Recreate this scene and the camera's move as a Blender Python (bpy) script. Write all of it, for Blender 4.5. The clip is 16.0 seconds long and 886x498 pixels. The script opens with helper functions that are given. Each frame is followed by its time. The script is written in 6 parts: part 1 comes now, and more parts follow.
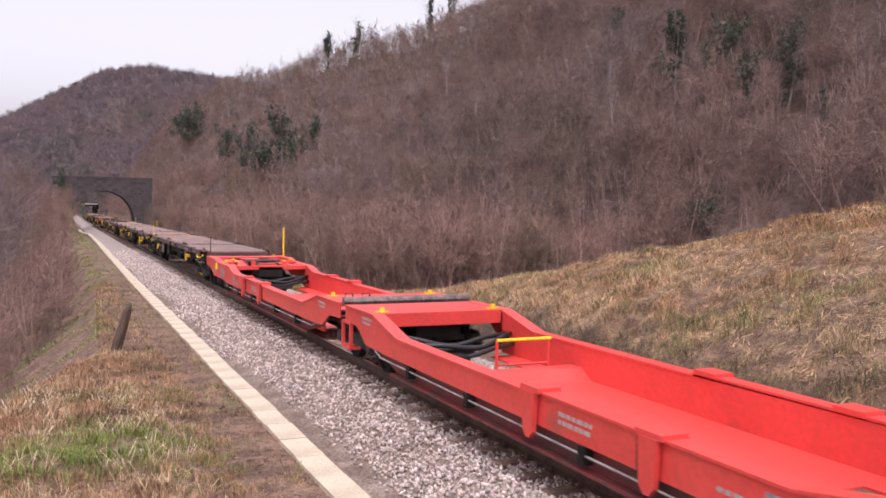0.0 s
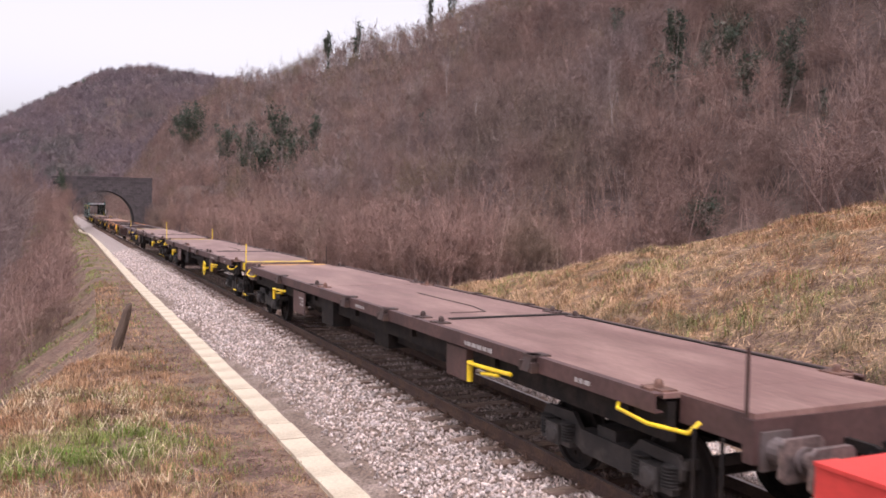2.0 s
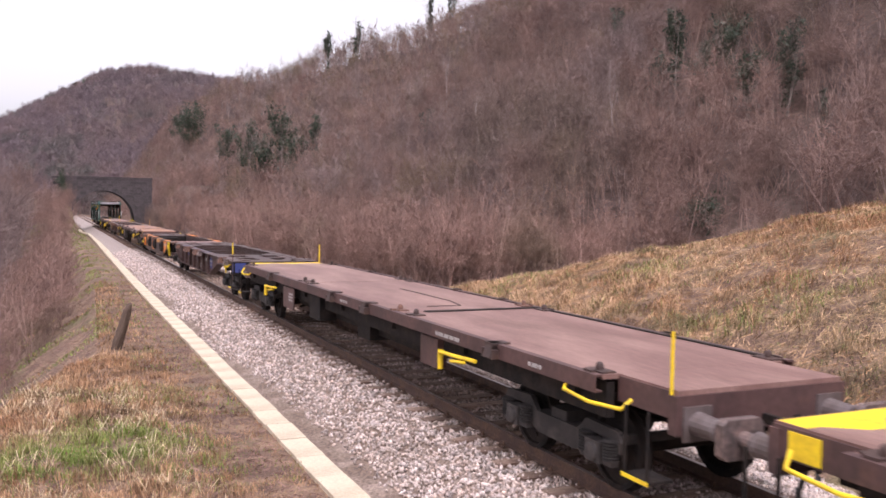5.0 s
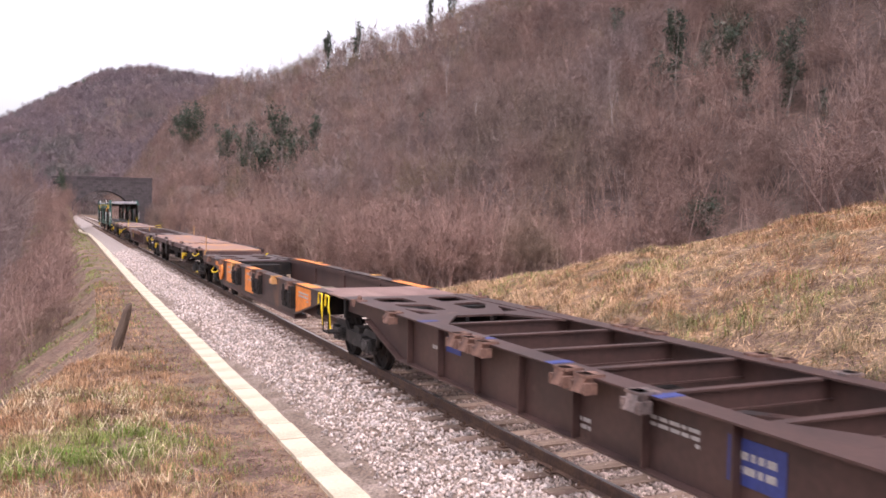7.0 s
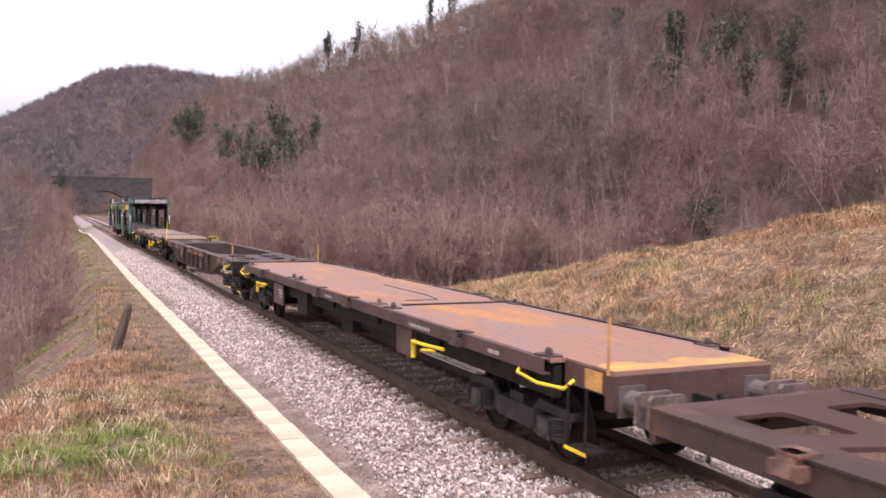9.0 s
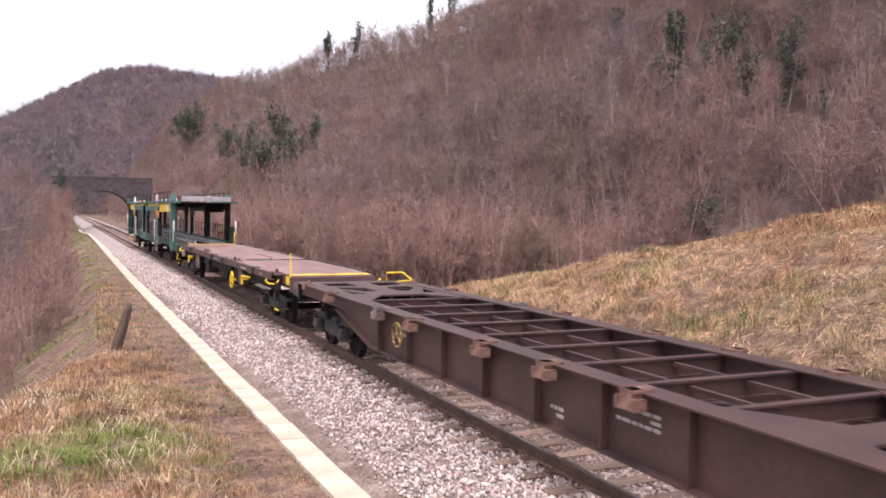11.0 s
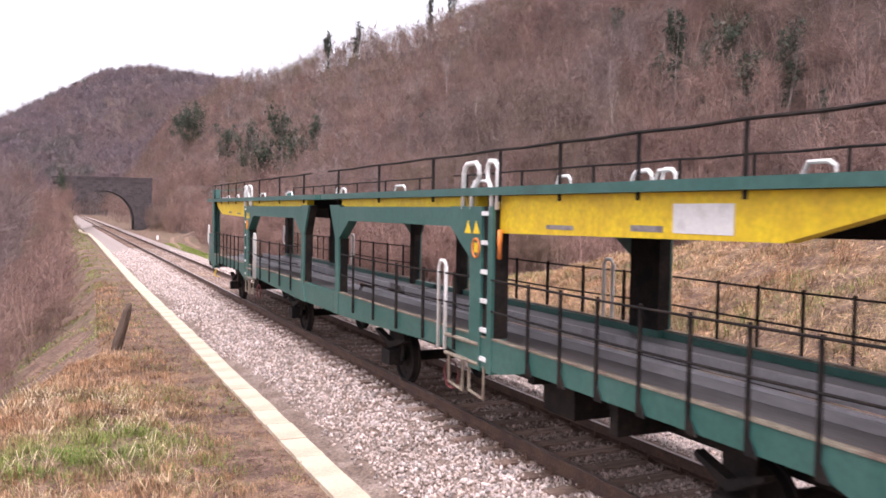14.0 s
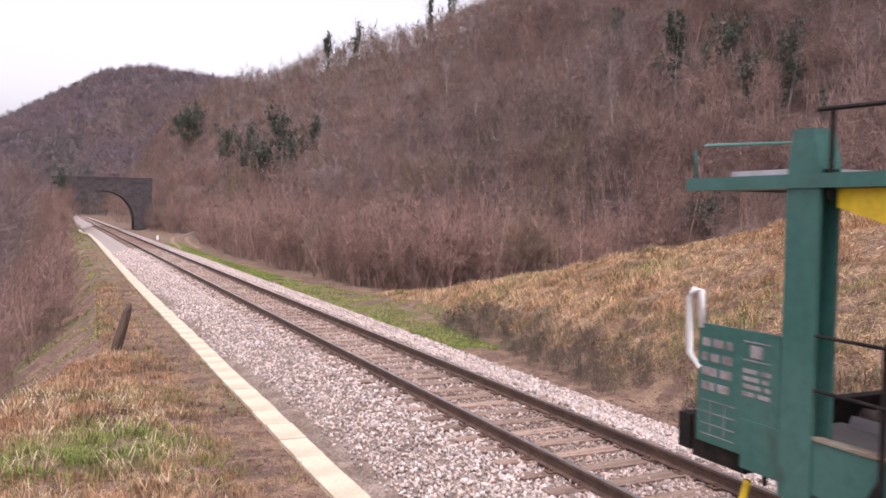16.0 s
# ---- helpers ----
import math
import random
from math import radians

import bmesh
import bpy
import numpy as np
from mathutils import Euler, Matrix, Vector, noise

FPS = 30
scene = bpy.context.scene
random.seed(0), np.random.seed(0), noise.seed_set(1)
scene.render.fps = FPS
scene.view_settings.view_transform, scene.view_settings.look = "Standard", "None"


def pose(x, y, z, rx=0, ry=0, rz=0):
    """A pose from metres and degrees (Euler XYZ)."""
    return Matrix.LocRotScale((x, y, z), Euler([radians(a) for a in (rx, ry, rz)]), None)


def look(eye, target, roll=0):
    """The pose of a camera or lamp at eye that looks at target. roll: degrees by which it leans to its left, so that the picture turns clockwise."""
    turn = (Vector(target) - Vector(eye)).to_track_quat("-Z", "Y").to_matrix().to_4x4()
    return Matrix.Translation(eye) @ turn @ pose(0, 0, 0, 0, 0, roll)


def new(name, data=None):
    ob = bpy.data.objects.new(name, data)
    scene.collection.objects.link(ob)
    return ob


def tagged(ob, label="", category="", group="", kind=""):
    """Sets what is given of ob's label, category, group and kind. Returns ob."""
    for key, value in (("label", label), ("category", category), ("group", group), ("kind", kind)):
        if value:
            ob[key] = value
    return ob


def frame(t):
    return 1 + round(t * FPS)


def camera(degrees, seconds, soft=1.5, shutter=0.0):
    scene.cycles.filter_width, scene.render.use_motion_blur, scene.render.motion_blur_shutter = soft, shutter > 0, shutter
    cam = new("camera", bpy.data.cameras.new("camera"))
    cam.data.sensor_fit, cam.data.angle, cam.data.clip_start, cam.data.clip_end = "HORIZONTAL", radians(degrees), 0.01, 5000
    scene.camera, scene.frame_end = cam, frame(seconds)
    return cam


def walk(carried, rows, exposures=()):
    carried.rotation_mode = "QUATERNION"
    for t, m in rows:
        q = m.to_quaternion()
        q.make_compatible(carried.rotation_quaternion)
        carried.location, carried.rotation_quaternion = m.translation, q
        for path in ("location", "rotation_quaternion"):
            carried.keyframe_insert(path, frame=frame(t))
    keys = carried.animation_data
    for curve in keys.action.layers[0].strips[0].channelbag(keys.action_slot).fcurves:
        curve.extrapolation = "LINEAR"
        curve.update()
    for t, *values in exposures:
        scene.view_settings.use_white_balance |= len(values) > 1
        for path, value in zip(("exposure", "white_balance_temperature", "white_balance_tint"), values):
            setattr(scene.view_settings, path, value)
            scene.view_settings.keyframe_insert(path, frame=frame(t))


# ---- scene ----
# ---- camera: it stands still on the bank beside the line ----
EYE = Vector((-6.481, 0.0, 3.056))
YAW, DOWN, LEAN = radians(24.481), radians(2.494), 0.986
AIM = Vector((math.sin(YAW) * math.cos(DOWN), math.cos(YAW) * math.cos(DOWN), -math.sin(DOWN)))
cam = camera(55.2, 16.0, soft=1.7, shutter=0.1)
VIEW = look(EYE, EYE + AIM, LEAN)
walk(cam, [(0.0, VIEW), (16.0, VIEW)], exposures=[(t, e, 6350, 24.0) for t, e in (
    (0.0, 0.74), (1.5, 0.73), (2.0, 0.81), (2.5, 0.93), (3.5, 0.93), (6.5, 0.98), (7.0, 1.08), (8.0, 1.05), (9.0, 1.00), (11.5, 1.12), (12.0, 1.04), (13.0, 1.02),
    (13.5, 1.08), (14.0, 1.20), (15.0, 1.22), (15.5, 1.16), (16.0, 0.90))])

# ---- light: a bright overcast sky, with a weak and very soft sun ----
SUN_HIGH, SUN_TURN = radians(66), radians(205)
world = bpy.data.worlds.new("overcast_sky")
scene.world = world
world.use_nodes = True
wn = world.node_tree.nodes
sky = wn.new("ShaderNodeTexSky")
sky.sky_type = "NISHITA"
sky.sun_disc = False
sky.sun_elevation, sky.sun_rotation = SUN_HIGH, SUN_TURN
sky.air_density, sky.dust_density = 1.0, 4.0
grey = wn.new("ShaderNodeHueSaturation")
grey.inputs["Saturation"].default_value = 0.12
world.node_tree.links.new(sky.outputs["Color"], grey.inputs["Color"])
world.node_tree.links.new(grey.outputs["Color"], wn["Background"].inputs["Color"])
wn["Background"].inputs["Strength"].default_value = 0.15

sun = new("sun", bpy.data.lights.new("sun", "SUN"))
sun.data.energy, sun.data.angle, sun.data.color = 0.75, radians(25), (1.0, 0.95, 0.9)
sun_from = Vector((math.sin(SUN_TURN) * math.cos(SUN_HIGH), math.cos(SUN_TURN) * math.cos(SUN_HIGH), math.sin(SUN_HIGH)))
sun.matrix_world = look(sun_from * 200, (0, 0, 0))


# ---- materials ----
def material(name, base, rough=0.8, metal=0.0, other=None, scale=3.0, mix=(0.4, 0.65), fine=40.0, speck=0.25,
             bump=0.2, bump_scale=None, third=None, third_scale=0.6, third_mix=(0.55, 0.7), per_object=0.0,
             per_island=0.0, stretch=(1, 1, 1), spec=None, world_space=False):
    """Base colour, a second colour in patches, a third in larger patches, fine specks, and relief."""
    m = bpy.data.materials.new(name)
    m.use_nodes = True
    n, link = m.node_tree.nodes, m.node_tree.links.new
    b = n["Principled BSDF"]
    b.inputs["Roughness"].default_value, b.inputs["Metallic"].default_value = rough, metal
    if spec is not None:
        b.inputs["Specular IOR Level"].default_value = spec
    if world_space:
        place = n.new("ShaderNodeNewGeometry").outputs["Position"]
    else:
        place = n.new("ShaderNodeTexCoord").outputs["Object"]
    mp = n.new("ShaderNodeMapping")
    mp.inputs["Scale"].default_value = stretch
    link(place, mp.inputs["Vector"])

    def patches(sc, detail=5.0):
        t = n.new("ShaderNodeTexNoise")
        t.inputs["Scale"].default_value, t.inputs["Detail"].default_value = sc, detail
        link(mp.outputs["Vector"], t.inputs["Vector"])
        return t.outputs["Fac"]

    def blend(colour, to, fac, lo, hi):
        r = n.new("ShaderNodeMapRange")
        r.inputs["From Min"].default_value, r.inputs["From Max"].default_value = lo, hi
        link(fac, r.inputs["Value"])
        x = n.new("ShaderNodeMix")
        x.data_type = "RGBA"
        link(r.outputs["Result"], x.inputs["Factor"])
        link(colour, x.inputs["A"])
        x.inputs["B"].default_value = (*to, 1)
        return x.outputs["Result"]

    c = n.new("ShaderNodeRGB")
    c.outputs[0].default_value = (*base, 1)
    colour = c.outputs[0]
    if other:
        colour = blend(colour, other, patches(scale), *mix)
    if third:
        colour = blend(colour, third, patches(third_scale), *third_mix)
    hsv = n.new("ShaderNodeHueSaturation")
    link(colour, hsv.inputs["Color"])
    value = n.new("ShaderNodeMapRange")
    value.inputs["To Min"].default_value, value.inputs["To Max"].default_value = 1 - speck, 1 + speck
    value.inputs["From Min"].default_value, value.inputs["From Max"].default_value = 0.3, 0.7
    link(patches(fine, 3.0), value.inputs["Value"])
    out = value.outputs["Result"]
    for amount, source in ((per_object, "ShaderNodeObjectInfo"), (per_island, "ShaderNodeNewGeometry")):
        if amount:
            s = n.new(source)
            r = n.new("ShaderNodeMapRange")
            r.inputs["To Min"].default_value, r.inputs["To Max"].default_value = 1 - amount, 1 + amount
            link(s.outputs["Random" if amount == per_object and source.endswith("Info") else "Random Per Island"], r.inputs["Value"])
            x = n.new("ShaderNodeMath")
            x.operation = "MULTIPLY"
            link(out, x.inputs[0])
            link(r.outputs["Result"], x.inputs[1])
            out = x.outputs[0]
    link(out, hsv.inputs["Value"])
    link(hsv.outputs["Color"], b.inputs["Base Color"])
    if bump:
        u = n.new("ShaderNodeBump")
        u.inputs["Strength"].default_value, u.inputs["Distance"].default_value = bump, 0.02
        link(patches(bump_scale or fine, 4.0), u.inputs["Height"])
        link(u.outputs["Normal"], b.inputs["Normal"])
    return m


SOIL = material("soil_and_litter", (0.115, 0.068, 0.048), 0.95, other=(0.215, 0.140, 0.090), scale=2.2, mix=(0.42, 0.62), fine=24, speck=0.5,
                third=(0.105, 0.090, 0.040), third_scale=0.5, third_mix=(0.56, 0.68), bump=0.9, bump_scale=14, world_space=True)
TWIGS = material("bare_red_brown_twigs", (0.192, 0.117, 0.098), 0.9, other=(0.232, 0.153, 0.130), scale=0.14, fine=0.5, speck=0.3,
                 third=(0.150, 0.108, 0.088), third_scale=0.06, third_mix=(0.52, 0.66), bump=0, per_island=0.26, world_space=True)
GREY_TWIGS = material("bare_grey_twigs", (0.240, 0.175, 0.160), 0.9, other=(0.155, 0.110, 0.104), scale=0.14, fine=0.5, speck=0.3,
                      bump=0, per_island=0.26, world_space=True)
OCHRE_TWIGS = material("bare_ochre_twigs", (0.185, 0.126, 0.080), 0.9, other=(0.120, 0.090, 0.064), scale=0.14, fine=0.5, speck=0.3,
                       bump=0, per_island=0.26, world_space=True)
BRUSH = material("pale_brushwood", (0.270, 0.165, 0.135), 0.9, other=(0.185, 0.113, 0.094), scale=0.25, fine=0.8, speck=0.3,
                 third=(0.205, 0.150, 0.105), third_scale=0.12, third_mix=(0.55, 0.7), bump=0, per_island=0.35, world_space=True)
# dark colour that carries the shade along the bank's foot
FOOT_SHADE = material("dark_brambles", (0.070, 0.055, 0.042), 0.9, other=(0.125, 0.092, 0.062), scale=1.5, fine=4, speck=0.3, bump=0,
                   per_island=0.5, world_space=True)
# purple-grey: the haze of distance is mixed into the twig colour
HAZED_TWIGS = material("haze_tinted_bare_twigs", (0.172, 0.132, 0.146), 0.9, other=(0.196, 0.138, 0.136), scale=0.03, fine=0.12, speck=0.25,
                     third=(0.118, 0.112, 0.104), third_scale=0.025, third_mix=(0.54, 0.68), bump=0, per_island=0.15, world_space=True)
IVY = material("ivy_leaves", (0.030, 0.046, 0.026), 0.6, other=(0.060, 0.074, 0.045), scale=0.5, fine=3, speck=0.4, bump=0,
               world_space=True)
BARK = material("grey_bark", (0.20, 0.165, 0.145), 0.9, other=(0.10, 0.085, 0.075), scale=6, fine=30, bump=0.5)
# third colour: brown patches that put the tufts' shadows into the grass
DRY_GRASS = material("dry_grass", (0.43, 0.270, 0.155), 0.9, other=(0.30, 0.155, 0.078), scale=0.55, fine=3, speck=0.35, bump=0,
                     third=(0.17, 0.105, 0.055), third_scale=0.9, third_mix=(0.50, 0.64), per_island=0.5, world_space=True)
# third colour: dark green-brown growth, with shade of clumps painted in
BANK_GRASS = material("bank_grass", (0.49, 0.335, 0.200), 0.9, other=(0.38, 0.220, 0.120), scale=0.32, mix=(0.40, 0.64), fine=2.2, speck=0.4, bump=0,
                      third=(0.150, 0.112, 0.058), third_scale=0.9, third_mix=(0.53, 0.70), per_island=0.45, world_space=True)
RUSSET_GRASS = material("russet_grass", (0.31, 0.165, 0.085), 0.9, other=(0.38, 0.235, 0.130), scale=0.7, mix=(0.45, 0.68), fine=2.2, speck=0.4, bump=0,
                        third=(0.16, 0.085, 0.050), third_scale=0.8, third_mix=(0.55, 0.68), per_island=0.45, world_space=True)
MOSSY_GRASS = material("mossy_dead_grass", (0.255, 0.185, 0.098), 0.9, other=(0.40, 0.270, 0.155), scale=0.9, mix=(0.40, 0.64), fine=2.2, speck=0.4, bump=0,
                       third=(0.120, 0.096, 0.052), third_scale=1.1, third_mix=(0.50, 0.64), per_island=0.5, world_space=True)
GREEN_GRASS = material("green_grass", (0.17, 0.235, 0.045), 0.85, other=(0.27, 0.27, 0.085), scale=1.2, fine=6, speck=0.3, bump=0,
                       per_island=0.35, world_space=True)
STONES = material("limestone_ballast", (0.55, 0.47, 0.44), 0.9, other=(0.43, 0.33, 0.28), scale=7.0, third=(0.44, 0.36, 0.32), third_scale=0.35, fine=14, speck=0.3,
                  bump=0.3, per_island=0.42, world_space=True)
DIRTY_STONES = material("brown_stained_ballast", (0.44, 0.345, 0.305), 0.9, other=(0.27, 0.190, 0.155), scale=0.7, fine=14, speck=0.3, third=(0.42, 0.29, 0.16), third_scale=0.22, third_mix=(0.58, 0.70),
                        bump=0.3, per_island=0.45, world_space=True)
BALLAST_BED = material("ballast_bed", (0.15, 0.105, 0.080), 0.95, other=(0.26, 0.20, 0.165), scale=2.0, fine=22, speck=0.5,
                       bump=1.0, bump_scale=16, world_space=True)
CONCRETE = material("weathered_concrete", (0.57, 0.485, 0.365), 0.9, other=(0.46, 0.385, 0.285), scale=1.5, fine=30, speck=0.12,
                    bump=0.3, per_object=0.015)
RAIL_RUST = material("rusty_rail_steel", (0.085, 0.050, 0.040), 0.75, 0.2, other=(0.13, 0.075, 0.05), scale=4, fine=25, bump=0.3)
RAIL_TOP = material("polished_rail_head", (0.62, 0.60, 0.60), 0.28, 1.0, fine=30, speck=0.1, bump=0)
SLEEPER = material("weathered_sleeper_wood", (0.19, 0.120, 0.092), 0.9, other=(0.29, 0.205, 0.155), scale=3, fine=20, speck=0.3,
                   bump=0.5, stretch=(0.4, 3, 3), per_object=0.25)
POST_WOOD = material("grey_brown_post_wood", (0.085, 0.055, 0.040), 0.9, other=(0.13, 0.09, 0.065), scale=5, fine=30,
                     stretch=(3, 3, 0.5), bump=0.6)
STONEWORK = material("dark_rubble_stone", (0.082, 0.066, 0.068), 0.9, other=(0.048, 0.041, 0.042), scale=1.2, fine=6, speck=0.35,
                     bump=0.6, per_object=0.22)
MORTAR = material("dark_mortar", (0.035, 0.03, 0.03), 0.95, fine=8, speck=0.3, bump=0.4)
WHITE_PAINT = material("white_paint", (0.80, 0.79, 0.77), 0.6, other=(0.62, 0.60, 0.57), scale=5, mix=(0.55, 0.75), fine=30, speck=0.06, bump=0.1)


# ---- small mesh tools ----
def mesh_object(name, verts, faces, mat, parent=None, smooth=False):
    """One mesh object from arrays of corners and of triangles or quads."""
    me = bpy.data.meshes.new(name)
    v, f = np.asarray(verts, "f"), np.asarray(faces, "i")
    me.vertices.add(len(v))
    me.vertices.foreach_set("co", v.ravel())
    me.loops.add(f.size)
    me.loops.foreach_set("vertex_index", f.ravel())
    me.polygons.add(len(f))
    me.polygons.foreach_set("loop_start", np.arange(0, f.size, f.shape[1], dtype="i"))
    if smooth:
        me.polygons.foreach_set("use_smooth", np.ones(len(f), bool))
    me.update(calc_edges=True)
    me.validate()
    me.materials.append(mat)
    ob = new(name, me)
    ob.parent = parent
    return ob


def part(name, bm, mat, parent, label="", bevel=0.0, smooth=False):
    """Links a bmesh as one mesh object under a thing or under a part."""
    if bevel:
        bmesh.ops.bevel(bm, geom=[e for e in bm.edges if e.is_manifold and e.calc_face_angle(0) > 0.6], offset=bevel,
                        segments=1, affect="EDGES", clamp_overlap=True)
    me = bpy.data.meshes.new(name)
    bmesh.ops.recalc_face_normals(bm, faces=bm.faces)
    for f in bm.faces:
        f.smooth = smooth
    bm.to_mesh(me)
    bm.free()
    me.materials.append(mat)
    ob = new(name, me)
    ob.parent = parent
    if label:
        tagged(ob, label)
    return ob


def box(bm, x0, x1, y0, y1, z0, z1):
    v = [bm.verts.new((x, y, z)) for x in (x0, x1) for y in (y0, y1) for z in (z0, z1)]
    for q in ((0, 1, 3, 2), (4, 6, 7, 5), (0, 4, 5, 1), (2, 3, 7, 6), (0, 2, 6, 4), (1, 5, 7, 3)):
        bm.faces.new([v[i] for i in q])
    return bm


def boxes(*spans):
    bm = bmesh.new()
    for s in spans:
        box(bm, *s)
    return bm


def plate(bm, outline, a, b, axis="x"):
    """A flat plate: an outline in the two other axes, from a to b along axis."""
    def at(p, w):
        return {"x": (w, p[0], p[1]), "y": (p[0], w, p[1]), "z": (p[0], p[1], w)}[axis]
    lo, hi = [bm.verts.new(at(p, a)) for p in outline], [bm.verts.new(at(p, b)) for p in outline]
    bm.faces.new(lo)
    bm.faces.new(hi[::-1])
    for i in range(len(lo)):
        j = (i + 1) % len(lo)
        bm.faces.new((lo[j], lo[i], hi[i], hi[j]))
    return bm


def tube(bm, points, r, sides=8, closed=False):
    """A round bar along a line of points."""
    pts = [Vector(p) for p in points]
    rings = []
    n = len(pts)
    for i, p in enumerate(pts):
        if closed:
            d = pts[(i + 1) % n] - pts[i - 1]
        else:
            d = pts[min(i + 1, n - 1)] - pts[max(i - 1, 0)]
        d.normalize()
        a = d.cross(Vector((0, 0, 1)) if abs(d.z) < 0.9 else Vector((1, 0, 0))).normalized()
        b = d.cross(a)
        rings.append([bm.verts.new(p + r * (a * math.cos(t) + b * math.sin(t))) for t in np.arange(sides) * 2 * math.pi / sides])
    for i in range(n if closed else n - 1):
        p, q = rings[i], rings[(i + 1) % n]
        for k in range(sides):
            bm.faces.new((p[k], p[(k + 1) % sides], q[(k + 1) % sides], q[k]))
    if not closed:
        bm.faces.new(rings[0][::-1])
        bm.faces.new(rings[-1])
    return bm


def lathe(bm, profile, axis="x", centre=(0, 0, 0), sides=20):
    """A turned shape: a profile of (place along the axis, radius)."""
    rings = []
    for w, r in profile:
        ring = []
        for t in np.arange(sides) * 2 * math.pi / sides:
            c, s = r * math.cos(t), r * math.sin(t)
            p = {"x": (w, c, s), "y": (c, w, s), "z": (c, s, w)}[axis]
            ring.append(bm.verts.new(Vector(p) + Vector(centre)))
        rings.append(ring)
    for p, q in zip(rings, rings[1:]):
        for k in range(sides):
            bm.faces.new((p[k], p[(k + 1) % sides], q[(k + 1) % sides], q[k]))
    bm.faces.new(rings[0][::-1])
    bm.faces.new(rings[-1])
    return bm


def smooth_step(a, b, v):
    t = np.clip((v - a) / (b - a), 0, 1)
    return t * t * (3 - 2 * t)


# ---- ground: one sheet of slopes, banks and hills ----
def wobble(x, y, size, seed=0.0):
    """Gentle unevenness of about -1 to 1."""
    return (np.sin(x / size + 1.3 * np.sin(y / size * 0.7 + seed)) + np.sin(y / size * 1.13 + 1.7 * np.sin(x / size * 0.6 + 2 * seed) + seed)) / 2


def ground_height(x, y):
    x, y = np.asarray(x, float), np.asarray(y, float)
    # terrace beside the line, and the slope that falls away from it
    edge = np.interp(y, [0, 10, 17, 23, 44, 90, 400], [-9.5, -8.4, -7.1, -5.2, -4.5, -4.5, -4.7])
    z = np.full(x.shape, -0.62)
    z = z + 0.06 * wobble(x, y, 1.1) * smooth_step(-3.5, -4.5, x)
    z = z - np.clip(edge - x, 0, 15) * 0.64 * smooth_step(-0.2, 0.9, edge - x)
    z = z + 0.22 * np.exp(-((x + 6.4) / 1.3) ** 2 - ((y - 14.5) / 4.0) ** 2)
    # the rise on which the camera stands
    z = z + 2.0 * smooth_step(8.5, 3.5, y) * smooth_step(-3.6, -5.2, x) * smooth_step(-30, -12, x)
    # dry bank on the far side
    along = np.interp(y, [-60, 8, 14, 20, 26, 31, 34], [8.0, 7.6, 6.4, 4.4, 2.0, 0.5, 0.0])
    up = np.clip((x - 3.9 - 0.09 * np.clip(y - 12, 0, 20)) * 0.55, 0, None)
    bank = along * (1 - np.exp(-up / np.maximum(along, 0.05) * 1.15)) * (1 + 0.06 * wobble(x, y, 1.7, 2.0)) + smooth_step(0.2, 1.2, up) * smooth_step(0.3, 2.0, along) * (0.10 * wobble(x, y, 0.42, 3.0) + 0.10 * wobble(x, y, 0.8, 1.0))
    z = np.where(x > 0, z + bank, z)
    # wooded hill across the line
    toe = np.interp(y, [-60, 10, 45, 70, 110, 140, 200, 400], [42, 34, 15, 13, 12, 8, 8, 8])
    top = np.interp(y, [-100, 84, 156, 203, 236, 298, 420], [72, 66, 62, 48, 40, 32, 28])
    high = np.interp(y, [-200, 20, 84, 156, 203, 236, 298, 420], [36, 42, 40, 39, 35, 36, 34, 8])
    t = np.clip((x - toe) / np.maximum(top - toe, 5), 0, 1.6)
    hill = high * np.where(t < 1, t ** 1.12, 1 - 0.25 * (t - 1)) * (1 + 0.05 * wobble(x, y, 14, 1.0))
    hill = hill + smooth_step(0.05, 0.3, t) * smooth_step(1.0, 0.8, t) * (1.3 * wobble(x, y, 6.5, 5.0) + 0.6 * wobble(x, y, 2.9, 2.0))
    z = z + np.where(x > 0, hill, 0)
    # distant ridge closing the valley
    crest = np.interp(x, [-900, -200, -110, -44, -6, 24, 55, 92, 160, 900], [4, 10, 30, 56, 79, 97, 103, 101, 96, 62])
    z = np.where(y > 250, np.maximum(z, crest * smooth_step(300, 720, y) * (1 + 0.03 * wobble(x, y, 30, 3.0))), z)
    # approach banks of the road bridge, and the cutting through them
    lift = smooth_step(11, 4.5, np.abs(y - 142)) * smooth_step(5.4, 13.0, np.abs(x + 0.1)) * smooth_step(-70, -20, x)
    z = z + np.maximum(0, 6.6 - np.maximum(z, -0.6)) * lift
    # overgrown bank beside the cable duct, climbing to the bridge
    z = z + 4.2 * smooth_step(92, 137, y) * smooth_step(-3.7, -5.3, x) * smooth_step(-30, -14, x) * (y < 146)
    # beyond the bridge
    z = z + smooth_step(160, 230, y) * smooth_step(420, 300, y) * smooth_step(-9, -30, x) * 9
    return z


def spread(*pieces):
    return np.concatenate([np.arange(a, b, s) for a, b, s in pieces])


gx = spread((-1600, -300, 100), (-300, -60, 12), (-60, -14, 2.0), (-14, -2, 0.25), (-2, 3.5, 0.7), (3.5, 18, 0.35), (18, 80, 2.0), (80, 300, 12), (300, 1700, 100))
gy = spread((-600, -60, 60), (-60, 0, 5), (0, 46, 0.4), (46, 160, 2.0), (160, 800, 10), (800, 3200, 120))
mx, my = np.meshgrid(gx, gy, indexing="ij")
mz = ground_height(mx, my)
mz = np.where((np.abs(mx) < 3.2) & (my < 300), np.minimum(mz, -0.75), mz)
idx = np.arange(mx.size).reshape(mx.shape)
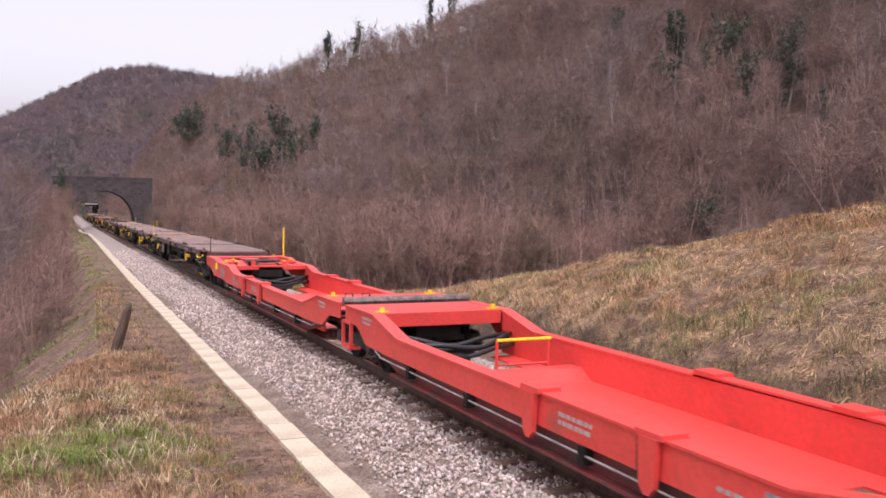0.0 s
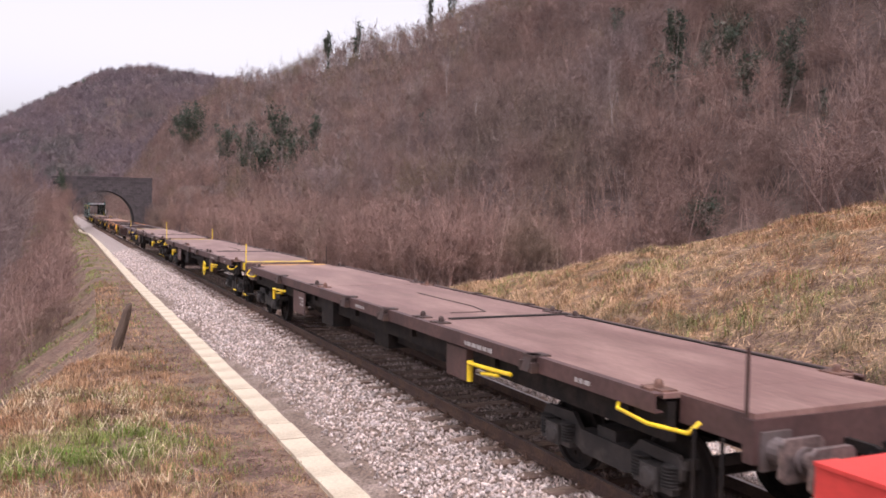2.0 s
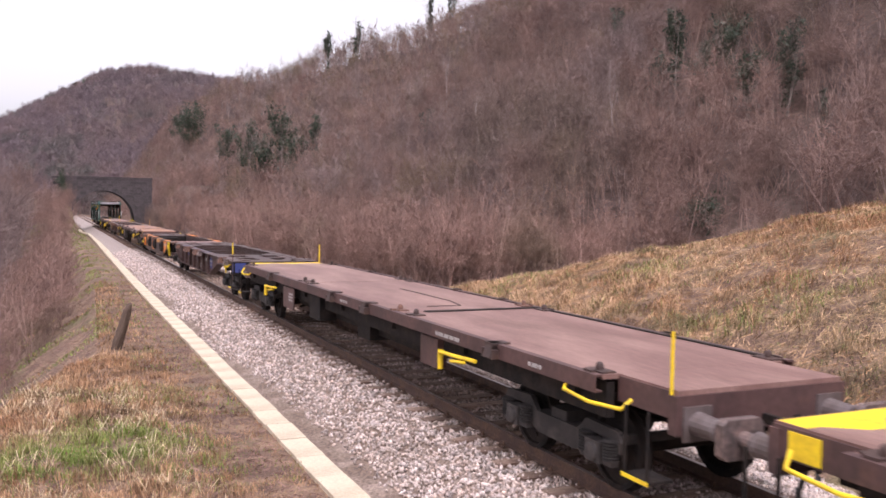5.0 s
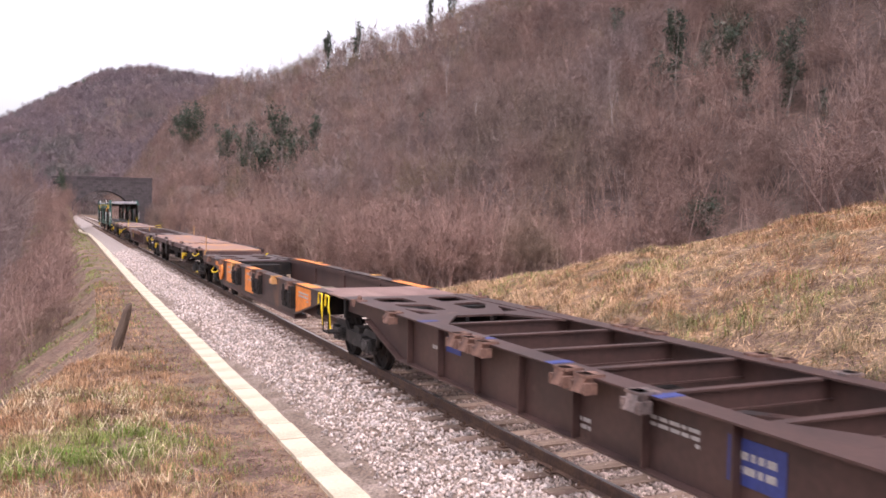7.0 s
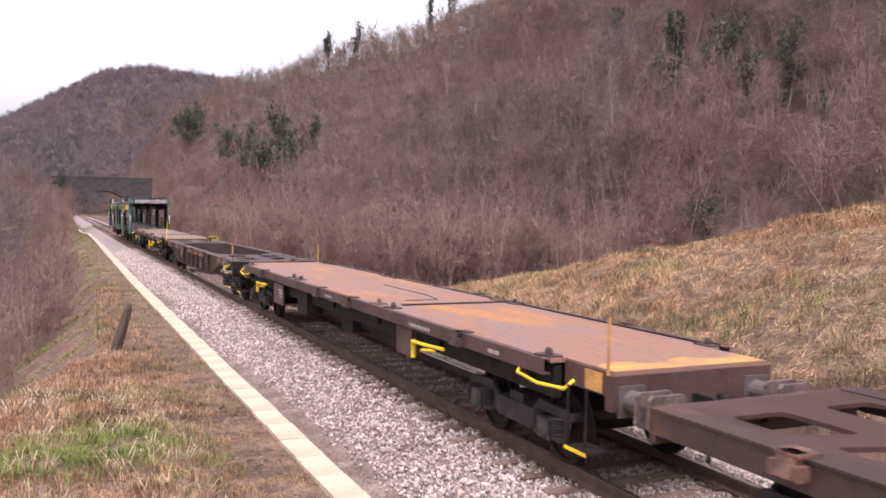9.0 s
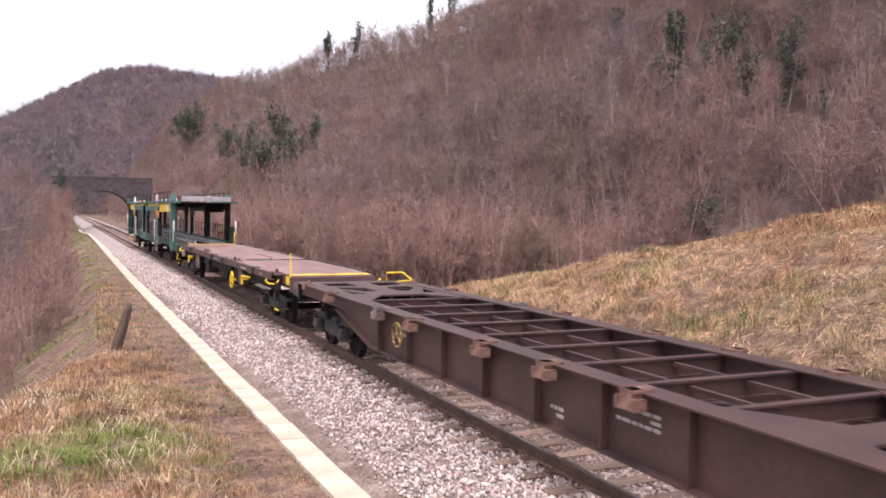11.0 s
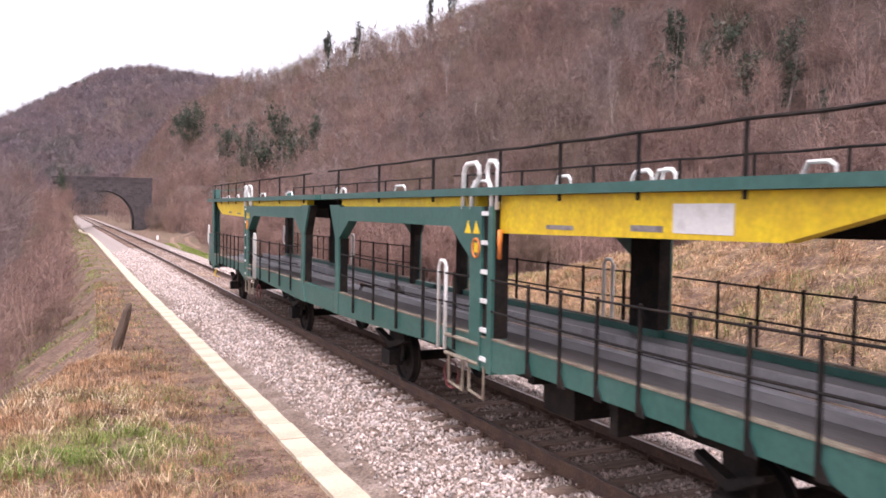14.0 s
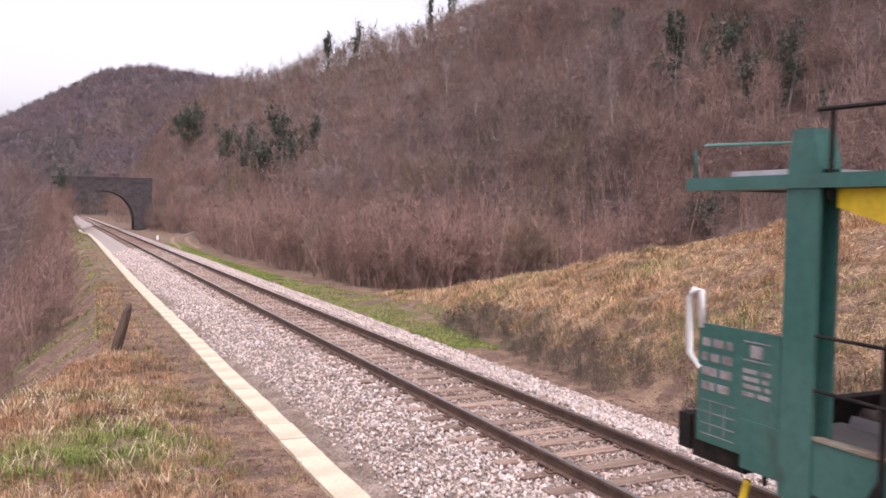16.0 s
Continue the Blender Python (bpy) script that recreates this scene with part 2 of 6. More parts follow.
quads = np.stack([idx[:-1, :-1], idx[1:, :-1], idx[1:, 1:], idx[:-1, 1:]], -1).reshape(-1, 4)
ground = mesh_object("ground", np.stack([mx, my, mz], -1).reshape(-1, 3), quads, SOIL, smooth=True)
# leaf litter, with the shade under the trees darkened into its colour
FOREST_FLOOR = material("shade_darkened_forest_litter", (0.080, 0.054, 0.046), 0.95, other=(0.120, 0.078, 0.062), scale=0.22, fine=3.0, speck=0.35, bump=0.4, bump_scale=4, world_space=True)
ground.data.materials.append(FOREST_FLOOR)
wooded = (my > 290) | (mx > np.interp(my, [-60, 10, 33, 45, 70, 140], [36, 27, 12, 9.5, 9.0, 9.5])) | (mx < -9.5)
ground.data.polygons.foreach_set("material_index", wooded[:-1, :-1].ravel().astype("i"))
tagged(ground, "brown leaf litter, soil and worn grass over slopes and hills", "ground", kind="structure")


# ---- railway line ----
def ballast_height(x):
    return np.interp(np.abs(x), [0, 0.62, 0.86, 1.5, 2.35, 3.3], [-0.215, -0.215, -0.20, -0.22, -0.50, -0.66])


LINE_FROM, LINE_TO = -30.0, 330.0
bx = np.array([-2.95, -2.35, -1.9, -1.5, -0.86, -0.62, 0, 0.62, 0.86, 1.5, 1.9, 2.35, 3.4])
by = np.arange(LINE_FROM, LINE_TO + 1, 3.0)
mx, my = np.meshgrid(bx, by, indexing="ij")
mz = ballast_height(mx) - 0.012
idx = np.arange(mx.size).reshape(mx.shape)
quads = np.stack([idx[:-1, :-1], idx[1:, :-1], idx[1:, 1:], idx[:-1, 1:]], -1).reshape(-1, 4)
bed = mesh_object("ballast_bed", np.stack([mx, my, mz], -1).reshape(-1, 3), quads, BALLAST_BED)
bed.data.materials.append(STONES)
bed.data.polygons.foreach_set("material_index", ((my > 52) & ((mx < -0.8) | (mx > 0.8)))[:-1, :-1].ravel().astype("i"))
tagged(bed, "packed grey ballast bed under the railway line", "ballast", kind="structure")

track = tagged(new("railway_track"), "single railway line with rusty rails on worn wooden sleepers", "railway track")
RAIL = [(-0.07, -0.172), (0.07, -0.172), (0.07, -0.16), (0.012, -0.14), (0.010, -0.05), (0.035, -0.038), (0.035, -0.006),
        (0.028, 0.0), (-0.028, 0.0), (-0.035, -0.006), (-0.035, -0.038), (-0.010, -0.05), (-0.012, -0.14), (-0.07, -0.16)]
for side in (-1, 1):
    bm = bmesh.new()
    plate(bm, [(side * 0.7525 + x, z) for x, z in RAIL], LINE_FROM, LINE_TO, "y")
    rail = part("rail", bm, RAIL_RUST, track)
    bm = boxes((side * 0.7525 - 0.027, side * 0.7525 + 0.027, LINE_FROM, LINE_TO, 0.0, 0.002))
    part("running_surface", bm, RAIL_TOP, rail, "bright polished running surface")
rnd = random.Random(5)
sleeper_mesh = None
plate_mesh = None
for i in range(240):
    y = 4.0 + i * 0.62
    if sleeper_mesh is None:
        ob = part("sleeper", boxes((-1.3, 1.3, -0.12, 0.12, -0.32, -0.178)), SLEEPER, track, bevel=0.012)
        sleeper_mesh = ob.data
    else:
        ob = new("sleeper", sleeper_mesh)
        ob.parent = track
    ob.matrix_basis = pose(rnd.uniform(-0.03, 0.03), y + rnd.uniform(-0.025, 0.025), rnd.uniform(-0.012, 0.006), 0, 0, rnd.uniform(-0.9, 0.9))
    if i < 70:
        for side in (-1, 1):
            if plate_mesh is None:
                bm = boxes((-0.17, 0.17, -0.08, 0.08, -0.176, -0.160))
                for dx in (-0.11, 0.11):
                    lathe(bm, [(-0.16, 0.022), (-0.125, 0.022), (-0.12, 0.012), (-0.10, 0.012)], "z", (dx, 0, 0), 6)
                fx = part("tie_plate", bm, RAIL_RUST, track)
                plate_mesh = fx.data
            else:
                fx = new("tie_plate", plate_mesh)
                fx.parent = track
            fx.matrix_basis = pose(side * 0.7525, y, 0)

# ballast stones, small jittered lumps
rng = np.random.default_rng(3)
OCTA = np.array([[1, 0, 0], [-1, 0, 0], [0, 1, 0], [0, -1, 0], [0, 0, 1], [0, 0, -1]], float)
OCTA_F = np.array([[0, 2, 4], [2, 1, 4], [1, 3, 4], [3, 0, 4], [2, 0, 5], [1, 2, 5], [3, 1, 5], [0, 3, 5]])


def turns(n, g):
    """n random rotation matrices."""
    q = g.normal(size=(n, 4))
    q /= np.linalg.norm(q, axis=1)[:, None]
    w, x, y, z = q.T
    return np.stack([1 - 2 * (y * y + z * z), 2 * (x * y - z * w), 2 * (x * z + y * w), 2 * (x * y + z * w), 1 - 2 * (x * x + z * z),
                     2 * (y * z - x * w), 2 * (x * z - y * w), 2 * (y * z + x * w), 1 - 2 * (x * x + y * y)], -1).reshape(-1, 3, 3)


def lumps(px, py, pz, size, g):
    n = len(px)
    v = OCTA[None] * (1 + g.uniform(-0.35, 0.35, (n, 6, 1))) + g.uniform(-0.2, 0.2, (n, 6, 3))
    v = v * g.uniform(0.6, 1.2, (n, 1, 3)) * size[:, None, None]
    v = np.einsum("nij,nkj->nki", turns(n, g), v) + np.stack([px, py, pz], -1)[:, None]
    f = OCTA_F[None] + 6 * np.arange(n)[:, None, None]
    return v.reshape(-1, 3), f.reshape(-1, 3)


n = 84000
u = rng.random(n)
py = 7.0 + 63.0 * u ** 1.75
px = rng.uniform(-2.85, 3.35, n)
# worn, dirty patches beside the cable duct have few stones
bare = smooth_step(-2.25, -2.75, px) * (0.5 + 0.5 * np.sin(py * 0.55 + 2.1 * np.sin(py * 0.23))) * 1.1 + smooth_step(-2.6, -2.85, px) * 0.3
keep = (rng.random(n) > bare) & (np.abs(np.abs(px) - 0.7525) > 0.06)
px, py = px[keep], py[keep]
on_sleeper = (np.abs((py - 4.0 + 0.31) % 0.62 - 0.31) < 0.14) & (np.abs(px) < 1.25)
keep = ~on_sleeper | (rng.random(len(px)) < 0.16)
px, py = px[keep], py[keep]
size = rng.uniform(0.016, 0.036, len(px)) * (1 + 0.010 * py)
pz = ballast_height(px) + rng.uniform(-0.01, 0.025, len(px))
between = np.abs(px) < 0.80 + 0.25 * rng.random(len(px))
for name, label, mat, w in (("ballast_stones", "loose pale grey crushed limestone ballast", STONES, ~between),
                            ("stained_ballast_stones", "brown-stained crushed stones between the rails", DIRTY_STONES, between)):
    v, f = lumps(px[w], py[w], pz[w], size[w], rng)
    tagged(mesh_object(name, v, f, mat), label, "ballast", kind="stuff")

# cable duct of concrete covers beside the line
duct = tagged(new("cable_duct"), "long pale concrete cable duct beside the ballast", "cable duct")
duct_x = lambda y: float(np.interp(y, [0, 10, 25, 44, 89, 116, 122, 128, 400], [-3.13, -3.11, -3.10, -3.09, -2.78, -2.68, -3.0, -3.5, -3.6]))
cover_mesh = None
y, i = 4.0, 0
while y < 140:
    long = 1.0
    if cover_mesh is None:
        bm = boxes((-0.215, 0.215, 0.004, 0.996, -0.68, -0.55))
        ob = part("duct_cover", bm, CONCRETE, duct, bevel=0.012)
        cover_mesh = ob.data
    else:
        ob = new("duct_cover", cover_mesh)
        ob.parent = duct
    a = duct_x(y)
    b = duct_x(y + long)
    ob.matrix_basis = pose(a + rnd.uniform(-0.012, 0.012), y, rnd.uniform(-0.010, 0.008), rnd.uniform(-0.05, 0.05), rnd.uniform(-0.08, 0.08), math.degrees(math.atan2(a - b, long)) + rnd.uniform(-0.6, 0.6))
    y += long * 0.999


# ---- bare trees, brush, ivy and grass ----
def spikes(p0, p1, width, g):
    """Three-sided tapering sticks from p0 to p1."""
    n = len(p0)
    d = p1 - p0
    a = np.cross(d, g.normal(size=(n, 3)))
    a /= np.linalg.norm(a, axis=1)[:, None] + 1e-9
    b = np.cross(d, a)
    b /= np.linalg.norm(b, axis=1)[:, None] + 1e-9
    w = np.broadcast_to(width, (n,))[:, None]
    v = np.stack([p0 + a * w, p0 + (-0.5 * a + 0.87 * b) * w, p0 + (-0.5 * a - 0.87 * b) * w, p1], 1)
    f = np.array([[0, 1, 3], [1, 2, 3], [2, 0, 3]])[None] + 4 * np.arange(n)[:, None, None]
    return v.reshape(-1, 3), f.reshape(-1, 3)


def slivers(p0, p1, width, g):
    """Thin single twigs."""
    n = len(p0)
    a = np.cross(p1 - p0, g.normal(size=(n, 3)))
    a /= np.linalg.norm(a, axis=1)[:, None] + 1e-9
    w = np.broadcast_to(width, (n,))[:, None]
    v = np.stack([p0 - a * w, p0 + a * w, p1], 1)
    return v.reshape(-1, 3), (np.arange(3)[None] + 3 * np.arange(n)[:, None])


def joined(*pieces):
    vs, fs, k = [], [], 0
    for v, f in pieces:
        vs.append(v)
        fs.append(f + k)
        k += len(v)
    return np.concatenate(vs), np.concatenate(fs)


def fan(origin, along, g, count, lo, hi, spread_by, long):
    """count shoots from each stick, leaning off its line."""
    n = len(origin)
    t = g.uniform(lo, hi, (n, count, 1))
    p0 = origin[:, None] + along[:, None] * t
    size = np.linalg.norm(along, axis=1)[:, None, None]
    way_out = along[:, None] / size + g.normal(0, spread_by, (n, count, 3))
    way_out[..., 2] += 0.25
    way_out /= np.linalg.norm(way_out, axis=2)[..., None]
    p1 = p0 + way_out * size * long * g.uniform(0.6, 1.25, (n, count, 1)) * (1.15 - 0.55 * t)
    return p0.reshape(-1, 3), p1.reshape(-1, 3)


def bare_tree(g, height, stems=1, limbs=10, boughs=5, twigs=5, thick=0.09, twig=0.016, low=0.3):
    """A leafless tree: stems, limbs, boughs and twigs. Returns corners and triangles."""
    base = np.c_[g.normal(0, 0.12 * (stems > 1), (stems, 2)), np.full(stems, -0.3)]
    lean = np.c_[g.normal(0, 0.07 if stems == 1 else 0.2, (stems, 2)), np.ones(stems)]
    along = lean * height * g.uniform(0.8, 1.05, (stems, 1))
    a0, a1 = fan(base, along, g, limbs, low, 0.9, 0.7, 0.42)
    b0, b1 = fan(a0, a1 - a0, g, boughs, 0.2, 1.0, 0.7, 0.6)
    c0, c1 = fan(b0, b1 - b0, g, twigs, 0.1, 1.0, 0.75, 0.85)
    return joined(spikes(base, base + along, thick, g), spikes(a0, a1, thick * 0.33, g), slivers(b0, b1, twig * 1.5, g),
                  slivers(c0, c1, twig, g))


def crowned_tree(g, height, wide, limbs=9, boughs=4, twigs=6, thick=0.06, twig=0.009, stems=1):
    """A leafless tree with a rounded crown: limbs reach for the crown's shell and end in fine spreading twigs."""
    base = np.c_[g.normal(0, 0.15 * (stems > 1), (stems, 2)), np.full(stems, -0.3)]
    along = np.c_[g.normal(0, 0.09 if stems == 1 else 0.22, (stems, 2)), np.full(stems, 1.0)] * height * g.uniform(0.62, 0.8, (stems, 1))
    middle, radii = np.array([0, 0, height * 0.62]), np.array([wide, wide, height * 0.40])

    def shell(n, lo, hi):
        d = g.normal(size=(n, 3))
        d[:, 2] = np.abs(d[:, 2]) * 0.9 - 0.35
        d /= np.linalg.norm(d, axis=1)[:, None]
        return middle + d * radii * g.uniform(lo, hi, (n, 1)) * (1 + 0.18 * np.sin(3.1 * d[:, :1] + 2.3 * d[:, 1:2] + wide))

    k = np.arange(limbs * stems) % stems
    a0 = base[k] + along[k] * g.uniform(0.25, 0.95, (len(k), 1))
    a1 = shell(len(k), 0.45, 0.85)
    j = np.repeat(np.arange(len(k)), boughs)
    b0 = a0[j] + (a1 - a0)[j] * g.uniform(0.3, 1.0, (len(j), 1))
    b1 = b0 * 0.35 + 0.65 * shell(len(j), 0.85, 1.08) * 0.5 + 0.65 * 0.5 * (a1[j] + g.normal(0, wide * 0.35, (len(j), 3)))
    i = np.repeat(np.arange(len(j)), twigs)
    c0 = b0[i] + (b1 - b0)[i] * g.uniform(0.1, 1.0, (len(i), 1))
    out = (c0 - middle) / radii + g.normal(0, 0.55, c0.shape)
    out[:, 2] += 0.35
    out /= np.linalg.norm(out, axis=1)[:, None]
    c1 = c0 + out * g.uniform(0.10, 0.24, (len(i), 1)) * height
    return joined(spikes(base, base + along, thick, g), spikes(a0, a1, thick * 0.36, g), slivers(b0, b1, twig * 1.6, g), slivers(c0, c1, twig, g))


def planted(shapes, px, py, pz, scale, g):
    """Copies of the shapes, turned and scaled, in one pair of arrays."""
    vs, fs, k = [], [], 0
    pick = g.integers(0, len(shapes), len(px))
    for j, (v, f) in enumerate(shapes):
        w = np.nonzero(pick == j)[0]
        if not len(w):
            continue
        t = g.uniform(0, 2 * math.pi, len(w))
        c, s, z = np.cos(t), np.sin(t), scale[w]
        flip = g.uniform(0.85, 1.15, len(w))
        o = np.empty((len(w), len(v), 3), "f")
        o[..., 0] = (c[:, None] * v[None, :, 0] - s[:, None] * v[None, :, 1]) * z[:, None] + px[w][:, None]
        o[..., 1] = (s[:, None] * v[None, :, 0] + c[:, None] * v[None, :, 1]) * z[:, None] + py[w][:, None]
        o[..., 2] = v[None, :, 2] * (z * flip)[:, None] + pz[w][:, None]
        vs.append(o.reshape(-1, 3))
        fs.append((f[None] + (k + len(v) * np.arange(len(w)))[:, None, None]).reshape(-1, 3))
        k += len(v) * len(w)
    return np.concatenate(vs), np.concatenate(fs)


def wood(name, label, mat, shapes, px, py, g, scale=(0.75, 1.25)):
    v, f = planted(shapes, px, py, ground_height(px, py), g.uniform(*scale, len(px)), g)
    return tagged(mesh_object(name, v, f, mat), label, "woodland", kind="stuff")


pg = np.random.default_rng(11)
CROWNED = [crowned_tree(pg, 6.2, w, 9, 4, 6, 0.055, 0.0085, n) for w, n in ((1.5, 1), (2.0, 1), (2.3, 2), (1.7, 2), (2.6, 3), (1.2, 1))]
FAR_CROWNED = [crowned_tree(pg, 6.4, w, 8, 3, 4, 0.07, 0.020) for w in (1.7, 2.2, 2.7, 2.0)]
SHRUBS = [crowned_tree(pg, 3.4, w, 6, 4, 6, 0.022, 0.0065, 4) for w in (1.3, 1.7, 1.1)]
RIDGE_CROWNED = [crowned_tree(pg, 6.4, w, 7, 3, 4, 0.08, 0.050) for w in (2.2, 2.8, 3.2)]
TALL = [bare_tree(pg, 6.6, 1, 11, 5, 4, 0.06, 0.012, 0.2) for _ in range(6)]
COPPICE = [bare_tree(pg, 4.6, 3, 5, 4, 3, 0.032, 0.010, 0.15) for _ in range(5)]
FINE = [bare_tree(pg, 4.0, 4, 5, 4, 4, 0.024, 0.008, 0.15) for _ in range(4)]
IVY_SPOTS = [(24.9, 222.8, 15.1, 3.6), (26.5, 262, 11, 2.6), (20.0, 131.5, 10.5, 1.9), (20.8, 114.2, 12.1, 2.0), (18.8, 115.7, 10.0, 1.6), (21.8, 108.0, 7.0, 1.6),
             (24.8, 110.7, 8.1, 0.9), (21.7, 158.6, 9.5, 1.8), (27.2, 78.5, 5.4, 0.6), (28.6, 73.5, 5.2, 0.6), (36.2, 59.4, 7.5, 0.6), (32.6, 47.5, 6.1, 0.7),
             (33.5, 43.5, 5.1, 1.1), (32.8, 37.6, 5.8, 1.1), (32.2, 44.4, 4.4, 0.9), (32.4, 40.1, 4.4, 0.9), (30.8, 47.0, 4.1, 0.7), (48.7, 185.2, 9.5, 1.0),
             (52.1, 175.5, 10.5, 0.9), (59.1, 152.1, 11.0, 0.7), (61.2, 146.3, 10.0, 0.8), (24.7, 34.9, 2.0, 1.2), (29.6, 31.5, 5.0, 0.25)]


def clearing(px, py, radius=1.1):
    """True where no ivy-clad tree stands close by."""
    free = np.ones(len(px), bool)
    for x, y, *_ in IVY_SPOTS:
        free &= (px - x) ** 2 + (py - y) ** 2 > radius ** 2
        away = np.array([x + 6.5, y]) / math.hypot(x + 6.5, y)
        along, off = (px + 6.5) * away[0] + py * away[1], (px + 6.5) * -away[1] + py * away[0]
        gap = math.hypot(x + 6.5, y) - along
        free &= ~((gap > 0) & (gap < 3) & (np.abs(off) < 0.6))
    return free


FARM_TRACK = [(4.3, 78), (5.4, 94), (7.0, 107), (9.6, 116), (13.0, 121), (17.0, 123)]


def off_track(px, py):
    """True away from the farm track that climbs from the line, and from the view along it."""
    tx, ty = np.array(FARM_TRACK).T
    return (py > 124) | (px > np.interp(py, ty, tx) + 2.0) | (py < 70)


# hillside across the line
n = 4900
py = 8 + 322 * pg.random(n) ** 1.15
px = np.interp(py, [8, 45, 70, 140, 330], [33, 17, 15, 14, 11]) + pg.random(n) ** 0.9 * np.interp(py, [8, 150, 330], [55, 60, 34])
more = 1100
py = np.concatenate([py, 12 + 75 * pg.random(more)])
px = np.concatenate([px, np.interp(py[n:], [8, 45, 90], [32, 17, 15]) + pg.random(more) ** 1.2 * 40])
order = pg.permutation(len(px))
px, py = px[order], py[order]
keep = clearing(px, py)
px, py = px[keep], py[keep]
near = py < 95
SPECIES = (("red-brown", TWIGS), ("grey", GREY_TWIGS), ("ochre-brown", OCHRE_TWIGS))
kind_of = np.digitize(wobble(px, py, 6.0, 3.0) + pg.normal(0, 0.55, len(px)), (0.10, 0.75))
for k, (hue, mat) in enumerate(SPECIES):
    w = near & (kind_of == k)
    wood("hillside_woodland", "leafless %s woodland covering the steep hillside" % hue, mat, CROWNED + CROWNED + TALL[:2] + COPPICE[:2], px[w], py[w], pg, (0.5, 1.2))
    w = ~near & (kind_of == k)
    wood("upper_hillside_woodland", "leafless %s woodland on the far hillside" % hue, mat, FAR_CROWNED, px[w], py[w], pg, (0.6, 1.25))
# a few pale-stemmed trees stand out among them
n = 16
py = 26 + 85 * pg.random(n)
px = np.interp(py, [8, 45, 90, 120], [33, 18, 17, 15]) + pg.random(n) * 14
PALE_BARK = material("pale_bark", (0.34, 0.29, 0.265), 0.85, other=(0.22, 0.18, 0.16), scale=0.8, fine=3, speck=0.2, bump=0, world_space=True)
wood("pale_stemmed_trees", "slender pale-stemmed leafless trees among the brown wood", PALE_BARK, [bare_tree(pg, 6.5, 1, 4, 2, 2, 0.06, 0.007, 0.5) for _ in range(3)], px, py, pg, (0.7, 1.1))

# pale brushwood at the foot of the hill
n = 1150
py = 33 + 110 * pg.random(n) ** 1.3
px = np.interp(py, [33, 40, 70, 110, 140], [8.8, 6.4, 5.8, 8.2, 8.2]) + pg.random(n) ** 1.6 * 14
keep = ~((np.abs(py - 142) < 9) & (px < 9)) & clearing(px, py, 1.0) & off_track(px, py)
wood("brushwood_at_the_hill_foot", "dense pale leafless brushwood along the hill foot", BRUSH, SHRUBS + SHRUBS + COPPICE + FINE[:2], px[keep], py[keep], pg, (0.6, 1.2))

# dark twigs added for the shade at the foot of the dry bank
n = 560
py = 9 + 16 * pg.random(n)
px = 3.75 + 0.09 * np.clip(py - 12, 0, 20) - 0.40 + pg.random(n) * 1.5
keep = wobble(px, py, 0.7, 4.0) > -0.5
wood("brambles", "dark tangled brambles at the foot of the dry bank", FOOT_SHADE, FINE, px[keep], py[keep], pg, (0.07, 0.16))

# wood on the falling slope beside the terrace
n = 700
py = 26 + 112 * pg.random(n) ** 1.1
px = -10.5 - np.clip(40 - py, 0, 20) * 0.3 - pg.random(n) ** 1.2 * 28
keep = ~((np.abs(py - 142) < 8) & (px > -9))
wood("slope_woodland", "thin leafless trees and brush on the falling slope", GREY_TWIGS, COPPICE + CROWNED[:4], px[keep], py[keep], pg, (0.8, 1.7))
n = 760
py = 22 + 116 * pg.random(n) ** 1.15
px = -5.9 - pg.random(n) ** 1.2 * 7 - np.clip(38 - py, 0, 20) * 0.20
wood("slope_brush", "low tangled leafless brush at the terrace edge", BRUSH, COPPICE + SHRUBS, px, py, pg, (0.25, 0.75))
n = 80
wood("brush_below_the_bridge", "leafless brush crowding the bridge abutment", TWIGS, COPPICE, pg.uniform(-13, -6.6, n), pg.uniform(122, 138.6, n), pg, (0.5, 1.1))

n = 90
wood("brush_by_the_duct", "low leafless brush on the bank before the bridge", BRUSH, SHRUBS + COPPICE[:2], pg.uniform(-8.5, -4.9, n), pg.uniform(104, 138.5, n), pg, (0.4, 0.95))

n = 26
wood("brush_beside_the_bridge", "leafless brush crowding the foot of the stone bridge", TWIGS, SHRUBS, pg.uniform(5.9, 8.8, n), pg.uniform(132, 139, n), pg, (0.5, 1.1))

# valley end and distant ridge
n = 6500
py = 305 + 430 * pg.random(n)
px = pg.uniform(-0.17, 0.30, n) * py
# the ridge's haze comes from its tinted twigs
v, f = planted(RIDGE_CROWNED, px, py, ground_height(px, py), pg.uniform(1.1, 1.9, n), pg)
tagged(mesh_object("distant_woodland", v, f, HAZED_TWIGS), "leafless purple-brown woodland on the distant ridge", "woodland", kind="stuff")
n = 1000
py = pg.uniform(150, 310, n)
px = np.where(pg.random(n) < 0.5, pg.uniform(-40, -5.5, n), pg.uniform(6, 26, n))
wood("valley_woodland", "leafless trees on both sides of the line beyond the bridge", TWIGS, FAR_CROWNED, px, py, pg, (0.6, 1.2))
n = 260
py, px = pg.uniform(118, 150, n), pg.uniform(6.6, 24, n)
keep = ~((np.abs(py - 142.5) < 4.5) & (px < 8.5)) & (px - 6 > (py - 84) * 0.12) & clearing(px, py, 1.0) & off_track(px, py)
wood("bridge_bank_brush", "leafless brush covering the bank beside the stone bridge", TWIGS, COPPICE + SHRUBS, px[keep], py[keep], pg, (0.35, 0.8))


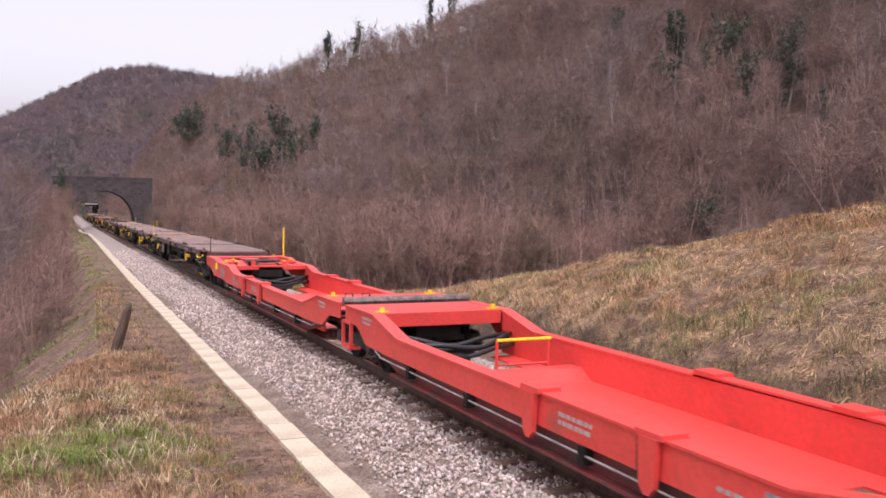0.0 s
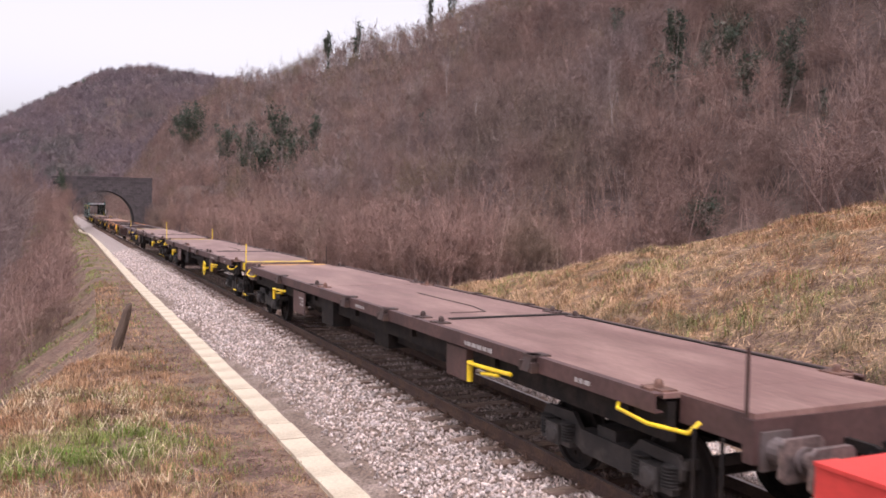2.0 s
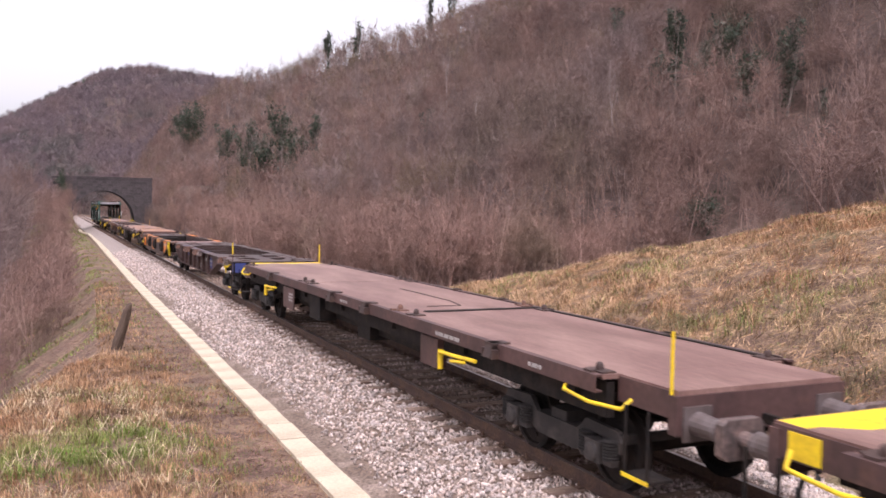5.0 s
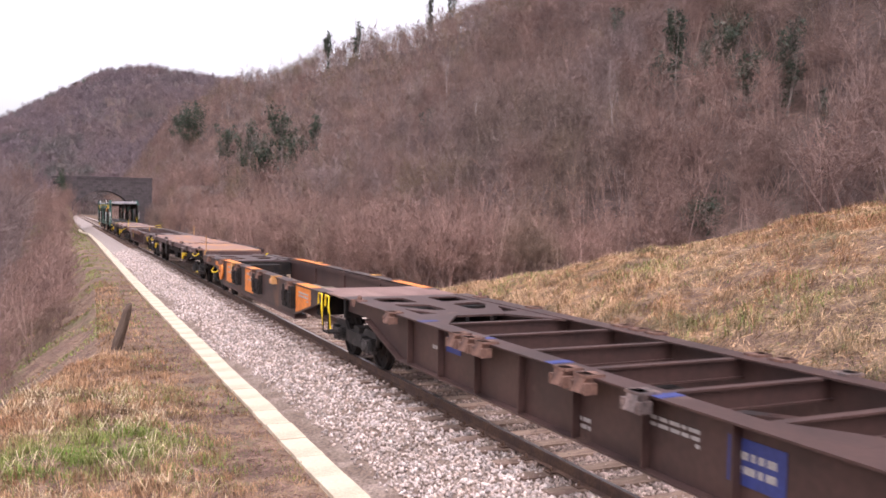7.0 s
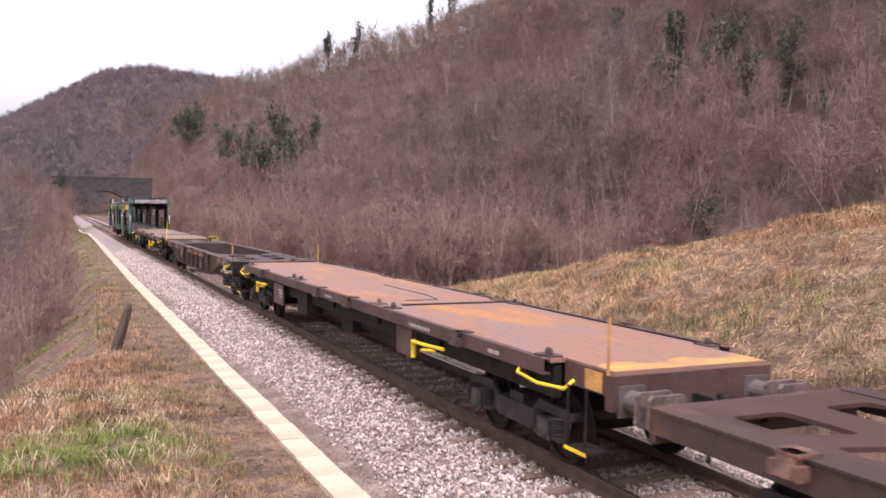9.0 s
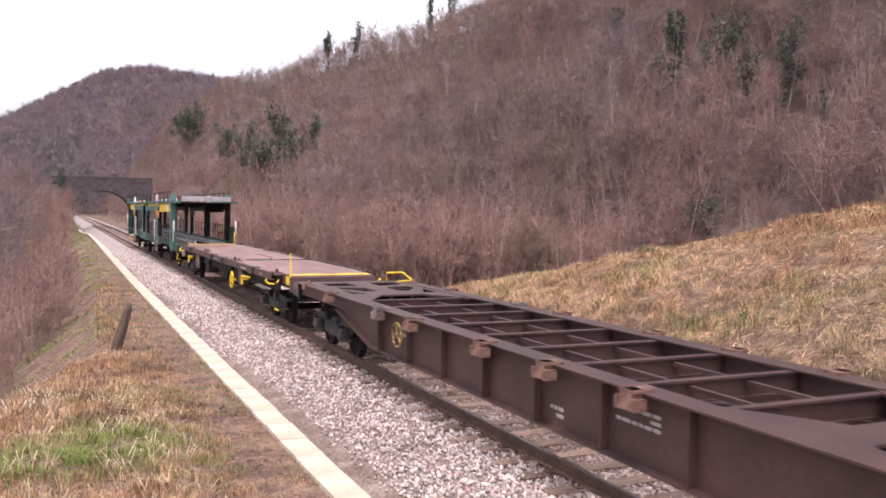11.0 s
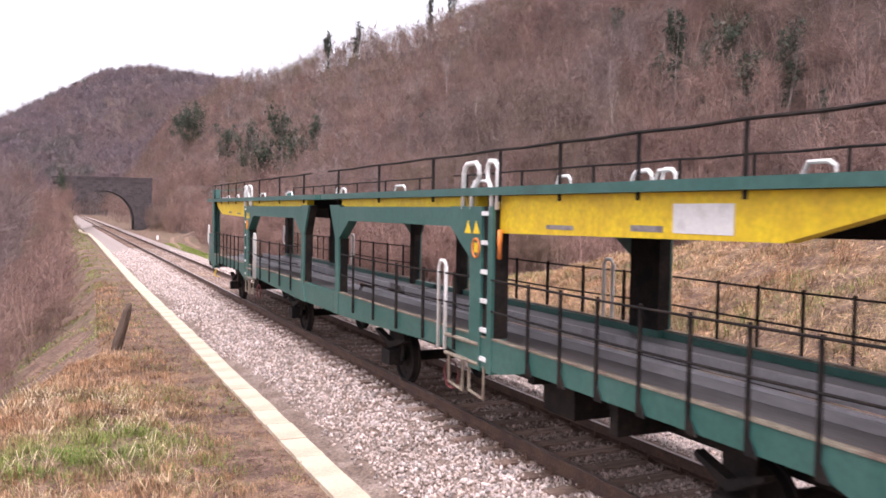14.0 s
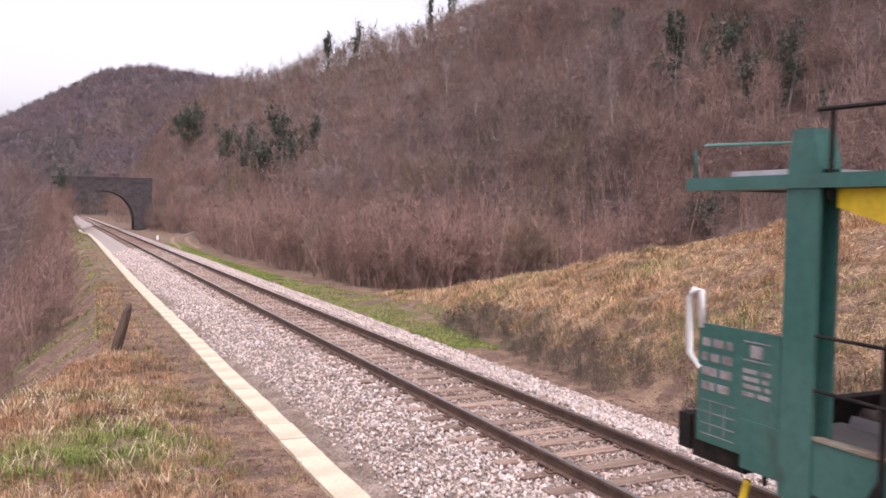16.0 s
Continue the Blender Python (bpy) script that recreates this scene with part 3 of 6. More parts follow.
def leaf_cloud(points, radius, count, size, g):
    """Small leaves scattered round a line of points."""
    pts = np.repeat(np.asarray(points, float), count, 0)
    c = pts + g.normal(0, 1, pts.shape) * np.repeat(np.broadcast_to(radius, (len(points),)), count)[:, None]
    a, b = g.normal(0, size, c.shape), g.normal(0, size, c.shape)
    v = np.stack([c, c + a, c + b], 1)
    return v.reshape(-1, 3), (np.arange(3)[None] + 3 * np.arange(len(c))[:, None])


def ivy_tree(x, y, height, wide, seed):
    """A leafless tree whose stem and limbs are clad in dark ivy."""
    g = np.random.default_rng(seed)
    z = float(ground_height(x, y))
    t = tagged(new("ivy_clad_tree"), "leafless tree clad in dark green ivy on the wooded slope", "tree", group="ivy-clad trees")
    t.matrix_basis = pose(x, y, z)
    v, f = crowned_tree(g, height * 1.12, max(wide * 1.5, 0.8), 8, 4, 5, 0.13, 0.010)
    mesh_object("trunk", v, f, BARK, t)
    line = [(0.05 * height * math.sin(q), 0.03 * height * math.cos(2 * q), height * q) for q in np.linspace(0.1, 0.9, 12)]
    r = [min(wide, 0.9) * g.uniform(0.25, 0.6) for _ in line]
    for k in range(int(4 + 3 * wide)):
        q, turn_by, reach = g.uniform(0.25, 0.75) * height, g.uniform(0, 2 * math.pi), wide * g.uniform(0.5, 1.15)
        rise = height * g.uniform(0.12, 0.28)
        line += [(math.cos(turn_by) * reach * u, math.sin(turn_by) * reach * u, q + u * u * rise) for u in (0.35, 0.6, 0.8, 1.0)]
        r += list(wide * g.uniform(0.14, 0.34, 4))
    size = 0.07 + 0.0006 * y
    count = int(min(800, 30 + 1.5 * wide * height / (len(line) * size * size)))
    v, f = leaf_cloud(line, np.array(r) * 0.7, count, size, g)
    mesh_object("ivy", v, f, IVY, t, False)
    return t


# dark conifers along the distant crest
cg = np.random.default_rng(31)
n = 420
px = cg.uniform(-90, 40, n)
py = cg.uniform(670, 730, n)
cone = [spikes(np.array([[0, 0, z]]), np.array([[0.0, 0, z + 3.2]]), 1.5 - z * 0.16, cg) for z in (0.5, 1.8, 3.2, 4.6)]
cone += [leaf_cloud([(0, 0, z) for z in (1.0, 2.2, 3.5, 4.8, 6.0)], np.array([1.2, 1.05, 0.85, 0.6, 0.3]), 18, 0.5, cg)]
v, f = planted([joined(*cone)], px, py, ground_height(px, py), cg.uniform(0.8, 1.35, n), cg)
tagged(mesh_object("distant_conifers", v, f, IVY), "dark green conifers along the distant crest", "woodland", kind="stuff")


# ---- train: paints ----
RED = material("red_wagon_paint", (0.74, 0.072, 0.060), 0.36, other=(0.66, 0.062, 0.052), scale=0.8, fine=14, speck=0.08, bump=0.04,
               third=(0.42, 0.075, 0.06), third_scale=1.6, third_mix=(0.62, 0.8))
DARK_RED = material("dark_red_sill_paint", (0.16, 0.022, 0.022), 0.6, other=(0.09, 0.03, 0.028), scale=2, fine=14, bump=0.1)
DECK = material("worn_brown_deck_paint", (0.195, 0.108, 0.093), 0.5, other=(0.30, 0.185, 0.155), scale=0.9, fine=12, speck=0.16, bump=0.12,
                third=(0.155, 0.085, 0.07), third_scale=0.7, third_mix=(0.5, 0.75), stretch=(2.2, 0.5, 1))
RUSTY_DECK = material("rusty_brown_deck_paint", (0.30, 0.155, 0.105), 0.6, other=(0.25, 0.16, 0.14), scale=0.8, fine=12, speck=0.18, bump=0.12,
                      third=(0.42, 0.19, 0.07), third_scale=0.6, third_mix=(0.54, 0.68), stretch=(2.2, 0.5, 1))
BROWN = material("brown_wagon_paint", (0.098, 0.052, 0.047), 0.55, other=(0.060, 0.033, 0.031), scale=1.4, fine=12, speck=0.2, bump=0.08,
                 third=(0.14, 0.07, 0.05), third_scale=2.2, third_mix=(0.63, 0.78))
SKELETON = material("dark_brown_skeleton_paint", (0.076, 0.040, 0.034), 0.45, other=(0.048, 0.027, 0.024), scale=1.0, fine=12, speck=0.15, bump=0.06,
                    third=(0.15, 0.095, 0.075), third_scale=1.9, third_mix=(0.66, 0.8))
RUSTY = material("rust_streaked_brown_paint", (0.068, 0.039, 0.032), 0.55, other=(0.040, 0.026, 0.024), scale=1.2, fine=12, speck=0.2, bump=0.1,
                 third=(0.15, 0.070, 0.040), third_scale=1.3, third_mix=(0.58, 0.78))
RUST_PAD = material("bare_orange_rust", (0.20, 0.105, 0.075), 0.7, other=(0.09, 0.048, 0.038), scale=6, fine=25, speck=0.3, bump=0.2)
ORANGE = material("faded_orange_paint", (0.78, 0.24, 0.035), 0.55, other=(0.60, 0.18, 0.04), scale=3, fine=16, speck=0.15, bump=0.06)
# grimy gear, and the black that stands for shade inside the transporter
UNDER = material("grimy_gear_and_shade_black", (0.010, 0.008, 0.008), 0.8, other=(0.024, 0.017, 0.014), scale=4, fine=20, speck=0.3, bump=0.3, spec=0.25)
BOGIE = material("dusty_bogie_steel", (0.018, 0.015, 0.014), 0.75, other=(0.035, 0.028, 0.026), scale=3, fine=20, speck=0.25, bump=0.3,
                 third=(0.070, 0.057, 0.050), third_scale=2.6, third_mix=(0.56, 0.74))
AXLE_BOX = material("dusty_axle_box_steel", (0.058, 0.049, 0.046), 0.7, other=(0.028, 0.023, 0.022), scale=6, fine=20, speck=0.25, bump=0.25)
BUFFER = material("scuffed_grey_buffer_steel", (0.155, 0.125, 0.122), 0.5, 0.2, other=(0.09, 0.065, 0.058), scale=5, fine=20, speck=0.2, bump=0.15)
RUBBER = material("black_hose_and_hitch", (0.018, 0.018, 0.020), 0.5, fine=20, speck=0.2, bump=0.1)
GREASE = material("greased_grey_steel", (0.16, 0.13, 0.125), 0.45, 0.6, other=(0.30, 0.22, 0.20), scale=5, fine=20, bump=0.1)
YELLOW = material("yellow_safety_paint", (0.88, 0.63, 0.014), 0.5, other=(0.76, 0.50, 0.02), scale=4, fine=18, speck=0.12, bump=0.05)
OCHRE = material("worn_yellow_over_rust", (0.62, 0.33, 0.09), 0.65, other=(0.40, 0.20, 0.10), scale=2.5, fine=18, speck=0.15, bump=0.08)
FADED_YELLOW = material("faded_yellow_over_brown", (0.34, 0.23, 0.075), 0.65, other=(0.12, 0.065, 0.045), scale=5, mix=(0.45, 0.62), fine=18, speck=0.2, bump=0.08)
BLUE = material("blue_marking_paint", (0.035, 0.05, 0.19), 0.5, fine=18, speck=0.15, bump=0.05)
PALE = material("pale_stencil_paint", (0.38, 0.35, 0.335), 0.7, fine=40, speck=0.2, bump=0)
PANEL_GREY = material("grey_notice_panel", (0.30, 0.27, 0.27), 0.55, other=(0.17, 0.14, 0.14), scale=6, fine=30, speck=0.25, bump=0.05)
BEIGE = material("stained_beige_steel", (0.25, 0.215, 0.16), 0.7, other=(0.18, 0.13, 0.10), scale=2.5, fine=15, speck=0.25, bump=0.1)
GREEN = material("dark_green_wagon_paint", (0.032, 0.114, 0.096), 0.40, other=(0.052, 0.138, 0.118), scale=1.2, fine=12, speck=0.12, bump=0.05,
                 third=(0.035, 0.06, 0.05), third_scale=2.0, third_mix=(0.62, 0.78))
# dark green of the end beam, and shade painted on the far panel
DARK_GREEN = material("dark_and_shaded_green_paint", (0.016, 0.040, 0.035), 0.6, other=(0.014, 0.020, 0.018), scale=2.0, fine=12, speck=0.2, bump=0.05)
GATE_GREY = material("galvanised_gate", (0.52, 0.50, 0.52), 0.4, 0.4, other=(0.42, 0.40, 0.42), scale=4, fine=20, speck=0.1, bump=0.1)
FLOOR_GREY = material("worn_steel_wheel_track", (0.13, 0.118, 0.118), 0.42, 0.4, other=(0.23, 0.215, 0.215), scale=1.0, fine=14, speck=0.15, bump=0.1,
                      stretch=(2, 0.3, 1))


# ---- train: parts that many wagons share ----
SHARED = {}


def same(name, key, build, mat, parent, m=None, label="", smooth=False, bevel=0.0):
    """A part that shares its mesh with its like."""
    if key not in SHARED:
        ob = part(name, build(), mat, parent, label, bevel, smooth)
        SHARED[key] = ob.data
    else:
        ob = new(name, SHARED[key])
        ob.parent = parent
        if label:
            tagged(ob, label)
    if m is not None:
        ob.matrix_basis = m
    return ob


wheelsets = []


def wheelset_mesh():
    bm = bmesh.new()
    lathe(bm, [(-1.0, 0.06), (-0.80, 0.07), (-0.79, 0.09), (0.79, 0.09), (0.80, 0.07), (1.0, 0.06)], "x", sides=10)
    for s in (-1, 1):
        prof = [(0.70, 0.10), (0.70, 0.16), (0.735, 0.20), (0.72, 0.39), (0.685, 0.40), (0.682, 0.485), (0.712, 0.487), (0.725, 0.461), (0.815, 0.456),
                (0.815, 0.40), (0.775, 0.39), (0.765, 0.20), (0.80, 0.16), (0.80, 0.10)]
        lathe(bm, [(s * x, r) for x, r in prof], "x", sides=28)
        for k in range(6):
            t = k * math.pi / 3
            lathe(bm, [(s * 0.76, 0.03), (s * 0.785, 0.03)], "x", (0, 0.29 * math.cos(t), 0.29 * math.sin(t)), 6)
    return bm


def add_wheelset(parent, y, local_z=0.457):
    ob = same("wheelset", "wheelset", wheelset_mesh, UNDER, parent, pose(0, y, local_z), smooth=False)
    wheelsets.append((ob, y, local_z))
    return ob


def bogie_frame():
    bm = bmesh.new()
    for s in (-1, 1):
        out = [(-1.28, 0.62), (-1.2, 0.74), (-0.62, 0.76), (-0.45, 0.60), (0.45, 0.60), (0.62, 0.76), (1.2, 0.74), (1.28, 0.62), (1.26, 0.50),
               (1.16, 0.50), (1.12, 0.63), (0.68, 0.63), (0.62, 0.42), (0.40, 0.34), (-0.40, 0.34), (-0.62, 0.42), (-0.68, 0.63), (-1.12, 0.63),
               (-1.16, 0.50), (-1.26, 0.50)]
        plate(bm, out, s * 0.97, s * 1.03, "x")
        box(bm, s * 0.92 - 0.09, s * 0.92 + 0.09, -0.5, 0.5, 0.56, 0.60)
    box(bm, -1.0, 1.0, -0.17, 0.17, 0.48, 0.72)
    box(bm, -1.0, 1.0, -1.27, -1.2, 0.60, 0.70)
    box(bm, -1.0, 1.0, 1.2, 1.27, 0.60, 0.70)
    lathe(bm, [(0.70, 0.25), (0.90, 0.22)], "z", sides=14)
    return bm


def axle_box():
    bm = boxes((-0.10, 0.07, -0.14, 0.14, -0.11, 0.13))
    lathe(bm, [(-0.14, 0.07), (-0.13, 0.10), (-0.09, 0.115)], "x", sides=14)
    box(bm, -0.05, 0.05, -0.30, -0.13, -0.11, -0.05)
    box(bm, -0.05, 0.05, 0.13, 0.30, -0.11, -0.05)
    return bm


def spring():
    bm = bmesh.new()
    prof = []
    for i in range(7):
        z = i * 0.034
        prof += [(z, 0.075), (z + 0.012, 0.105), (z + 0.022, 0.105), (z + 0.033, 0.075)]
    return lathe(bm, prof, "z", sides=12)


def bogie(parent, y):
    b = same("bogie", "bogie", bogie_frame, BOGIE, parent, pose(0, y, 0), "grimy black two-axle bogie", bevel=0.008)
    for dy in (-0.9, 0.9):
        add_wheelset(b, dy)
        for s in (-1, 1):
            same("axle_box", "axle_box%d" % s, axle_box if s < 0 else lambda: bmesh_flipped(axle_box()), AXLE_BOX, b, pose(s * 1.04, dy, 0.457), bevel=0.008)
            for ds in (-0.23, 0.23):
                same("spring", "spring", spring, BOGIE, b, pose(s * 1.04, dy + ds, 0.40))
    return b


def bmesh_flipped(bm):
    for v in bm.verts:
        v.co.x = -v.co.x
    return bm


def buffer_sleeve():
    bm = boxes((-0.17, 0.17, -0.03, 0.0, -0.17, 0.17))
    return lathe(bm, [(-0.02, 0.125), (-0.05, 0.12), (-0.30, 0.105), (-0.33, 0.115), (-0.36, 0.115)], "y", sides=16)


def buffer_head():
    bm = lathe(bmesh.new(), [(-0.34, 0.08), (-0.58, 0.08)], "y", sides=14)
    out = [(-0.24, -0.14), (-0.24, 0.14), (-0.19, 0.185), (0.19, 0.185), (0.24, 0.14), (0.24, -0.14), (0.19, -0.185), (-0.19, -0.185)]
    return plate(bm, out, -0.625, -0.58, "y")


def hook():
    bm = boxes((-0.03, 0.03, -0.30, 0.05, -0.05, 0.05))
    plate(bm, [(-0.30, -0.05), (-0.42, -0.04), (-0.46, 0.06), (-0.42, 0.13), (-0.38, 0.10), (-0.40, 0.05), (-0.36, 0.03), (-0.30, 0.05)], -0.03, 0.03, "x")
    tube(bm, [(-0.07, -0.3, 0.0), (-0.08, -0.42, -0.3), (0, -0.46, -0.36), (0.08, -0.42, -0.3), (0.07, -0.3, 0.0)], 0.022, 6)
    return bm


def hose():
    return tube(bmesh.new(), [(0.32, 0.0, 0.0), (0.33, -0.16, -0.03), (0.34, -0.30, -0.16), (0.34, -0.36, -0.34), (0.30, -0.42, -0.46), (0.22, -0.50, -0.42)], 0.026, 8)


def ends(parent, y, outward, height=1.06):
    """Buffers, hook and hose at one end; outward is -1 or 1 along the wagon."""
    turn = 0 if outward < 0 else 180
    for s in (-1, 1):
        b = same("buffer", "sleeve", buffer_sleeve, BUFFER, parent, pose(s * 0.875, y, height, 0, 0, turn), smooth=False)
        same("buffer_head", "head", buffer_head, GREASE, b, None, "greasy grey buffer head", bevel=0.01)
    same("draw_hook", "hook", hook, UNDER, parent, pose(0, y, height - 0.02, 0, 0, turn))
    same("brake_hose", "hose", hose, RUBBER, parent, pose(0, y, height - 0.10, 0, 0, turn))


def spigot_mesh():
    bm = boxes((-0.08, 0.10, -0.16, 0.16, 0.0, 0.018))
    lathe(bm, [(0.015, 0.045), (0.06, 0.045), (0.085, 0.038), (0.10, 0.022)], "z", sides=8)
    box(bm, -0.16, -0.11, -0.07, 0.07, -0.10, 0.03)
    return bm


def folded_spigot_mesh():
    bm = boxes((-0.20, 0.05, -0.12, 0.12, 0.0, 0.03))
    plate(bm, [(-0.24, -0.16), (-0.19, 0.03), (-0.05, 0.03), (-0.10, -0.16)], -0.09, 0.09, "y")
    box(bm, -0.23, -0.07, -0.15, -0.10, -0.17, -0.05)
    box(bm, -0.23, -0.07, 0.10, 0.15, -0.17, -0.05)
    return bm


def spigot(parent, x, y, z, mat, folded=False):
    key = "folded" if folded else "spigot"
    return same("container_spigot", key + mat.name, folded_spigot_mesh if folded else spigot_mesh, mat, parent, pose(x, y, z, 0, 0, 0 if x < 0 else 180), bevel=0.006)


def hand_wheel_mesh():
    bm = bmesh.new()
    tube(bm, [(0, 0.25 * math.cos(t), 0.25 * math.sin(t)) for t in np.arange(24) * math.pi / 12], 0.020, 6, closed=True)
    for k in range(3):
        t = math.pi / 2 + k * 2 * math.pi / 3
        tube(bm, [(0, 0, 0), (0, 0.25 * math.cos(t), 0.25 * math.sin(t))], 0.020, 6)
    lathe(bm, [(-0.03, 0.045), (0.16, 0.045)], "x", sides=10)
    return bm


def corner_rail(parent, y0, y1, x, z, mat=None):
    bm = tube(bmesh.new(), [(x + 0.10, y0, z + 0.10), (x, y0 + 0.04, z), (x - 0.03, (y0 + y1) / 2, z - 0.03), (x, y1 - 0.05, z), (x + 0.10, y1, z + 0.12)], 0.021, 8)
    part("shunter_handrail", bm, mat or YELLOW, parent, "bent yellow shunter's handrail", smooth=True)


def footstep(parent, y, x):
    bm = boxes((x - 0.14, x + 0.16, y - 0.20, y + 0.20, 0.50, 0.53), (x - 0.14, x - 0.12, y - 0.19, y - 0.16, 0.53, 1.2), (x - 0.14, x - 0.12, y + 0.16, y + 0.19, 0.53, 1.2))
    part("footstep", bm, UNDER, parent)
    part("footstep_edge", boxes((x - 0.150, x - 0.141, y - 0.205, y + 0.205, 0.495, 0.535)), YELLOW, parent)


def bars(name, parent, x, rows, mat=None, axis="x", thick=0.004):
    """Lines of lettering too small to read, as plain bars. rows: (y0, y1, z0, z1)."""
    bm = bmesh.new()
    for y0, y1, z0, z1 in rows:
        box(bm, x - thick, x, y0, y1, z0, z1)
    return part(name, bm, mat or PALE, parent)


def text_rows(y0, y1, z0, z1, lines, seed):
    """Broken bars that stand for words, line by line."""
    g = random.Random(seed)
    out, step = [], (z1 - z0) / lines
    for k in range(lines):
        z = z1 - (k + 0.8) * step
        y = y0
        while y < y1 - 0.03:
            w = min(g.uniform(0.05, 0.16), y1 - y)
            out.append((y, y + w, z, z + step * 0.55))
            y += w + 0.03
            if g.random() < 0.12 and k:
                break
    return out


def truss(parent, y0, y1, mat):
    """Centre sill, cross beams, air reservoir and pipes under a deck."""
    bm = boxes((-0.42, -0.34, y0, y1, 0.80, 1.32), (0.34, 0.42, y0, y1, 0.80, 1.32))
    for i in range(7):
        y = y0 + (i + 0.5) * (y1 - y0) / 7
        box(bm, -1.3, 1.3, y - 0.06, y + 0.06, 1.05, 1.34)
    part("underframe", bm, mat, parent)


def reservoir(parent, x, y, z):
    bm = lathe(bmesh.new(), [(-0.5, 0.05), (-0.48, 0.15), (-0.42, 0.19), (0.42, 0.19), (0.48, 0.15), (0.5, 0.05)], "y", (x, y, z), 16)
    part("air_reservoir", bm, UNDER, parent, smooth=True)


def pierced(outline, holes, z0, z1):
    """A flat plate with holes right through it."""
    bm = bmesh.new()
    edges = []
    for ring in [outline] + holes:
        v = [bm.verts.new((x, y, z0)) for x, y in ring]
        edges += [bm.edges.new((v[i], v[(i + 1) % len(v)])) for i in range(len(v))]
    faces = bmesh.ops.triangle_fill(bm, use_beauty=True, use_dissolve=False, edges=edges)["geom"]
    faces = [f for f in faces if isinstance(f, bmesh.types.BMFace)]
    lifted = bmesh.ops.extrude_face_region(bm, geom=faces)["geom"]
    bmesh.ops.translate(bm, verts=[v for v in lifted if isinstance(v, bmesh.types.BMVert)], vec=(0, 0, z1 - z0))
    return bm


def round_hole(pts, r=0.10):
    """The outline with its corners rounded off."""
    out = []
    n = len(pts)
    for i in range(n):
        p, a, b = Vector(pts[i]), Vector(pts[i - 1]), Vector(pts[(i + 1) % n])
        da, db = (a - p), (b - p)
        k = min(r, da.length * 0.45, db.length * 0.45)
        q0, q1 = p + da.normalized() * k, p + db.normalized() * k
        out += [tuple(q0), tuple(p * 0.5 + (q0 + q1) * 0.25), tuple(q1)]
    return out


def end_deck_holes(y0, y1):
    """Openings of a pierced end deck, two rows on either side of its spine."""
    d = y1 - y0
    out = []
    for s in (-1, 1):
        out += [round_hole([(s * 0.26, y0 + 0.62 * d), (s * 0.90, y0 + 0.68 * d), (s * 0.90, y0 + 0.88 * d), (s * 0.26, y0 + 0.88 * d)]),
                round_hole([(s * 0.24, y0 + 0.24 * d), (s * 0.50, y0 + 0.24 * d), (s * 0.86, y0 + 0.44 * d), (s * 0.86, y0 + 0.56 * d), (s * 0.24, y0 + 0.50 * d)]),
                round_hole([(s * 0.62, y0 + 0.10 * d), (s * 0.94, y0 + 0.10 * d), (s * 0.94, y0 + 0.34 * d)], 0.06)]
    return out


# ---- train: flat container wagon ----
def ragged_band(x0, x1, y0, y1, z, seed):
    """A painted strip with one worn, wavy edge."""
    g = random.Random(seed)
    k = 14
    near = [(x0 + (x1 - x0) * i / k, y0) for i in range(k + 1)]
    far = [(x0 + (x1 - x0) * i / k, y1 * (0.55 + 0.45 * math.sin(1 + seed + i * 0.5) ** 2) + g.uniform(-0.03, 0.03)) for i in range(k + 1)]
    bm = bmesh.new()
    for i in range(k):
        (ax, ay), (bx2, by2), (cx, cy), (dx, dy) = near[i], near[i + 1], far[i + 1], far[i]
        bm.faces.new([bm.verts.new((p, q, z)) for p, q in ((ax, ay), (bx2, by2), (cx, cy), (dx, dy))])
    bmesh.ops.remove_doubles(bm, verts=bm.verts[:], dist=0.0005)
    bmesh.ops.solidify(bm, geom=bm.faces[:], thickness=0.003)
    return bm


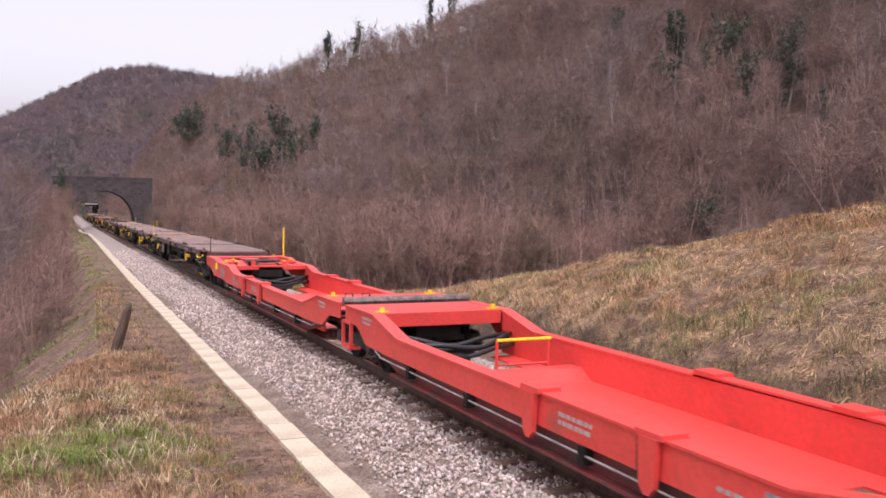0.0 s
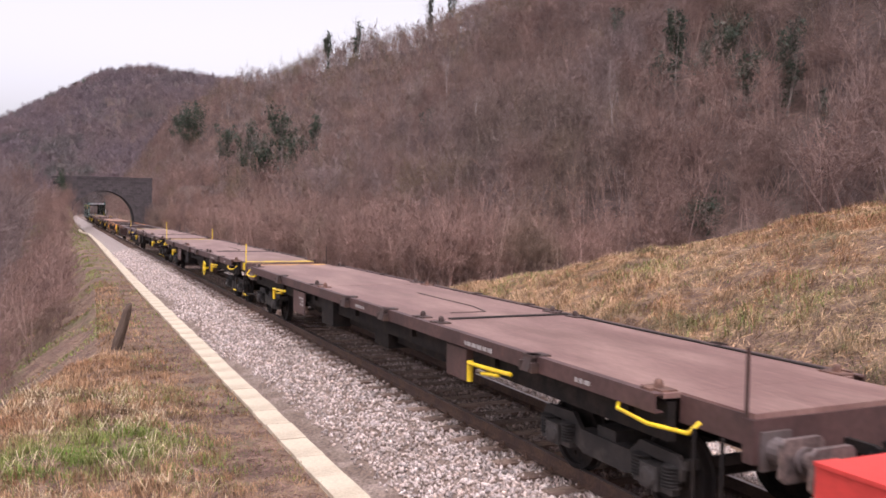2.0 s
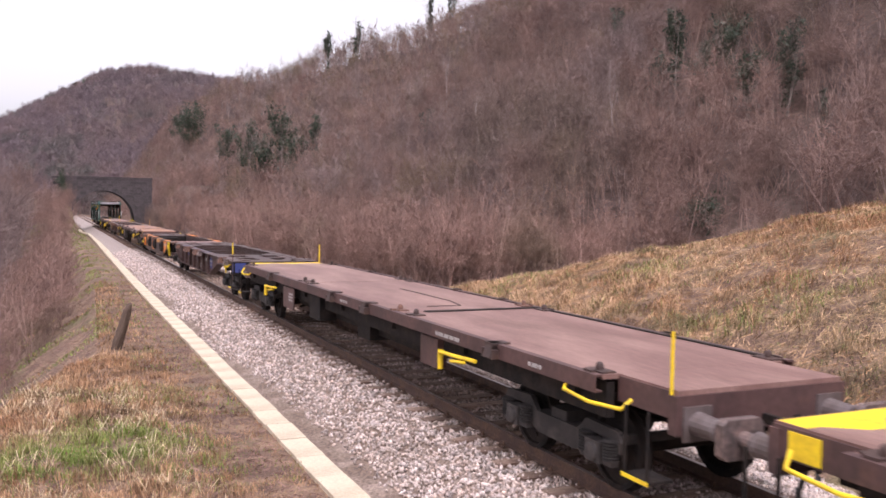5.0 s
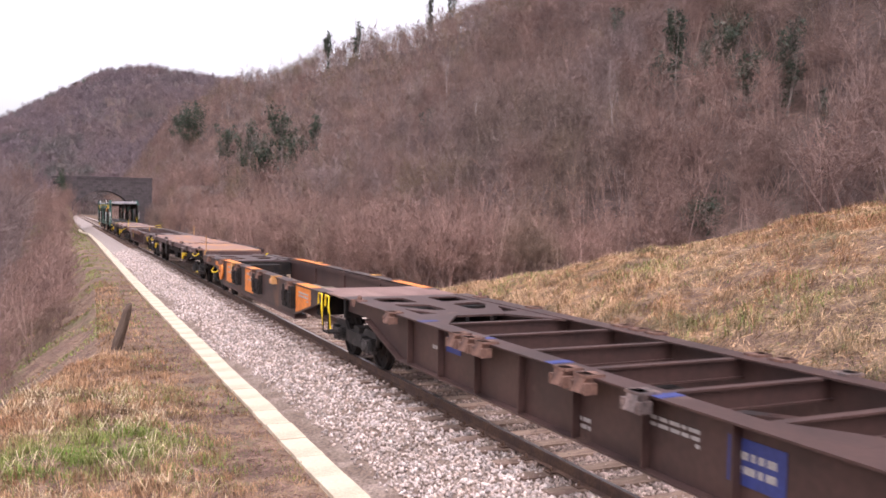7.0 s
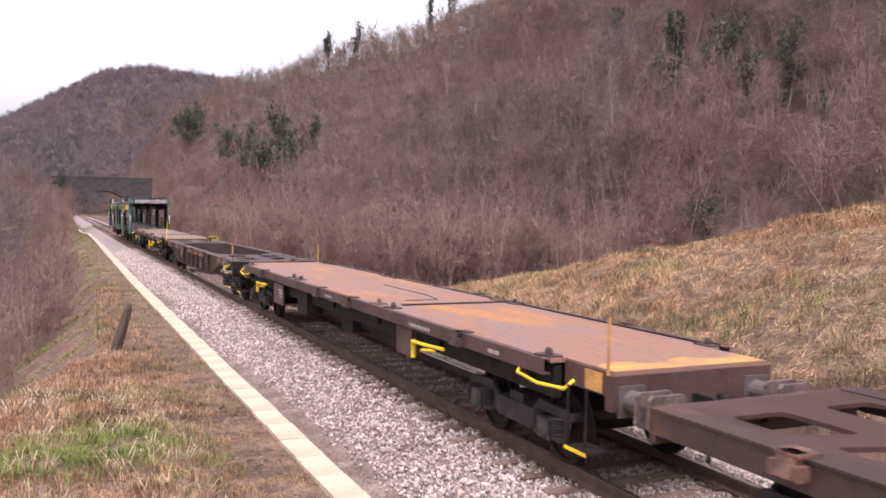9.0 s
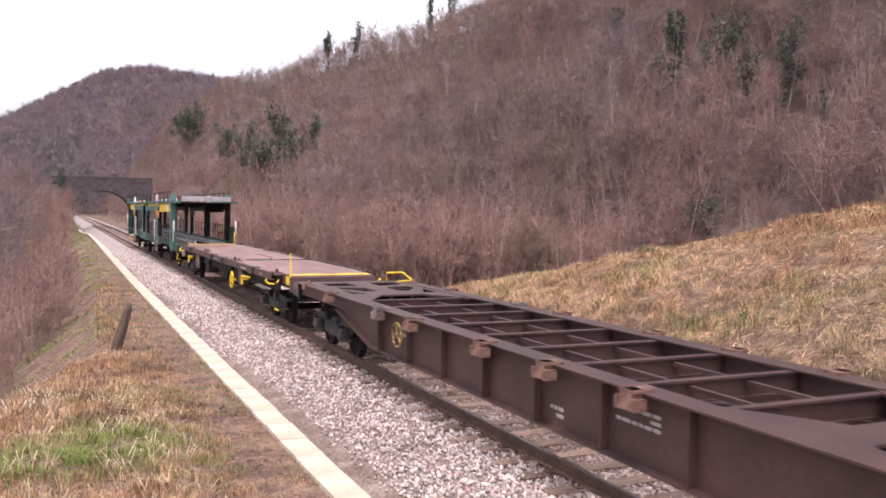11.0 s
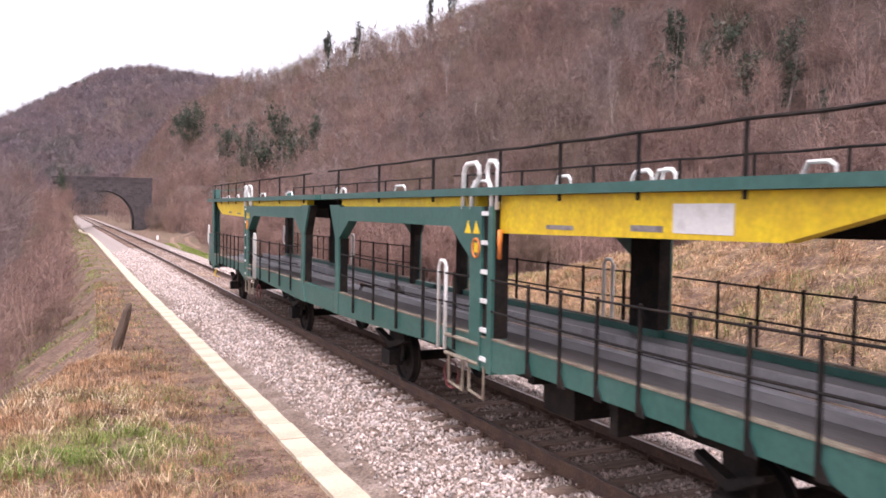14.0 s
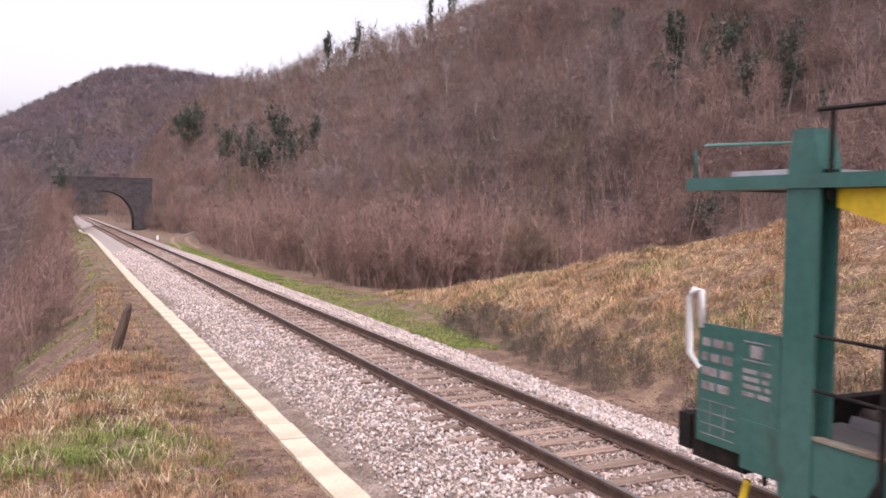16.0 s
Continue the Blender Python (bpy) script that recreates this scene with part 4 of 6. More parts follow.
def flat_wagon(label, L, deck_mat, hand_wheel, bands, posts=True, rail_mat=None, seed=1, post_mat=None):
    w = tagged(new("flat_wagon"), label, "wagon", group="wagons of the goods train")
    top = 1.385
    for y0, y1 in ((0.02, 0.947), (L - 0.947, L - 0.02)):
        part("end_deck_plate", boxes((-1.08, 1.08, y0, y1, top - 0.05, top)), deck_mat, w, bevel=0.008)
        for a, b in ((-1.10, -1.084), (1.084, 1.10)):
            part("end_gusset", boxes((a, b, y0 + 0.1, y1, 1.10, top - 0.02)), BROWN, w)
    for y0, y1 in ((0.95, 6.58), (6.61, 12.58), (12.61, L - 0.95)):
        part("deck_plate", boxes((-1.30, 1.22, y0, y1, top - 0.05, top)), deck_mat, w, bevel=0.008)
    part("cover_strip", boxes((-0.9, 1.28, 6.50, 6.66, top + 0.004, top + 0.016), (1.20, 1.28, 1.0, 6.58, top + 0.004, top + 0.016)), UNDER, w, "dark raised strip on the deck")
    hatch = tube(bmesh.new(), [(-0.55, 7.3, top), (0.1, 7.3, top), (0.25, 8.1, top), (0.25, 10.6, top)], 0.012, 6)
    part("deck_weld", hatch, UNDER, w)
    for s in (-1, 1):
        x = s * 1.40
        sill = [(x, 1.205), (x, top + 0.006), (x - s * 0.10, top + 0.006), (x - s * 0.10, top - 0.014), (x - s * 0.018, top - 0.014), (x - s * 0.018, 1.222),
                (x - s * 0.10, 1.222), (x - s * 0.10, 1.205)]
        bm = plate(bmesh.new(), sill, 0.95, L - 0.95, "y")
        part("side_sill", bm, BROWN, w)
        for y in (1.15, 6.25, 6.95, 12.35, 13.0, L - 1.15):
            spigot(w, s * 1.20, y, top, RUSTY if int(y * 7 + seed) % 3 else RUST_PAD)
        for y in (3.2, 8.1, 10.2, 15.6):
            spigot(w, s * 1.27, y, top - 0.01, RUSTY, True)
    for y in (0.0, L - 0.12):
        part("end_beam", boxes((-1.12, 1.12, y, y + 0.12, 0.95, top - 0.052)), BROWN, w, bevel=0.01)
    truss(w, 0.12, L - 0.12, UNDER)
    bm = bmesh.new()
    for s in (-1, 1):
        plate(bm, [(4.2, 1.15), (5.8, 0.72), (L - 5.8, 0.72), (L - 4.2, 1.15)], s * 0.95 - 0.03, s * 0.95 + 0.03, "x")
    part("truss_beam", bm, UNDER, w)
    # dark beams added to block the bright gap under the sill
    for s in (-1, 1):
        part("longitudinal_beam", boxes((s * 1.18 - 0.05, s * 1.18 + 0.05, 0.97, L - 0.97, 0.92, 1.30)), UNDER, w)
    for y in (4.2, 7.6, 10.9, L - 4.2):
        bm = tube(bmesh.new(), [(-0.9, y - 1.2, 0.62), (0.9, y + 1.2, 0.62)], 0.035, 6)
        part("brake_rod", bm, UNDER, w)
    bogie(w, 2.25)
    bogie(w, L - 1.7)
    ends(w, 0.0, -1)
    ends(w, L, 1)
    reservoir(w, -0.75, 9.0, 0.82)
    reservoir(w, 0.75, 10.4, 0.82)
    part("brake_gear_box", boxes((-1.15, -0.75, 8.6, 9.3, 0.62, 1.15)), UNDER, w, bevel=0.02)
    part("brake_gear_box", boxes((-1.33, -1.18, 5.1, 5.75, 0.72, 1.16)), BROWN, w, bevel=0.01)
    pl = part("notice_board", boxes((-1.385, -1.36, 13.35, 14.35, 0.66, 1.16)), BROWN, w, "brown notice board with faded lettering", bevel=0.006)
    bars("lettering", pl, -1.386, text_rows(13.45, 13.85, 0.84, 1.06, 3, seed))
    part("equipment_box", boxes((-1.34, -0.95, 11.3, 12.1, 0.66, 1.18)), UNDER, w, bevel=0.02)
    for y0, y1, z0, k in ((4.2, 5.0, 1.23, 9), (9.2, 9.7, 1.24, 3), (2.0, 2.3, 1.24, 8)):
        bars("side_lettering", w, -1.410, text_rows(y0, y1, z0, 1.33, 1, seed + k))
    # change-over lever at both ends of the brake gear
    for y, z in ((3.75, 1.0), (15.2, 0.98)):
        bm = tube(bmesh.new(), [(-1.36, y + 1.15, z - 0.22), (-1.40, y + 1.12, z + 0.02), (-1.42, y + 0.6, z + 0.04), (-1.38, y, z + 0.06)], 0.028, 8)
        tube(bm, [(-1.37, y + 1.15, z - 0.24), (-1.37, y + 1.15, z + 0.04)], 0.045, 8)
        tube(bm, [(-1.25, y + 0.75, z - 0.07), (-1.42, y + 0.7, z - 0.05), (-1.42, y + 0.25, z + 0.0)], 0.022, 8)
        part("change_over_lever", bm, rail_mat or YELLOW, w, "yellow brake change-over lever")
    corner_rail(w, 0.42, 1.55, -1.42, 1.14, rail_mat)
    corner_rail(w, L - 1.55, L - 0.42, -1.42, 1.14, rail_mat)
    corner_rail(w, 0.42, 1.55, 1.42 - 0.06, 1.14, rail_mat)
    footstep(w, 0.22, -1.28)
    footstep(w, L - 0.22, -1.28)
    if posts:
        for x, y in ((-1.10, 0.10), (1.10, L - 0.10)):
            bm = boxes((x - 0.016, x + 0.016, y - 0.008, y + 0.008, 1.15, 1.95))
            part("end_post", bm, post_mat or YELLOW, w, bevel=0.006)
    if hand_wheel:
        part("brake_hand_wheel", hand_wheel_mesh(), YELLOW, w, "yellow three-spoked brake hand wheel").matrix_basis = pose(-1.40, 6.44, 0.78)
    for k, (near, mat) in enumerate(bands):
        bm = ragged_band(-1.06, 1.06, 0.04, 0.55, top + 0.001, seed + k)
        if not near:
            for v in bm.verts:
                v.co.y = L - v.co.y
        part("painted_band", bm, mat, w, "worn yellow painted band at the deck end")
        y = 0.0 if near else L - 0.12
        part("painted_corner", boxes((-1.113, -1.101, y + 0.20 if near else y - 0.40, y + 0.52 if near else y - 0.08, 1.12, 1.34)), mat, w)
    return w


# ---- train: skeleton container wagon ----
def skeleton_wagon(label, L, blue, hand_wheel, bogies, seed, joint=False):
    w = tagged(new("skeleton_wagon"), label, "wagon", group="wagons of the goods train")
    top, low = 1.33, 0.60
    d0, d1, run = (4.9, L - 3.05, 1.65) if blue else (4.9, L - 5.2, 2.1)
    for s in (-1, 1):
        x = s * 1.22
        web = [(0.1, top), (0.1, 1.06), (d0 - run, 1.06), (d0, low), (d1, low), (d1 + run, 1.06), (L - 0.1, 1.06), (L - 0.1, top)]
        bm = bmesh.new()
        plate(bm, web, x - 0.01, x + 0.01, "x")
        part("side_web", bm, SKELETON, w)
        bm = boxes((x - 0.16, x + 0.16, 0.1, L - 0.1, top + 0.002, top + 0.024), (x - 0.13, x + 0.13, d0, d1, low - 0.022, low - 0.002))
        for (ya, za), (yb, zb) in (((d0 - run, 1.06), (d0, low)), ((d1 + run, 1.06), (d1, low))):
            plate(bm, [(ya, za - 0.024), (ya, za - 0.002), (yb, zb - 0.002), (yb, zb - 0.024)], x - 0.13, x + 0.13, "x")
        part("flange", bm, SKELETON, w)
        for k in range(7):
            y = d0 + 0.4 + k * (d1 - d0 - 0.8) / 6
            same("stiffener", "stiffener", lambda: boxes((-0.05, 0.05, -0.012, 0.012, low, top)), SKELETON, w, pose(s * 1.285, y, 0))
        for y in (0.9, 2.0, L - 2.9, L - 0.9):
            spigot(w, s * 1.28, y, top + 0.024, GREASE if y < 1 else RUST_PAD, y != L - 0.9)
        for y in (6.45, 7.35, 7.75, 9.7, 10.1, 10.5) if blue else (6.0, 7.6, 9.2, 11.65, 13.1):
            spigot(w, s * 1.30, y, top + 0.024, RUST_PAD if (int(y * 10) + seed) % 2 else GREASE, True)
    # pierced end decks
    for y0, y1 in ((0.1, 4.3), (L - 3.4, L - 0.1)):
        m = (y0 + y1) / 2
        bm = pierced([(-1.06, y0), (1.06, y0), (1.06, y1), (-1.06, y1)], end_deck_holes(y0, y1), top - 0.02, top + 0.012)
        far = y0 > 1
        edge, inward = (y0, -1) if far else (y1, 1)
        for s in (-1, 1):
            plate(bm, [(s * 1.06, edge + inward * 0.002), (s * 0.45, edge + inward * 0.002), (s * 1.06, edge + inward * 1.0)], top - 0.02, top + 0.012, "z")
        part("pierced_end_deck", bm, SKELETON, w)
        box_bm = boxes((-0.26, -0.20, y0, y1, 0.86, top - 0.03), (0.20, 0.26, y0, y1, 0.86, top - 0.03), (-1.2, 1.2, m - 0.1, m + 0.1, 0.92, top - 0.03))
        part("end_underframe", box_bm, UNDER, w)
    rungs = 6 if blue else 9
    for k in range(rungs):
        y = 5.2 + k * (L - 9.4) / (rungs - 1)
        same("cross_member", "cross_member", lambda: boxes((-1.06, 1.06, -0.055, 0.055, 1.305, 1.33), (-1.21, 1.21, -0.010, 0.010, 1.10, 1.305), (-1.21, 1.21, -0.05, 0.05, 1.08, 1.10)), SKELETON, w, pose(0, y, 0))
    if not blue:
        for x in (-0.4, 0.4):
            part("longitudinal_bar", boxes((x - 0.03, x + 0.03, 5.3, L - 4.3, 1.22, 1.27)), SKELETON, w)
    bm = bmesh.new()
    for s in (-1, 1):
        plate(bm, [(s * 1.1, 5.2), (s * 1.1, 5.5), (0, 7.0), (0, 6.7)], 0.98, 1.0, "z")
        plate(bm, [(s * 1.1, L - 4.2), (s * 1.1, L - 4.5), (0, L - 6.0), (0, L - 5.7)], 0.98, 1.0, "z")
    part("cross_brace", bm, SKELETON, w)
    tube_bm = tube(bmesh.new(), [(-0.3, 3.0, 0.95), (-0.3, L - 3.0, 0.95)], 0.03, 6)
    part("brake_pipe", tube_bm, UNDER, w)
    reservoir(w, 0.2, L / 2, 0.85)
    part("end_beam", boxes((-1.36, 1.36, 0.0, 0.1, 0.93, top)), UNDER, w, bevel=0.01)
    part("end_beam", boxes((-1.30, 1.30, L - 0.1, L, 0.93, top)), UNDER, w, bevel=0.01)
    for y in bogies:
        bogie(w, y)
    ends(w, 0.0, -1)
    if not joint:
        ends(w, L, 1)
    corner_rail(w, 0.7, 1.3, -1.42, 1.12)
    bm = tube(bmesh.new(), [(-1.36, 1.25, 0.92), (-1.40, 1.22, 1.13), (-1.42, 0.75, 1.16)], 0.03, 8)
    part("change_over_lever", bm, YELLOW, w, "yellow brake change-over lever")
    footstep(w, 0.22, -1.28)
    part("end_post", boxes((-1.36, -1.33, 0.16, 0.176, 0.75, 1.58)), BROWN, w)
    part("end_post_tip", boxes((-1.362, -1.328, 0.158, 0.178, 1.58, 1.95)), YELLOW if not hand_wheel else OCHRE, w)
    for q in ((d0 + 0.9, d0 + 1.6, 0.95, 1.15, 3, seed), (d0 + 2.6, d0 + 2.9, 0.7, 0.86, 2, seed + 4), (d1 - 1.6, d1 - 1.2, 0.95, 1.05, 1, seed + 2)):
        bars("side_lettering", w, -1.234, text_rows(*q))
    if blue:
        for y0, y1, z0, z1 in ((d0 - 0.1, d0 + 0.55, 0.80, 1.20), (d1 - 2.2, d1 - 1.7, 1.0, 1.22), (2.9, 3.6, 1.09, 1.30)):
            pt = part("painted_patch", boxes((-1.2365, -1.2325, y0, y1, z0, z1)), BLUE, w, "blue painted patch")
            bars("lettering", pt, -1.2375, text_rows(y0 + 0.1, y1 - 0.05, z0 + 0.08, z1 - 0.08, 2, seed + 7))
        part("painted_patch", boxes((-1.364, -1.360, 0.0, 0.1, 1.0, 1.3), (-1.30, -0.95, -0.004, -0.001, 1.0, 1.3)), BLUE, w)
        for k in range(4):
            y = 6.2 + k * 1.9
            part("painted_patch", boxes((-1.38, -1.06, y, y + 0.16, top + 0.025, top + 0.028)), BLUE, w)
    if hand_wheel:
        part("brake_hand_wheel", hand_wheel_mesh(), FADED_YELLOW, w, "rusty yellow brake hand wheel").matrix_basis = pose(-1.34, L - 6.55, 1.0) @ Matrix.Diagonal((1, 0.8, 0.8, 1))
        bm = tube(bmesh.new(), [(0.85, L - 0.2, 1.35), (0.85, L - 0.25, 1.55), (1.25, L - 0.25, 1.56), (1.34, L - 0.7, 1.40), (0.9, L - 0.8, 1.37)], 0.018, 8)
        part("shunter_handrail", bm, YELLOW, w, "bent yellow shunter's handrail")
    return w


# ---- train: brown pocket wagon, coupled to the skeleton half ----
def pocket_wagon(L):
    w = tagged(new("pocket_wagon"), "rust-streaked brown pocket wagon with orange painted panels", "wagon", group="wagons of the goods train")
    top, low = 1.29, 0.58
    for s in (-1, 1):
        x = s * 1.36
        bm = bmesh.new()
        plate(bm, [(0.1, top), (0.3, 1.06), (2.4, low), (12.2, low), (13.4, 0.98), (L, 1.0), (L, 1.22), (13.2, 1.24), (12.7, top)], x - 0.012, x + 0.012, "x")
        part("side_web", bm, RUSTY, w)
        xi, xo = sorted((x + s * 0.03, x - s * 0.26))
        bm = boxes((xi, xo, 0.2, 12.7, top + 0.002, top + 0.026), (xi, xo, 2.4, 12.2, low - 0.024, low - 0.002))
        plate(bm, [(12.7, top + 0.002), (12.7, top + 0.026), (13.2, 1.268), (L, 1.248), (L, 1.224), (13.2, 1.244)], xi, xo, "x")
        part("flange", bm, RUSTY, w)
        # inner wall of the pocket, with posts
        xw = s * 1.12
        bm = boxes((xw - 0.01, xw + 0.01, 1.0, 12.6, 0.62, top - 0.12))
        for y in (3.4, 6.4, 9.4):
            box(bm, min(xw, xw - s * 0.05), max(xw, xw - s * 0.05), y - 0.12, y + 0.12, 0.6, top)
        box(bm, min(xw, xw - s * 0.06), max(xw, xw - s * 0.06), 1.0, 12.6, top - 0.12, top - 0.02)
        part("pocket_wall", bm, SKELETON, w)
        part("bottom_rail", boxes((min(x, x - s * 0.3), max(x, x - s * 0.3), 2.5, 12.0, 0.46, 0.54)), BROWN, w)
        for y in (2.75, 4.4, 6.1, 6.9, 9.2, 9.9, 12.0, 14.6):
            spigot(w, s * 1.28, y, (top if y < 12.6 else 1.24) + 0.02, OCHRE if y in (4.4, 9.9) else RUST_PAD, True)
        for y in (2.55, 3.05, 6.1, 6.6, 9.05, 9.6):
            same("hanging_clamp", "clamp", lambda: boxes((-0.07, 0.07, -0.17, 0.17, 0.72, 1.24), (-0.10, 0.02, -0.12, 0.12, 0.85, 1.1)), UNDER, w, pose(s * 1.42, y, 0), bevel=0.02)
    for k, (y0, y1, z0) in enumerate(((1.1, 2.3, 0.62), (7.1, 8.25, 0.62), (10.1, 11.3, 0.66), (12.7, 13.5, 1.05))):
        if k:
            bm = boxes((-1.3785, -1.3735, y0, y1, z0, 1.275 if y0 < 12 else 1.20))
        else:
            bm = plate(bmesh.new(), [(1.05, 0.93), (2.35, 0.64), (2.35, 1.275), (1.05, 1.275)], -1.3785, -1.3735, "x")
        p = part("painted_panel", bm, ORANGE, w, "faded orange painted panel with white lettering")
        if k < 3:
            bars("lettering", p, -1.380, text_rows(y0 + 0.15, y1 - 0.2, 0.95, 1.18, 3, 20 + k))
    for y0, y1 in ((1.1, 2.3), (7.1, 8.25), (10.1, 12.2)):
        part("painted_panel", boxes((-1.385, -1.11, y0, y1, top + 0.027, top + 0.031)), ORANGE, w)
    for y0, y1 in ((0.6, 2.6), (8.6, 12.2)):
        part("painted_panel", boxes((1.11, 1.385, y0, y1, top + 0.027, top + 0.031)), ORANGE, w)
    disc = lathe(bmesh.new(), [(-0.03, 0.27), (0.0, 0.285), (0.03, 0.27)], "x", sides=28)
    part("brake_disc_wheel", disc, ORANGE, w, "round orange brake wheel cover").matrix_basis = pose(-1.44, 12.0, 0.92)
    part("wheel_hub", lathe(bmesh.new(), [(-0.012, 0.05), (0.05, 0.05)], "x", sides=10), UNDER, w).matrix_basis = pose(-1.475, 12.0, 0.92)
    # far end deck, pierced
    bm = pierced([(-1.34, 12.7), (1.34, 12.7), (1.34, L), (-1.34, L)], end_deck_holes(12.8, L - 0.1), 1.19, 1.235)
    part("pierced_end_deck", bm, SKELETON, w)
    part("hitch_stand", boxes((-0.55, 0.55, 11.7, 13.0, 0.62, 1.14), (-1.1, 1.1, 12.45, 12.6, 0.75, 1.2)), UNDER, w, bevel=0.03)
    # near end sheet over the joint
    part("joint_deck", boxes((-1.28, 1.28, -1.05, 1.05, 1.285, 1.315)), DECK, w, bevel=0.01)
    part("joint_beam", boxes((-1.25, 1.25, 0.75, 1.0, 0.75, 1.28), (-0.4, 0.4, -1.6, 0.8, 0.8, 1.28)), UNDER, w)
    bm = bmesh.new()
    plate(bm, [(4.4, 0.56), (4.4, 0.76), (4.6, 0.78), (4.7, 0.68), (7.0, 0.67), (7.1, 0.76), (7.3, 0.76), (7.4, 0.68), (9.2, 0.68), (9.3, 0.56)], 0.50, 1.06, "x")
    part("wheel_chock", bm, BEIGE, w, "stained beige steel wheel chock in the pocket", bevel=0.015)
    for y in (3.2, 7.4, 10.6):
        part("pocket_cross_beam", boxes((-1.12, 1.12, y - 0.08, y + 0.08, 0.50, 0.60)), BROWN, w)
    bogie(w, L - 2.2)
    ends(w, L, 1)
    part("end_beam", boxes((-1.34, 1.34, L - 0.02, L + 0.08, 0.90, 1.235)), BROWN, w)
    bm = bmesh.new()
    for y in (-0.45, 0.05):
        tube(bm, [(-1.38, y, 0.62), (-1.42, y, 1.05), (-1.40, y + 0.05, 1.28), (-1.38, y + 0.35, 1.28), (-1.38, y + 0.38, 1.05)], 0.022, 8)
    part("shunter_handrail", bm, YELLOW, w, "bent yellow shunter's handrail")
    part("footstep", boxes((-1.44, -1.2, -0.5, -0.1, 0.52, 0.55), (-1.44, -1.42, -0.5, -0.47, 0.55, 0.95), (-1.44, -1.42, -0.13, -0.1, 0.55, 0.95)), UNDER, w)
    corner_rail(w, 13.0, 14.0, -1.44, 0.82)
    return w


# ---- train: red twin pocket wagon ----
def red_unit(L, flip):
    """One half. The joint lies at local 0, the buffers at L; flip turns it end for end."""
    w = tagged(new("red_pocket_wagon"), "clean bright red half of an articulated pocket wagon", "wagon", group="wagons of the goods train")

    def add(name, bm, mat, label="", bevel=0.0, parent=None, smooth=False):
        if flip:
            for v in bm.verts:
                v.co.y = L - v.co.y
        return part(name, bm, mat, parent or w, label, bevel, smooth)

    for s in (-1, 1):
        xo, xi = s * 1.40, s * 1.36
        a, b = sorted((xo, xi))
        outline = [(0.0, 1.20), (1.55, 1.20), (2.75, 0.93), (6.85, 0.93), (6.95, 0.97), (11.0, 0.97), (11.9, 1.14), (14.2, 1.16), (14.6, 1.24), (L, 1.24), (L, 0.98), (15.6, 0.92),
                   (14.7, 0.66), (12.9, 0.66), (12.3, 0.60), (2.4, 0.60), (1.2, 0.62), (0.7, 0.90), (0.0, 0.92)]
        bm = bmesh.new()
        plate(bm, outline, a, b, "x")
        add("side_wall", bm, RED, bevel=0.004)
        # thick top edge
        f0, f1 = sorted((s * 1.42, s * 1.18))
        line = [(0.0, 1.20), (1.55, 1.20), (2.75, 0.93), (6.85, 0.93), (6.95, 0.97), (11.0, 0.97), (11.9, 1.14), (14.2, 1.16), (14.6, 1.24), (L, 1.24)]
        bm = bmesh.new()
        plate(bm, line + [(y, z + 0.03) for y, z in reversed(line)], f0, f1, "x")
        add("top_flange", bm, RED, bevel=0.006)
        # inner wall
        i0, i1 = sorted((s * 1.22, s * 1.19))
        bm = bmesh.new()
        plate(bm, [(1.6, 1.19), (2.75, 0.92), (11.0, 0.96), (11.9, 1.13), (12.1, 1.13), (12.1, 0.42), (1.6, 0.42)], i0, i1, "x")
        add("inner_wall", bm, RED)
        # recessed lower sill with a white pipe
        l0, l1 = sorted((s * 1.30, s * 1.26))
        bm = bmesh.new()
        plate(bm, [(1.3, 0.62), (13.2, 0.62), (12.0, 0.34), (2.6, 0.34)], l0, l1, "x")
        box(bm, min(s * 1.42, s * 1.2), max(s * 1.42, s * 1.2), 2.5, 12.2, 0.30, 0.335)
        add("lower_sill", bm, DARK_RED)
        bm = tube(bmesh.new(), [(s * 1.40, 1.7, 0.60), (s * 1.405, 2.0, 0.52), (s * 1.405, 6.9, 0.50), (s * 1.405, 12.4, 0.50)], 0.014, 6)
        add("air_pipe", bm, PANEL_GREY, "thin grey air pipe")
        for y in (3.3, 5.4, 8.2, 10.2, 11.8):
            bm = boxes((min(s * 1.31, s * 1.44), max(s * 1.31, s * 1.44), y - 0.05, y + 0.05, 0.40, 0.60))
            add("pipe_bracket", bm, UNDER)
        # folding posts on the side
        for y in (7.15, 9.35):
            c0, c1 = sorted((s * 1.15, s * 1.47))
            bm = boxes((c0, c1, y - 0.20, y + 0.20, 0.985, 1.045))
            plate(bm, [(y - 0.14, 0.99), (y + 0.14, 0.99), (y + 0.11, 0.52), (y + 0.04, 0.44), (y - 0.04, 0.44), (y - 0.11, 0.52)], min(s * 1.42, s * 1.48), max(s * 1.42, s * 1.48), "x")
            add("folding_stanchion", bm, RED, bevel=0.02)
            # dark strip on the flat wall: a recess's shade put into colour
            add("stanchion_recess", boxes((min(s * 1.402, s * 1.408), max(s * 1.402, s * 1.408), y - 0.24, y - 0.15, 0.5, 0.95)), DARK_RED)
    # pocket floor, ramps and openings
    for q in ((-1.19, 1.19, 4.4, 9.9), (-1.19, -0.75, 2.0, 4.397), (0.75, 1.19, 2.0, 4.397), (-1.19, -0.75, 9.903, 12.0), (0.75, 1.19, 9.903, 12.0)):
        add("pocket_floor", boxes((*q, 0.40, 0.43)), RED)
    for x0, x1, y in ((-1.15, -0.55, 7.5), (-0.2, 0.5, 5.1)):
        add("floor_slot", boxes((x0, x0 + 0.14, y, y + 1.2, 0.431, 0.435)), UNDER)
    bm = bmesh.new()
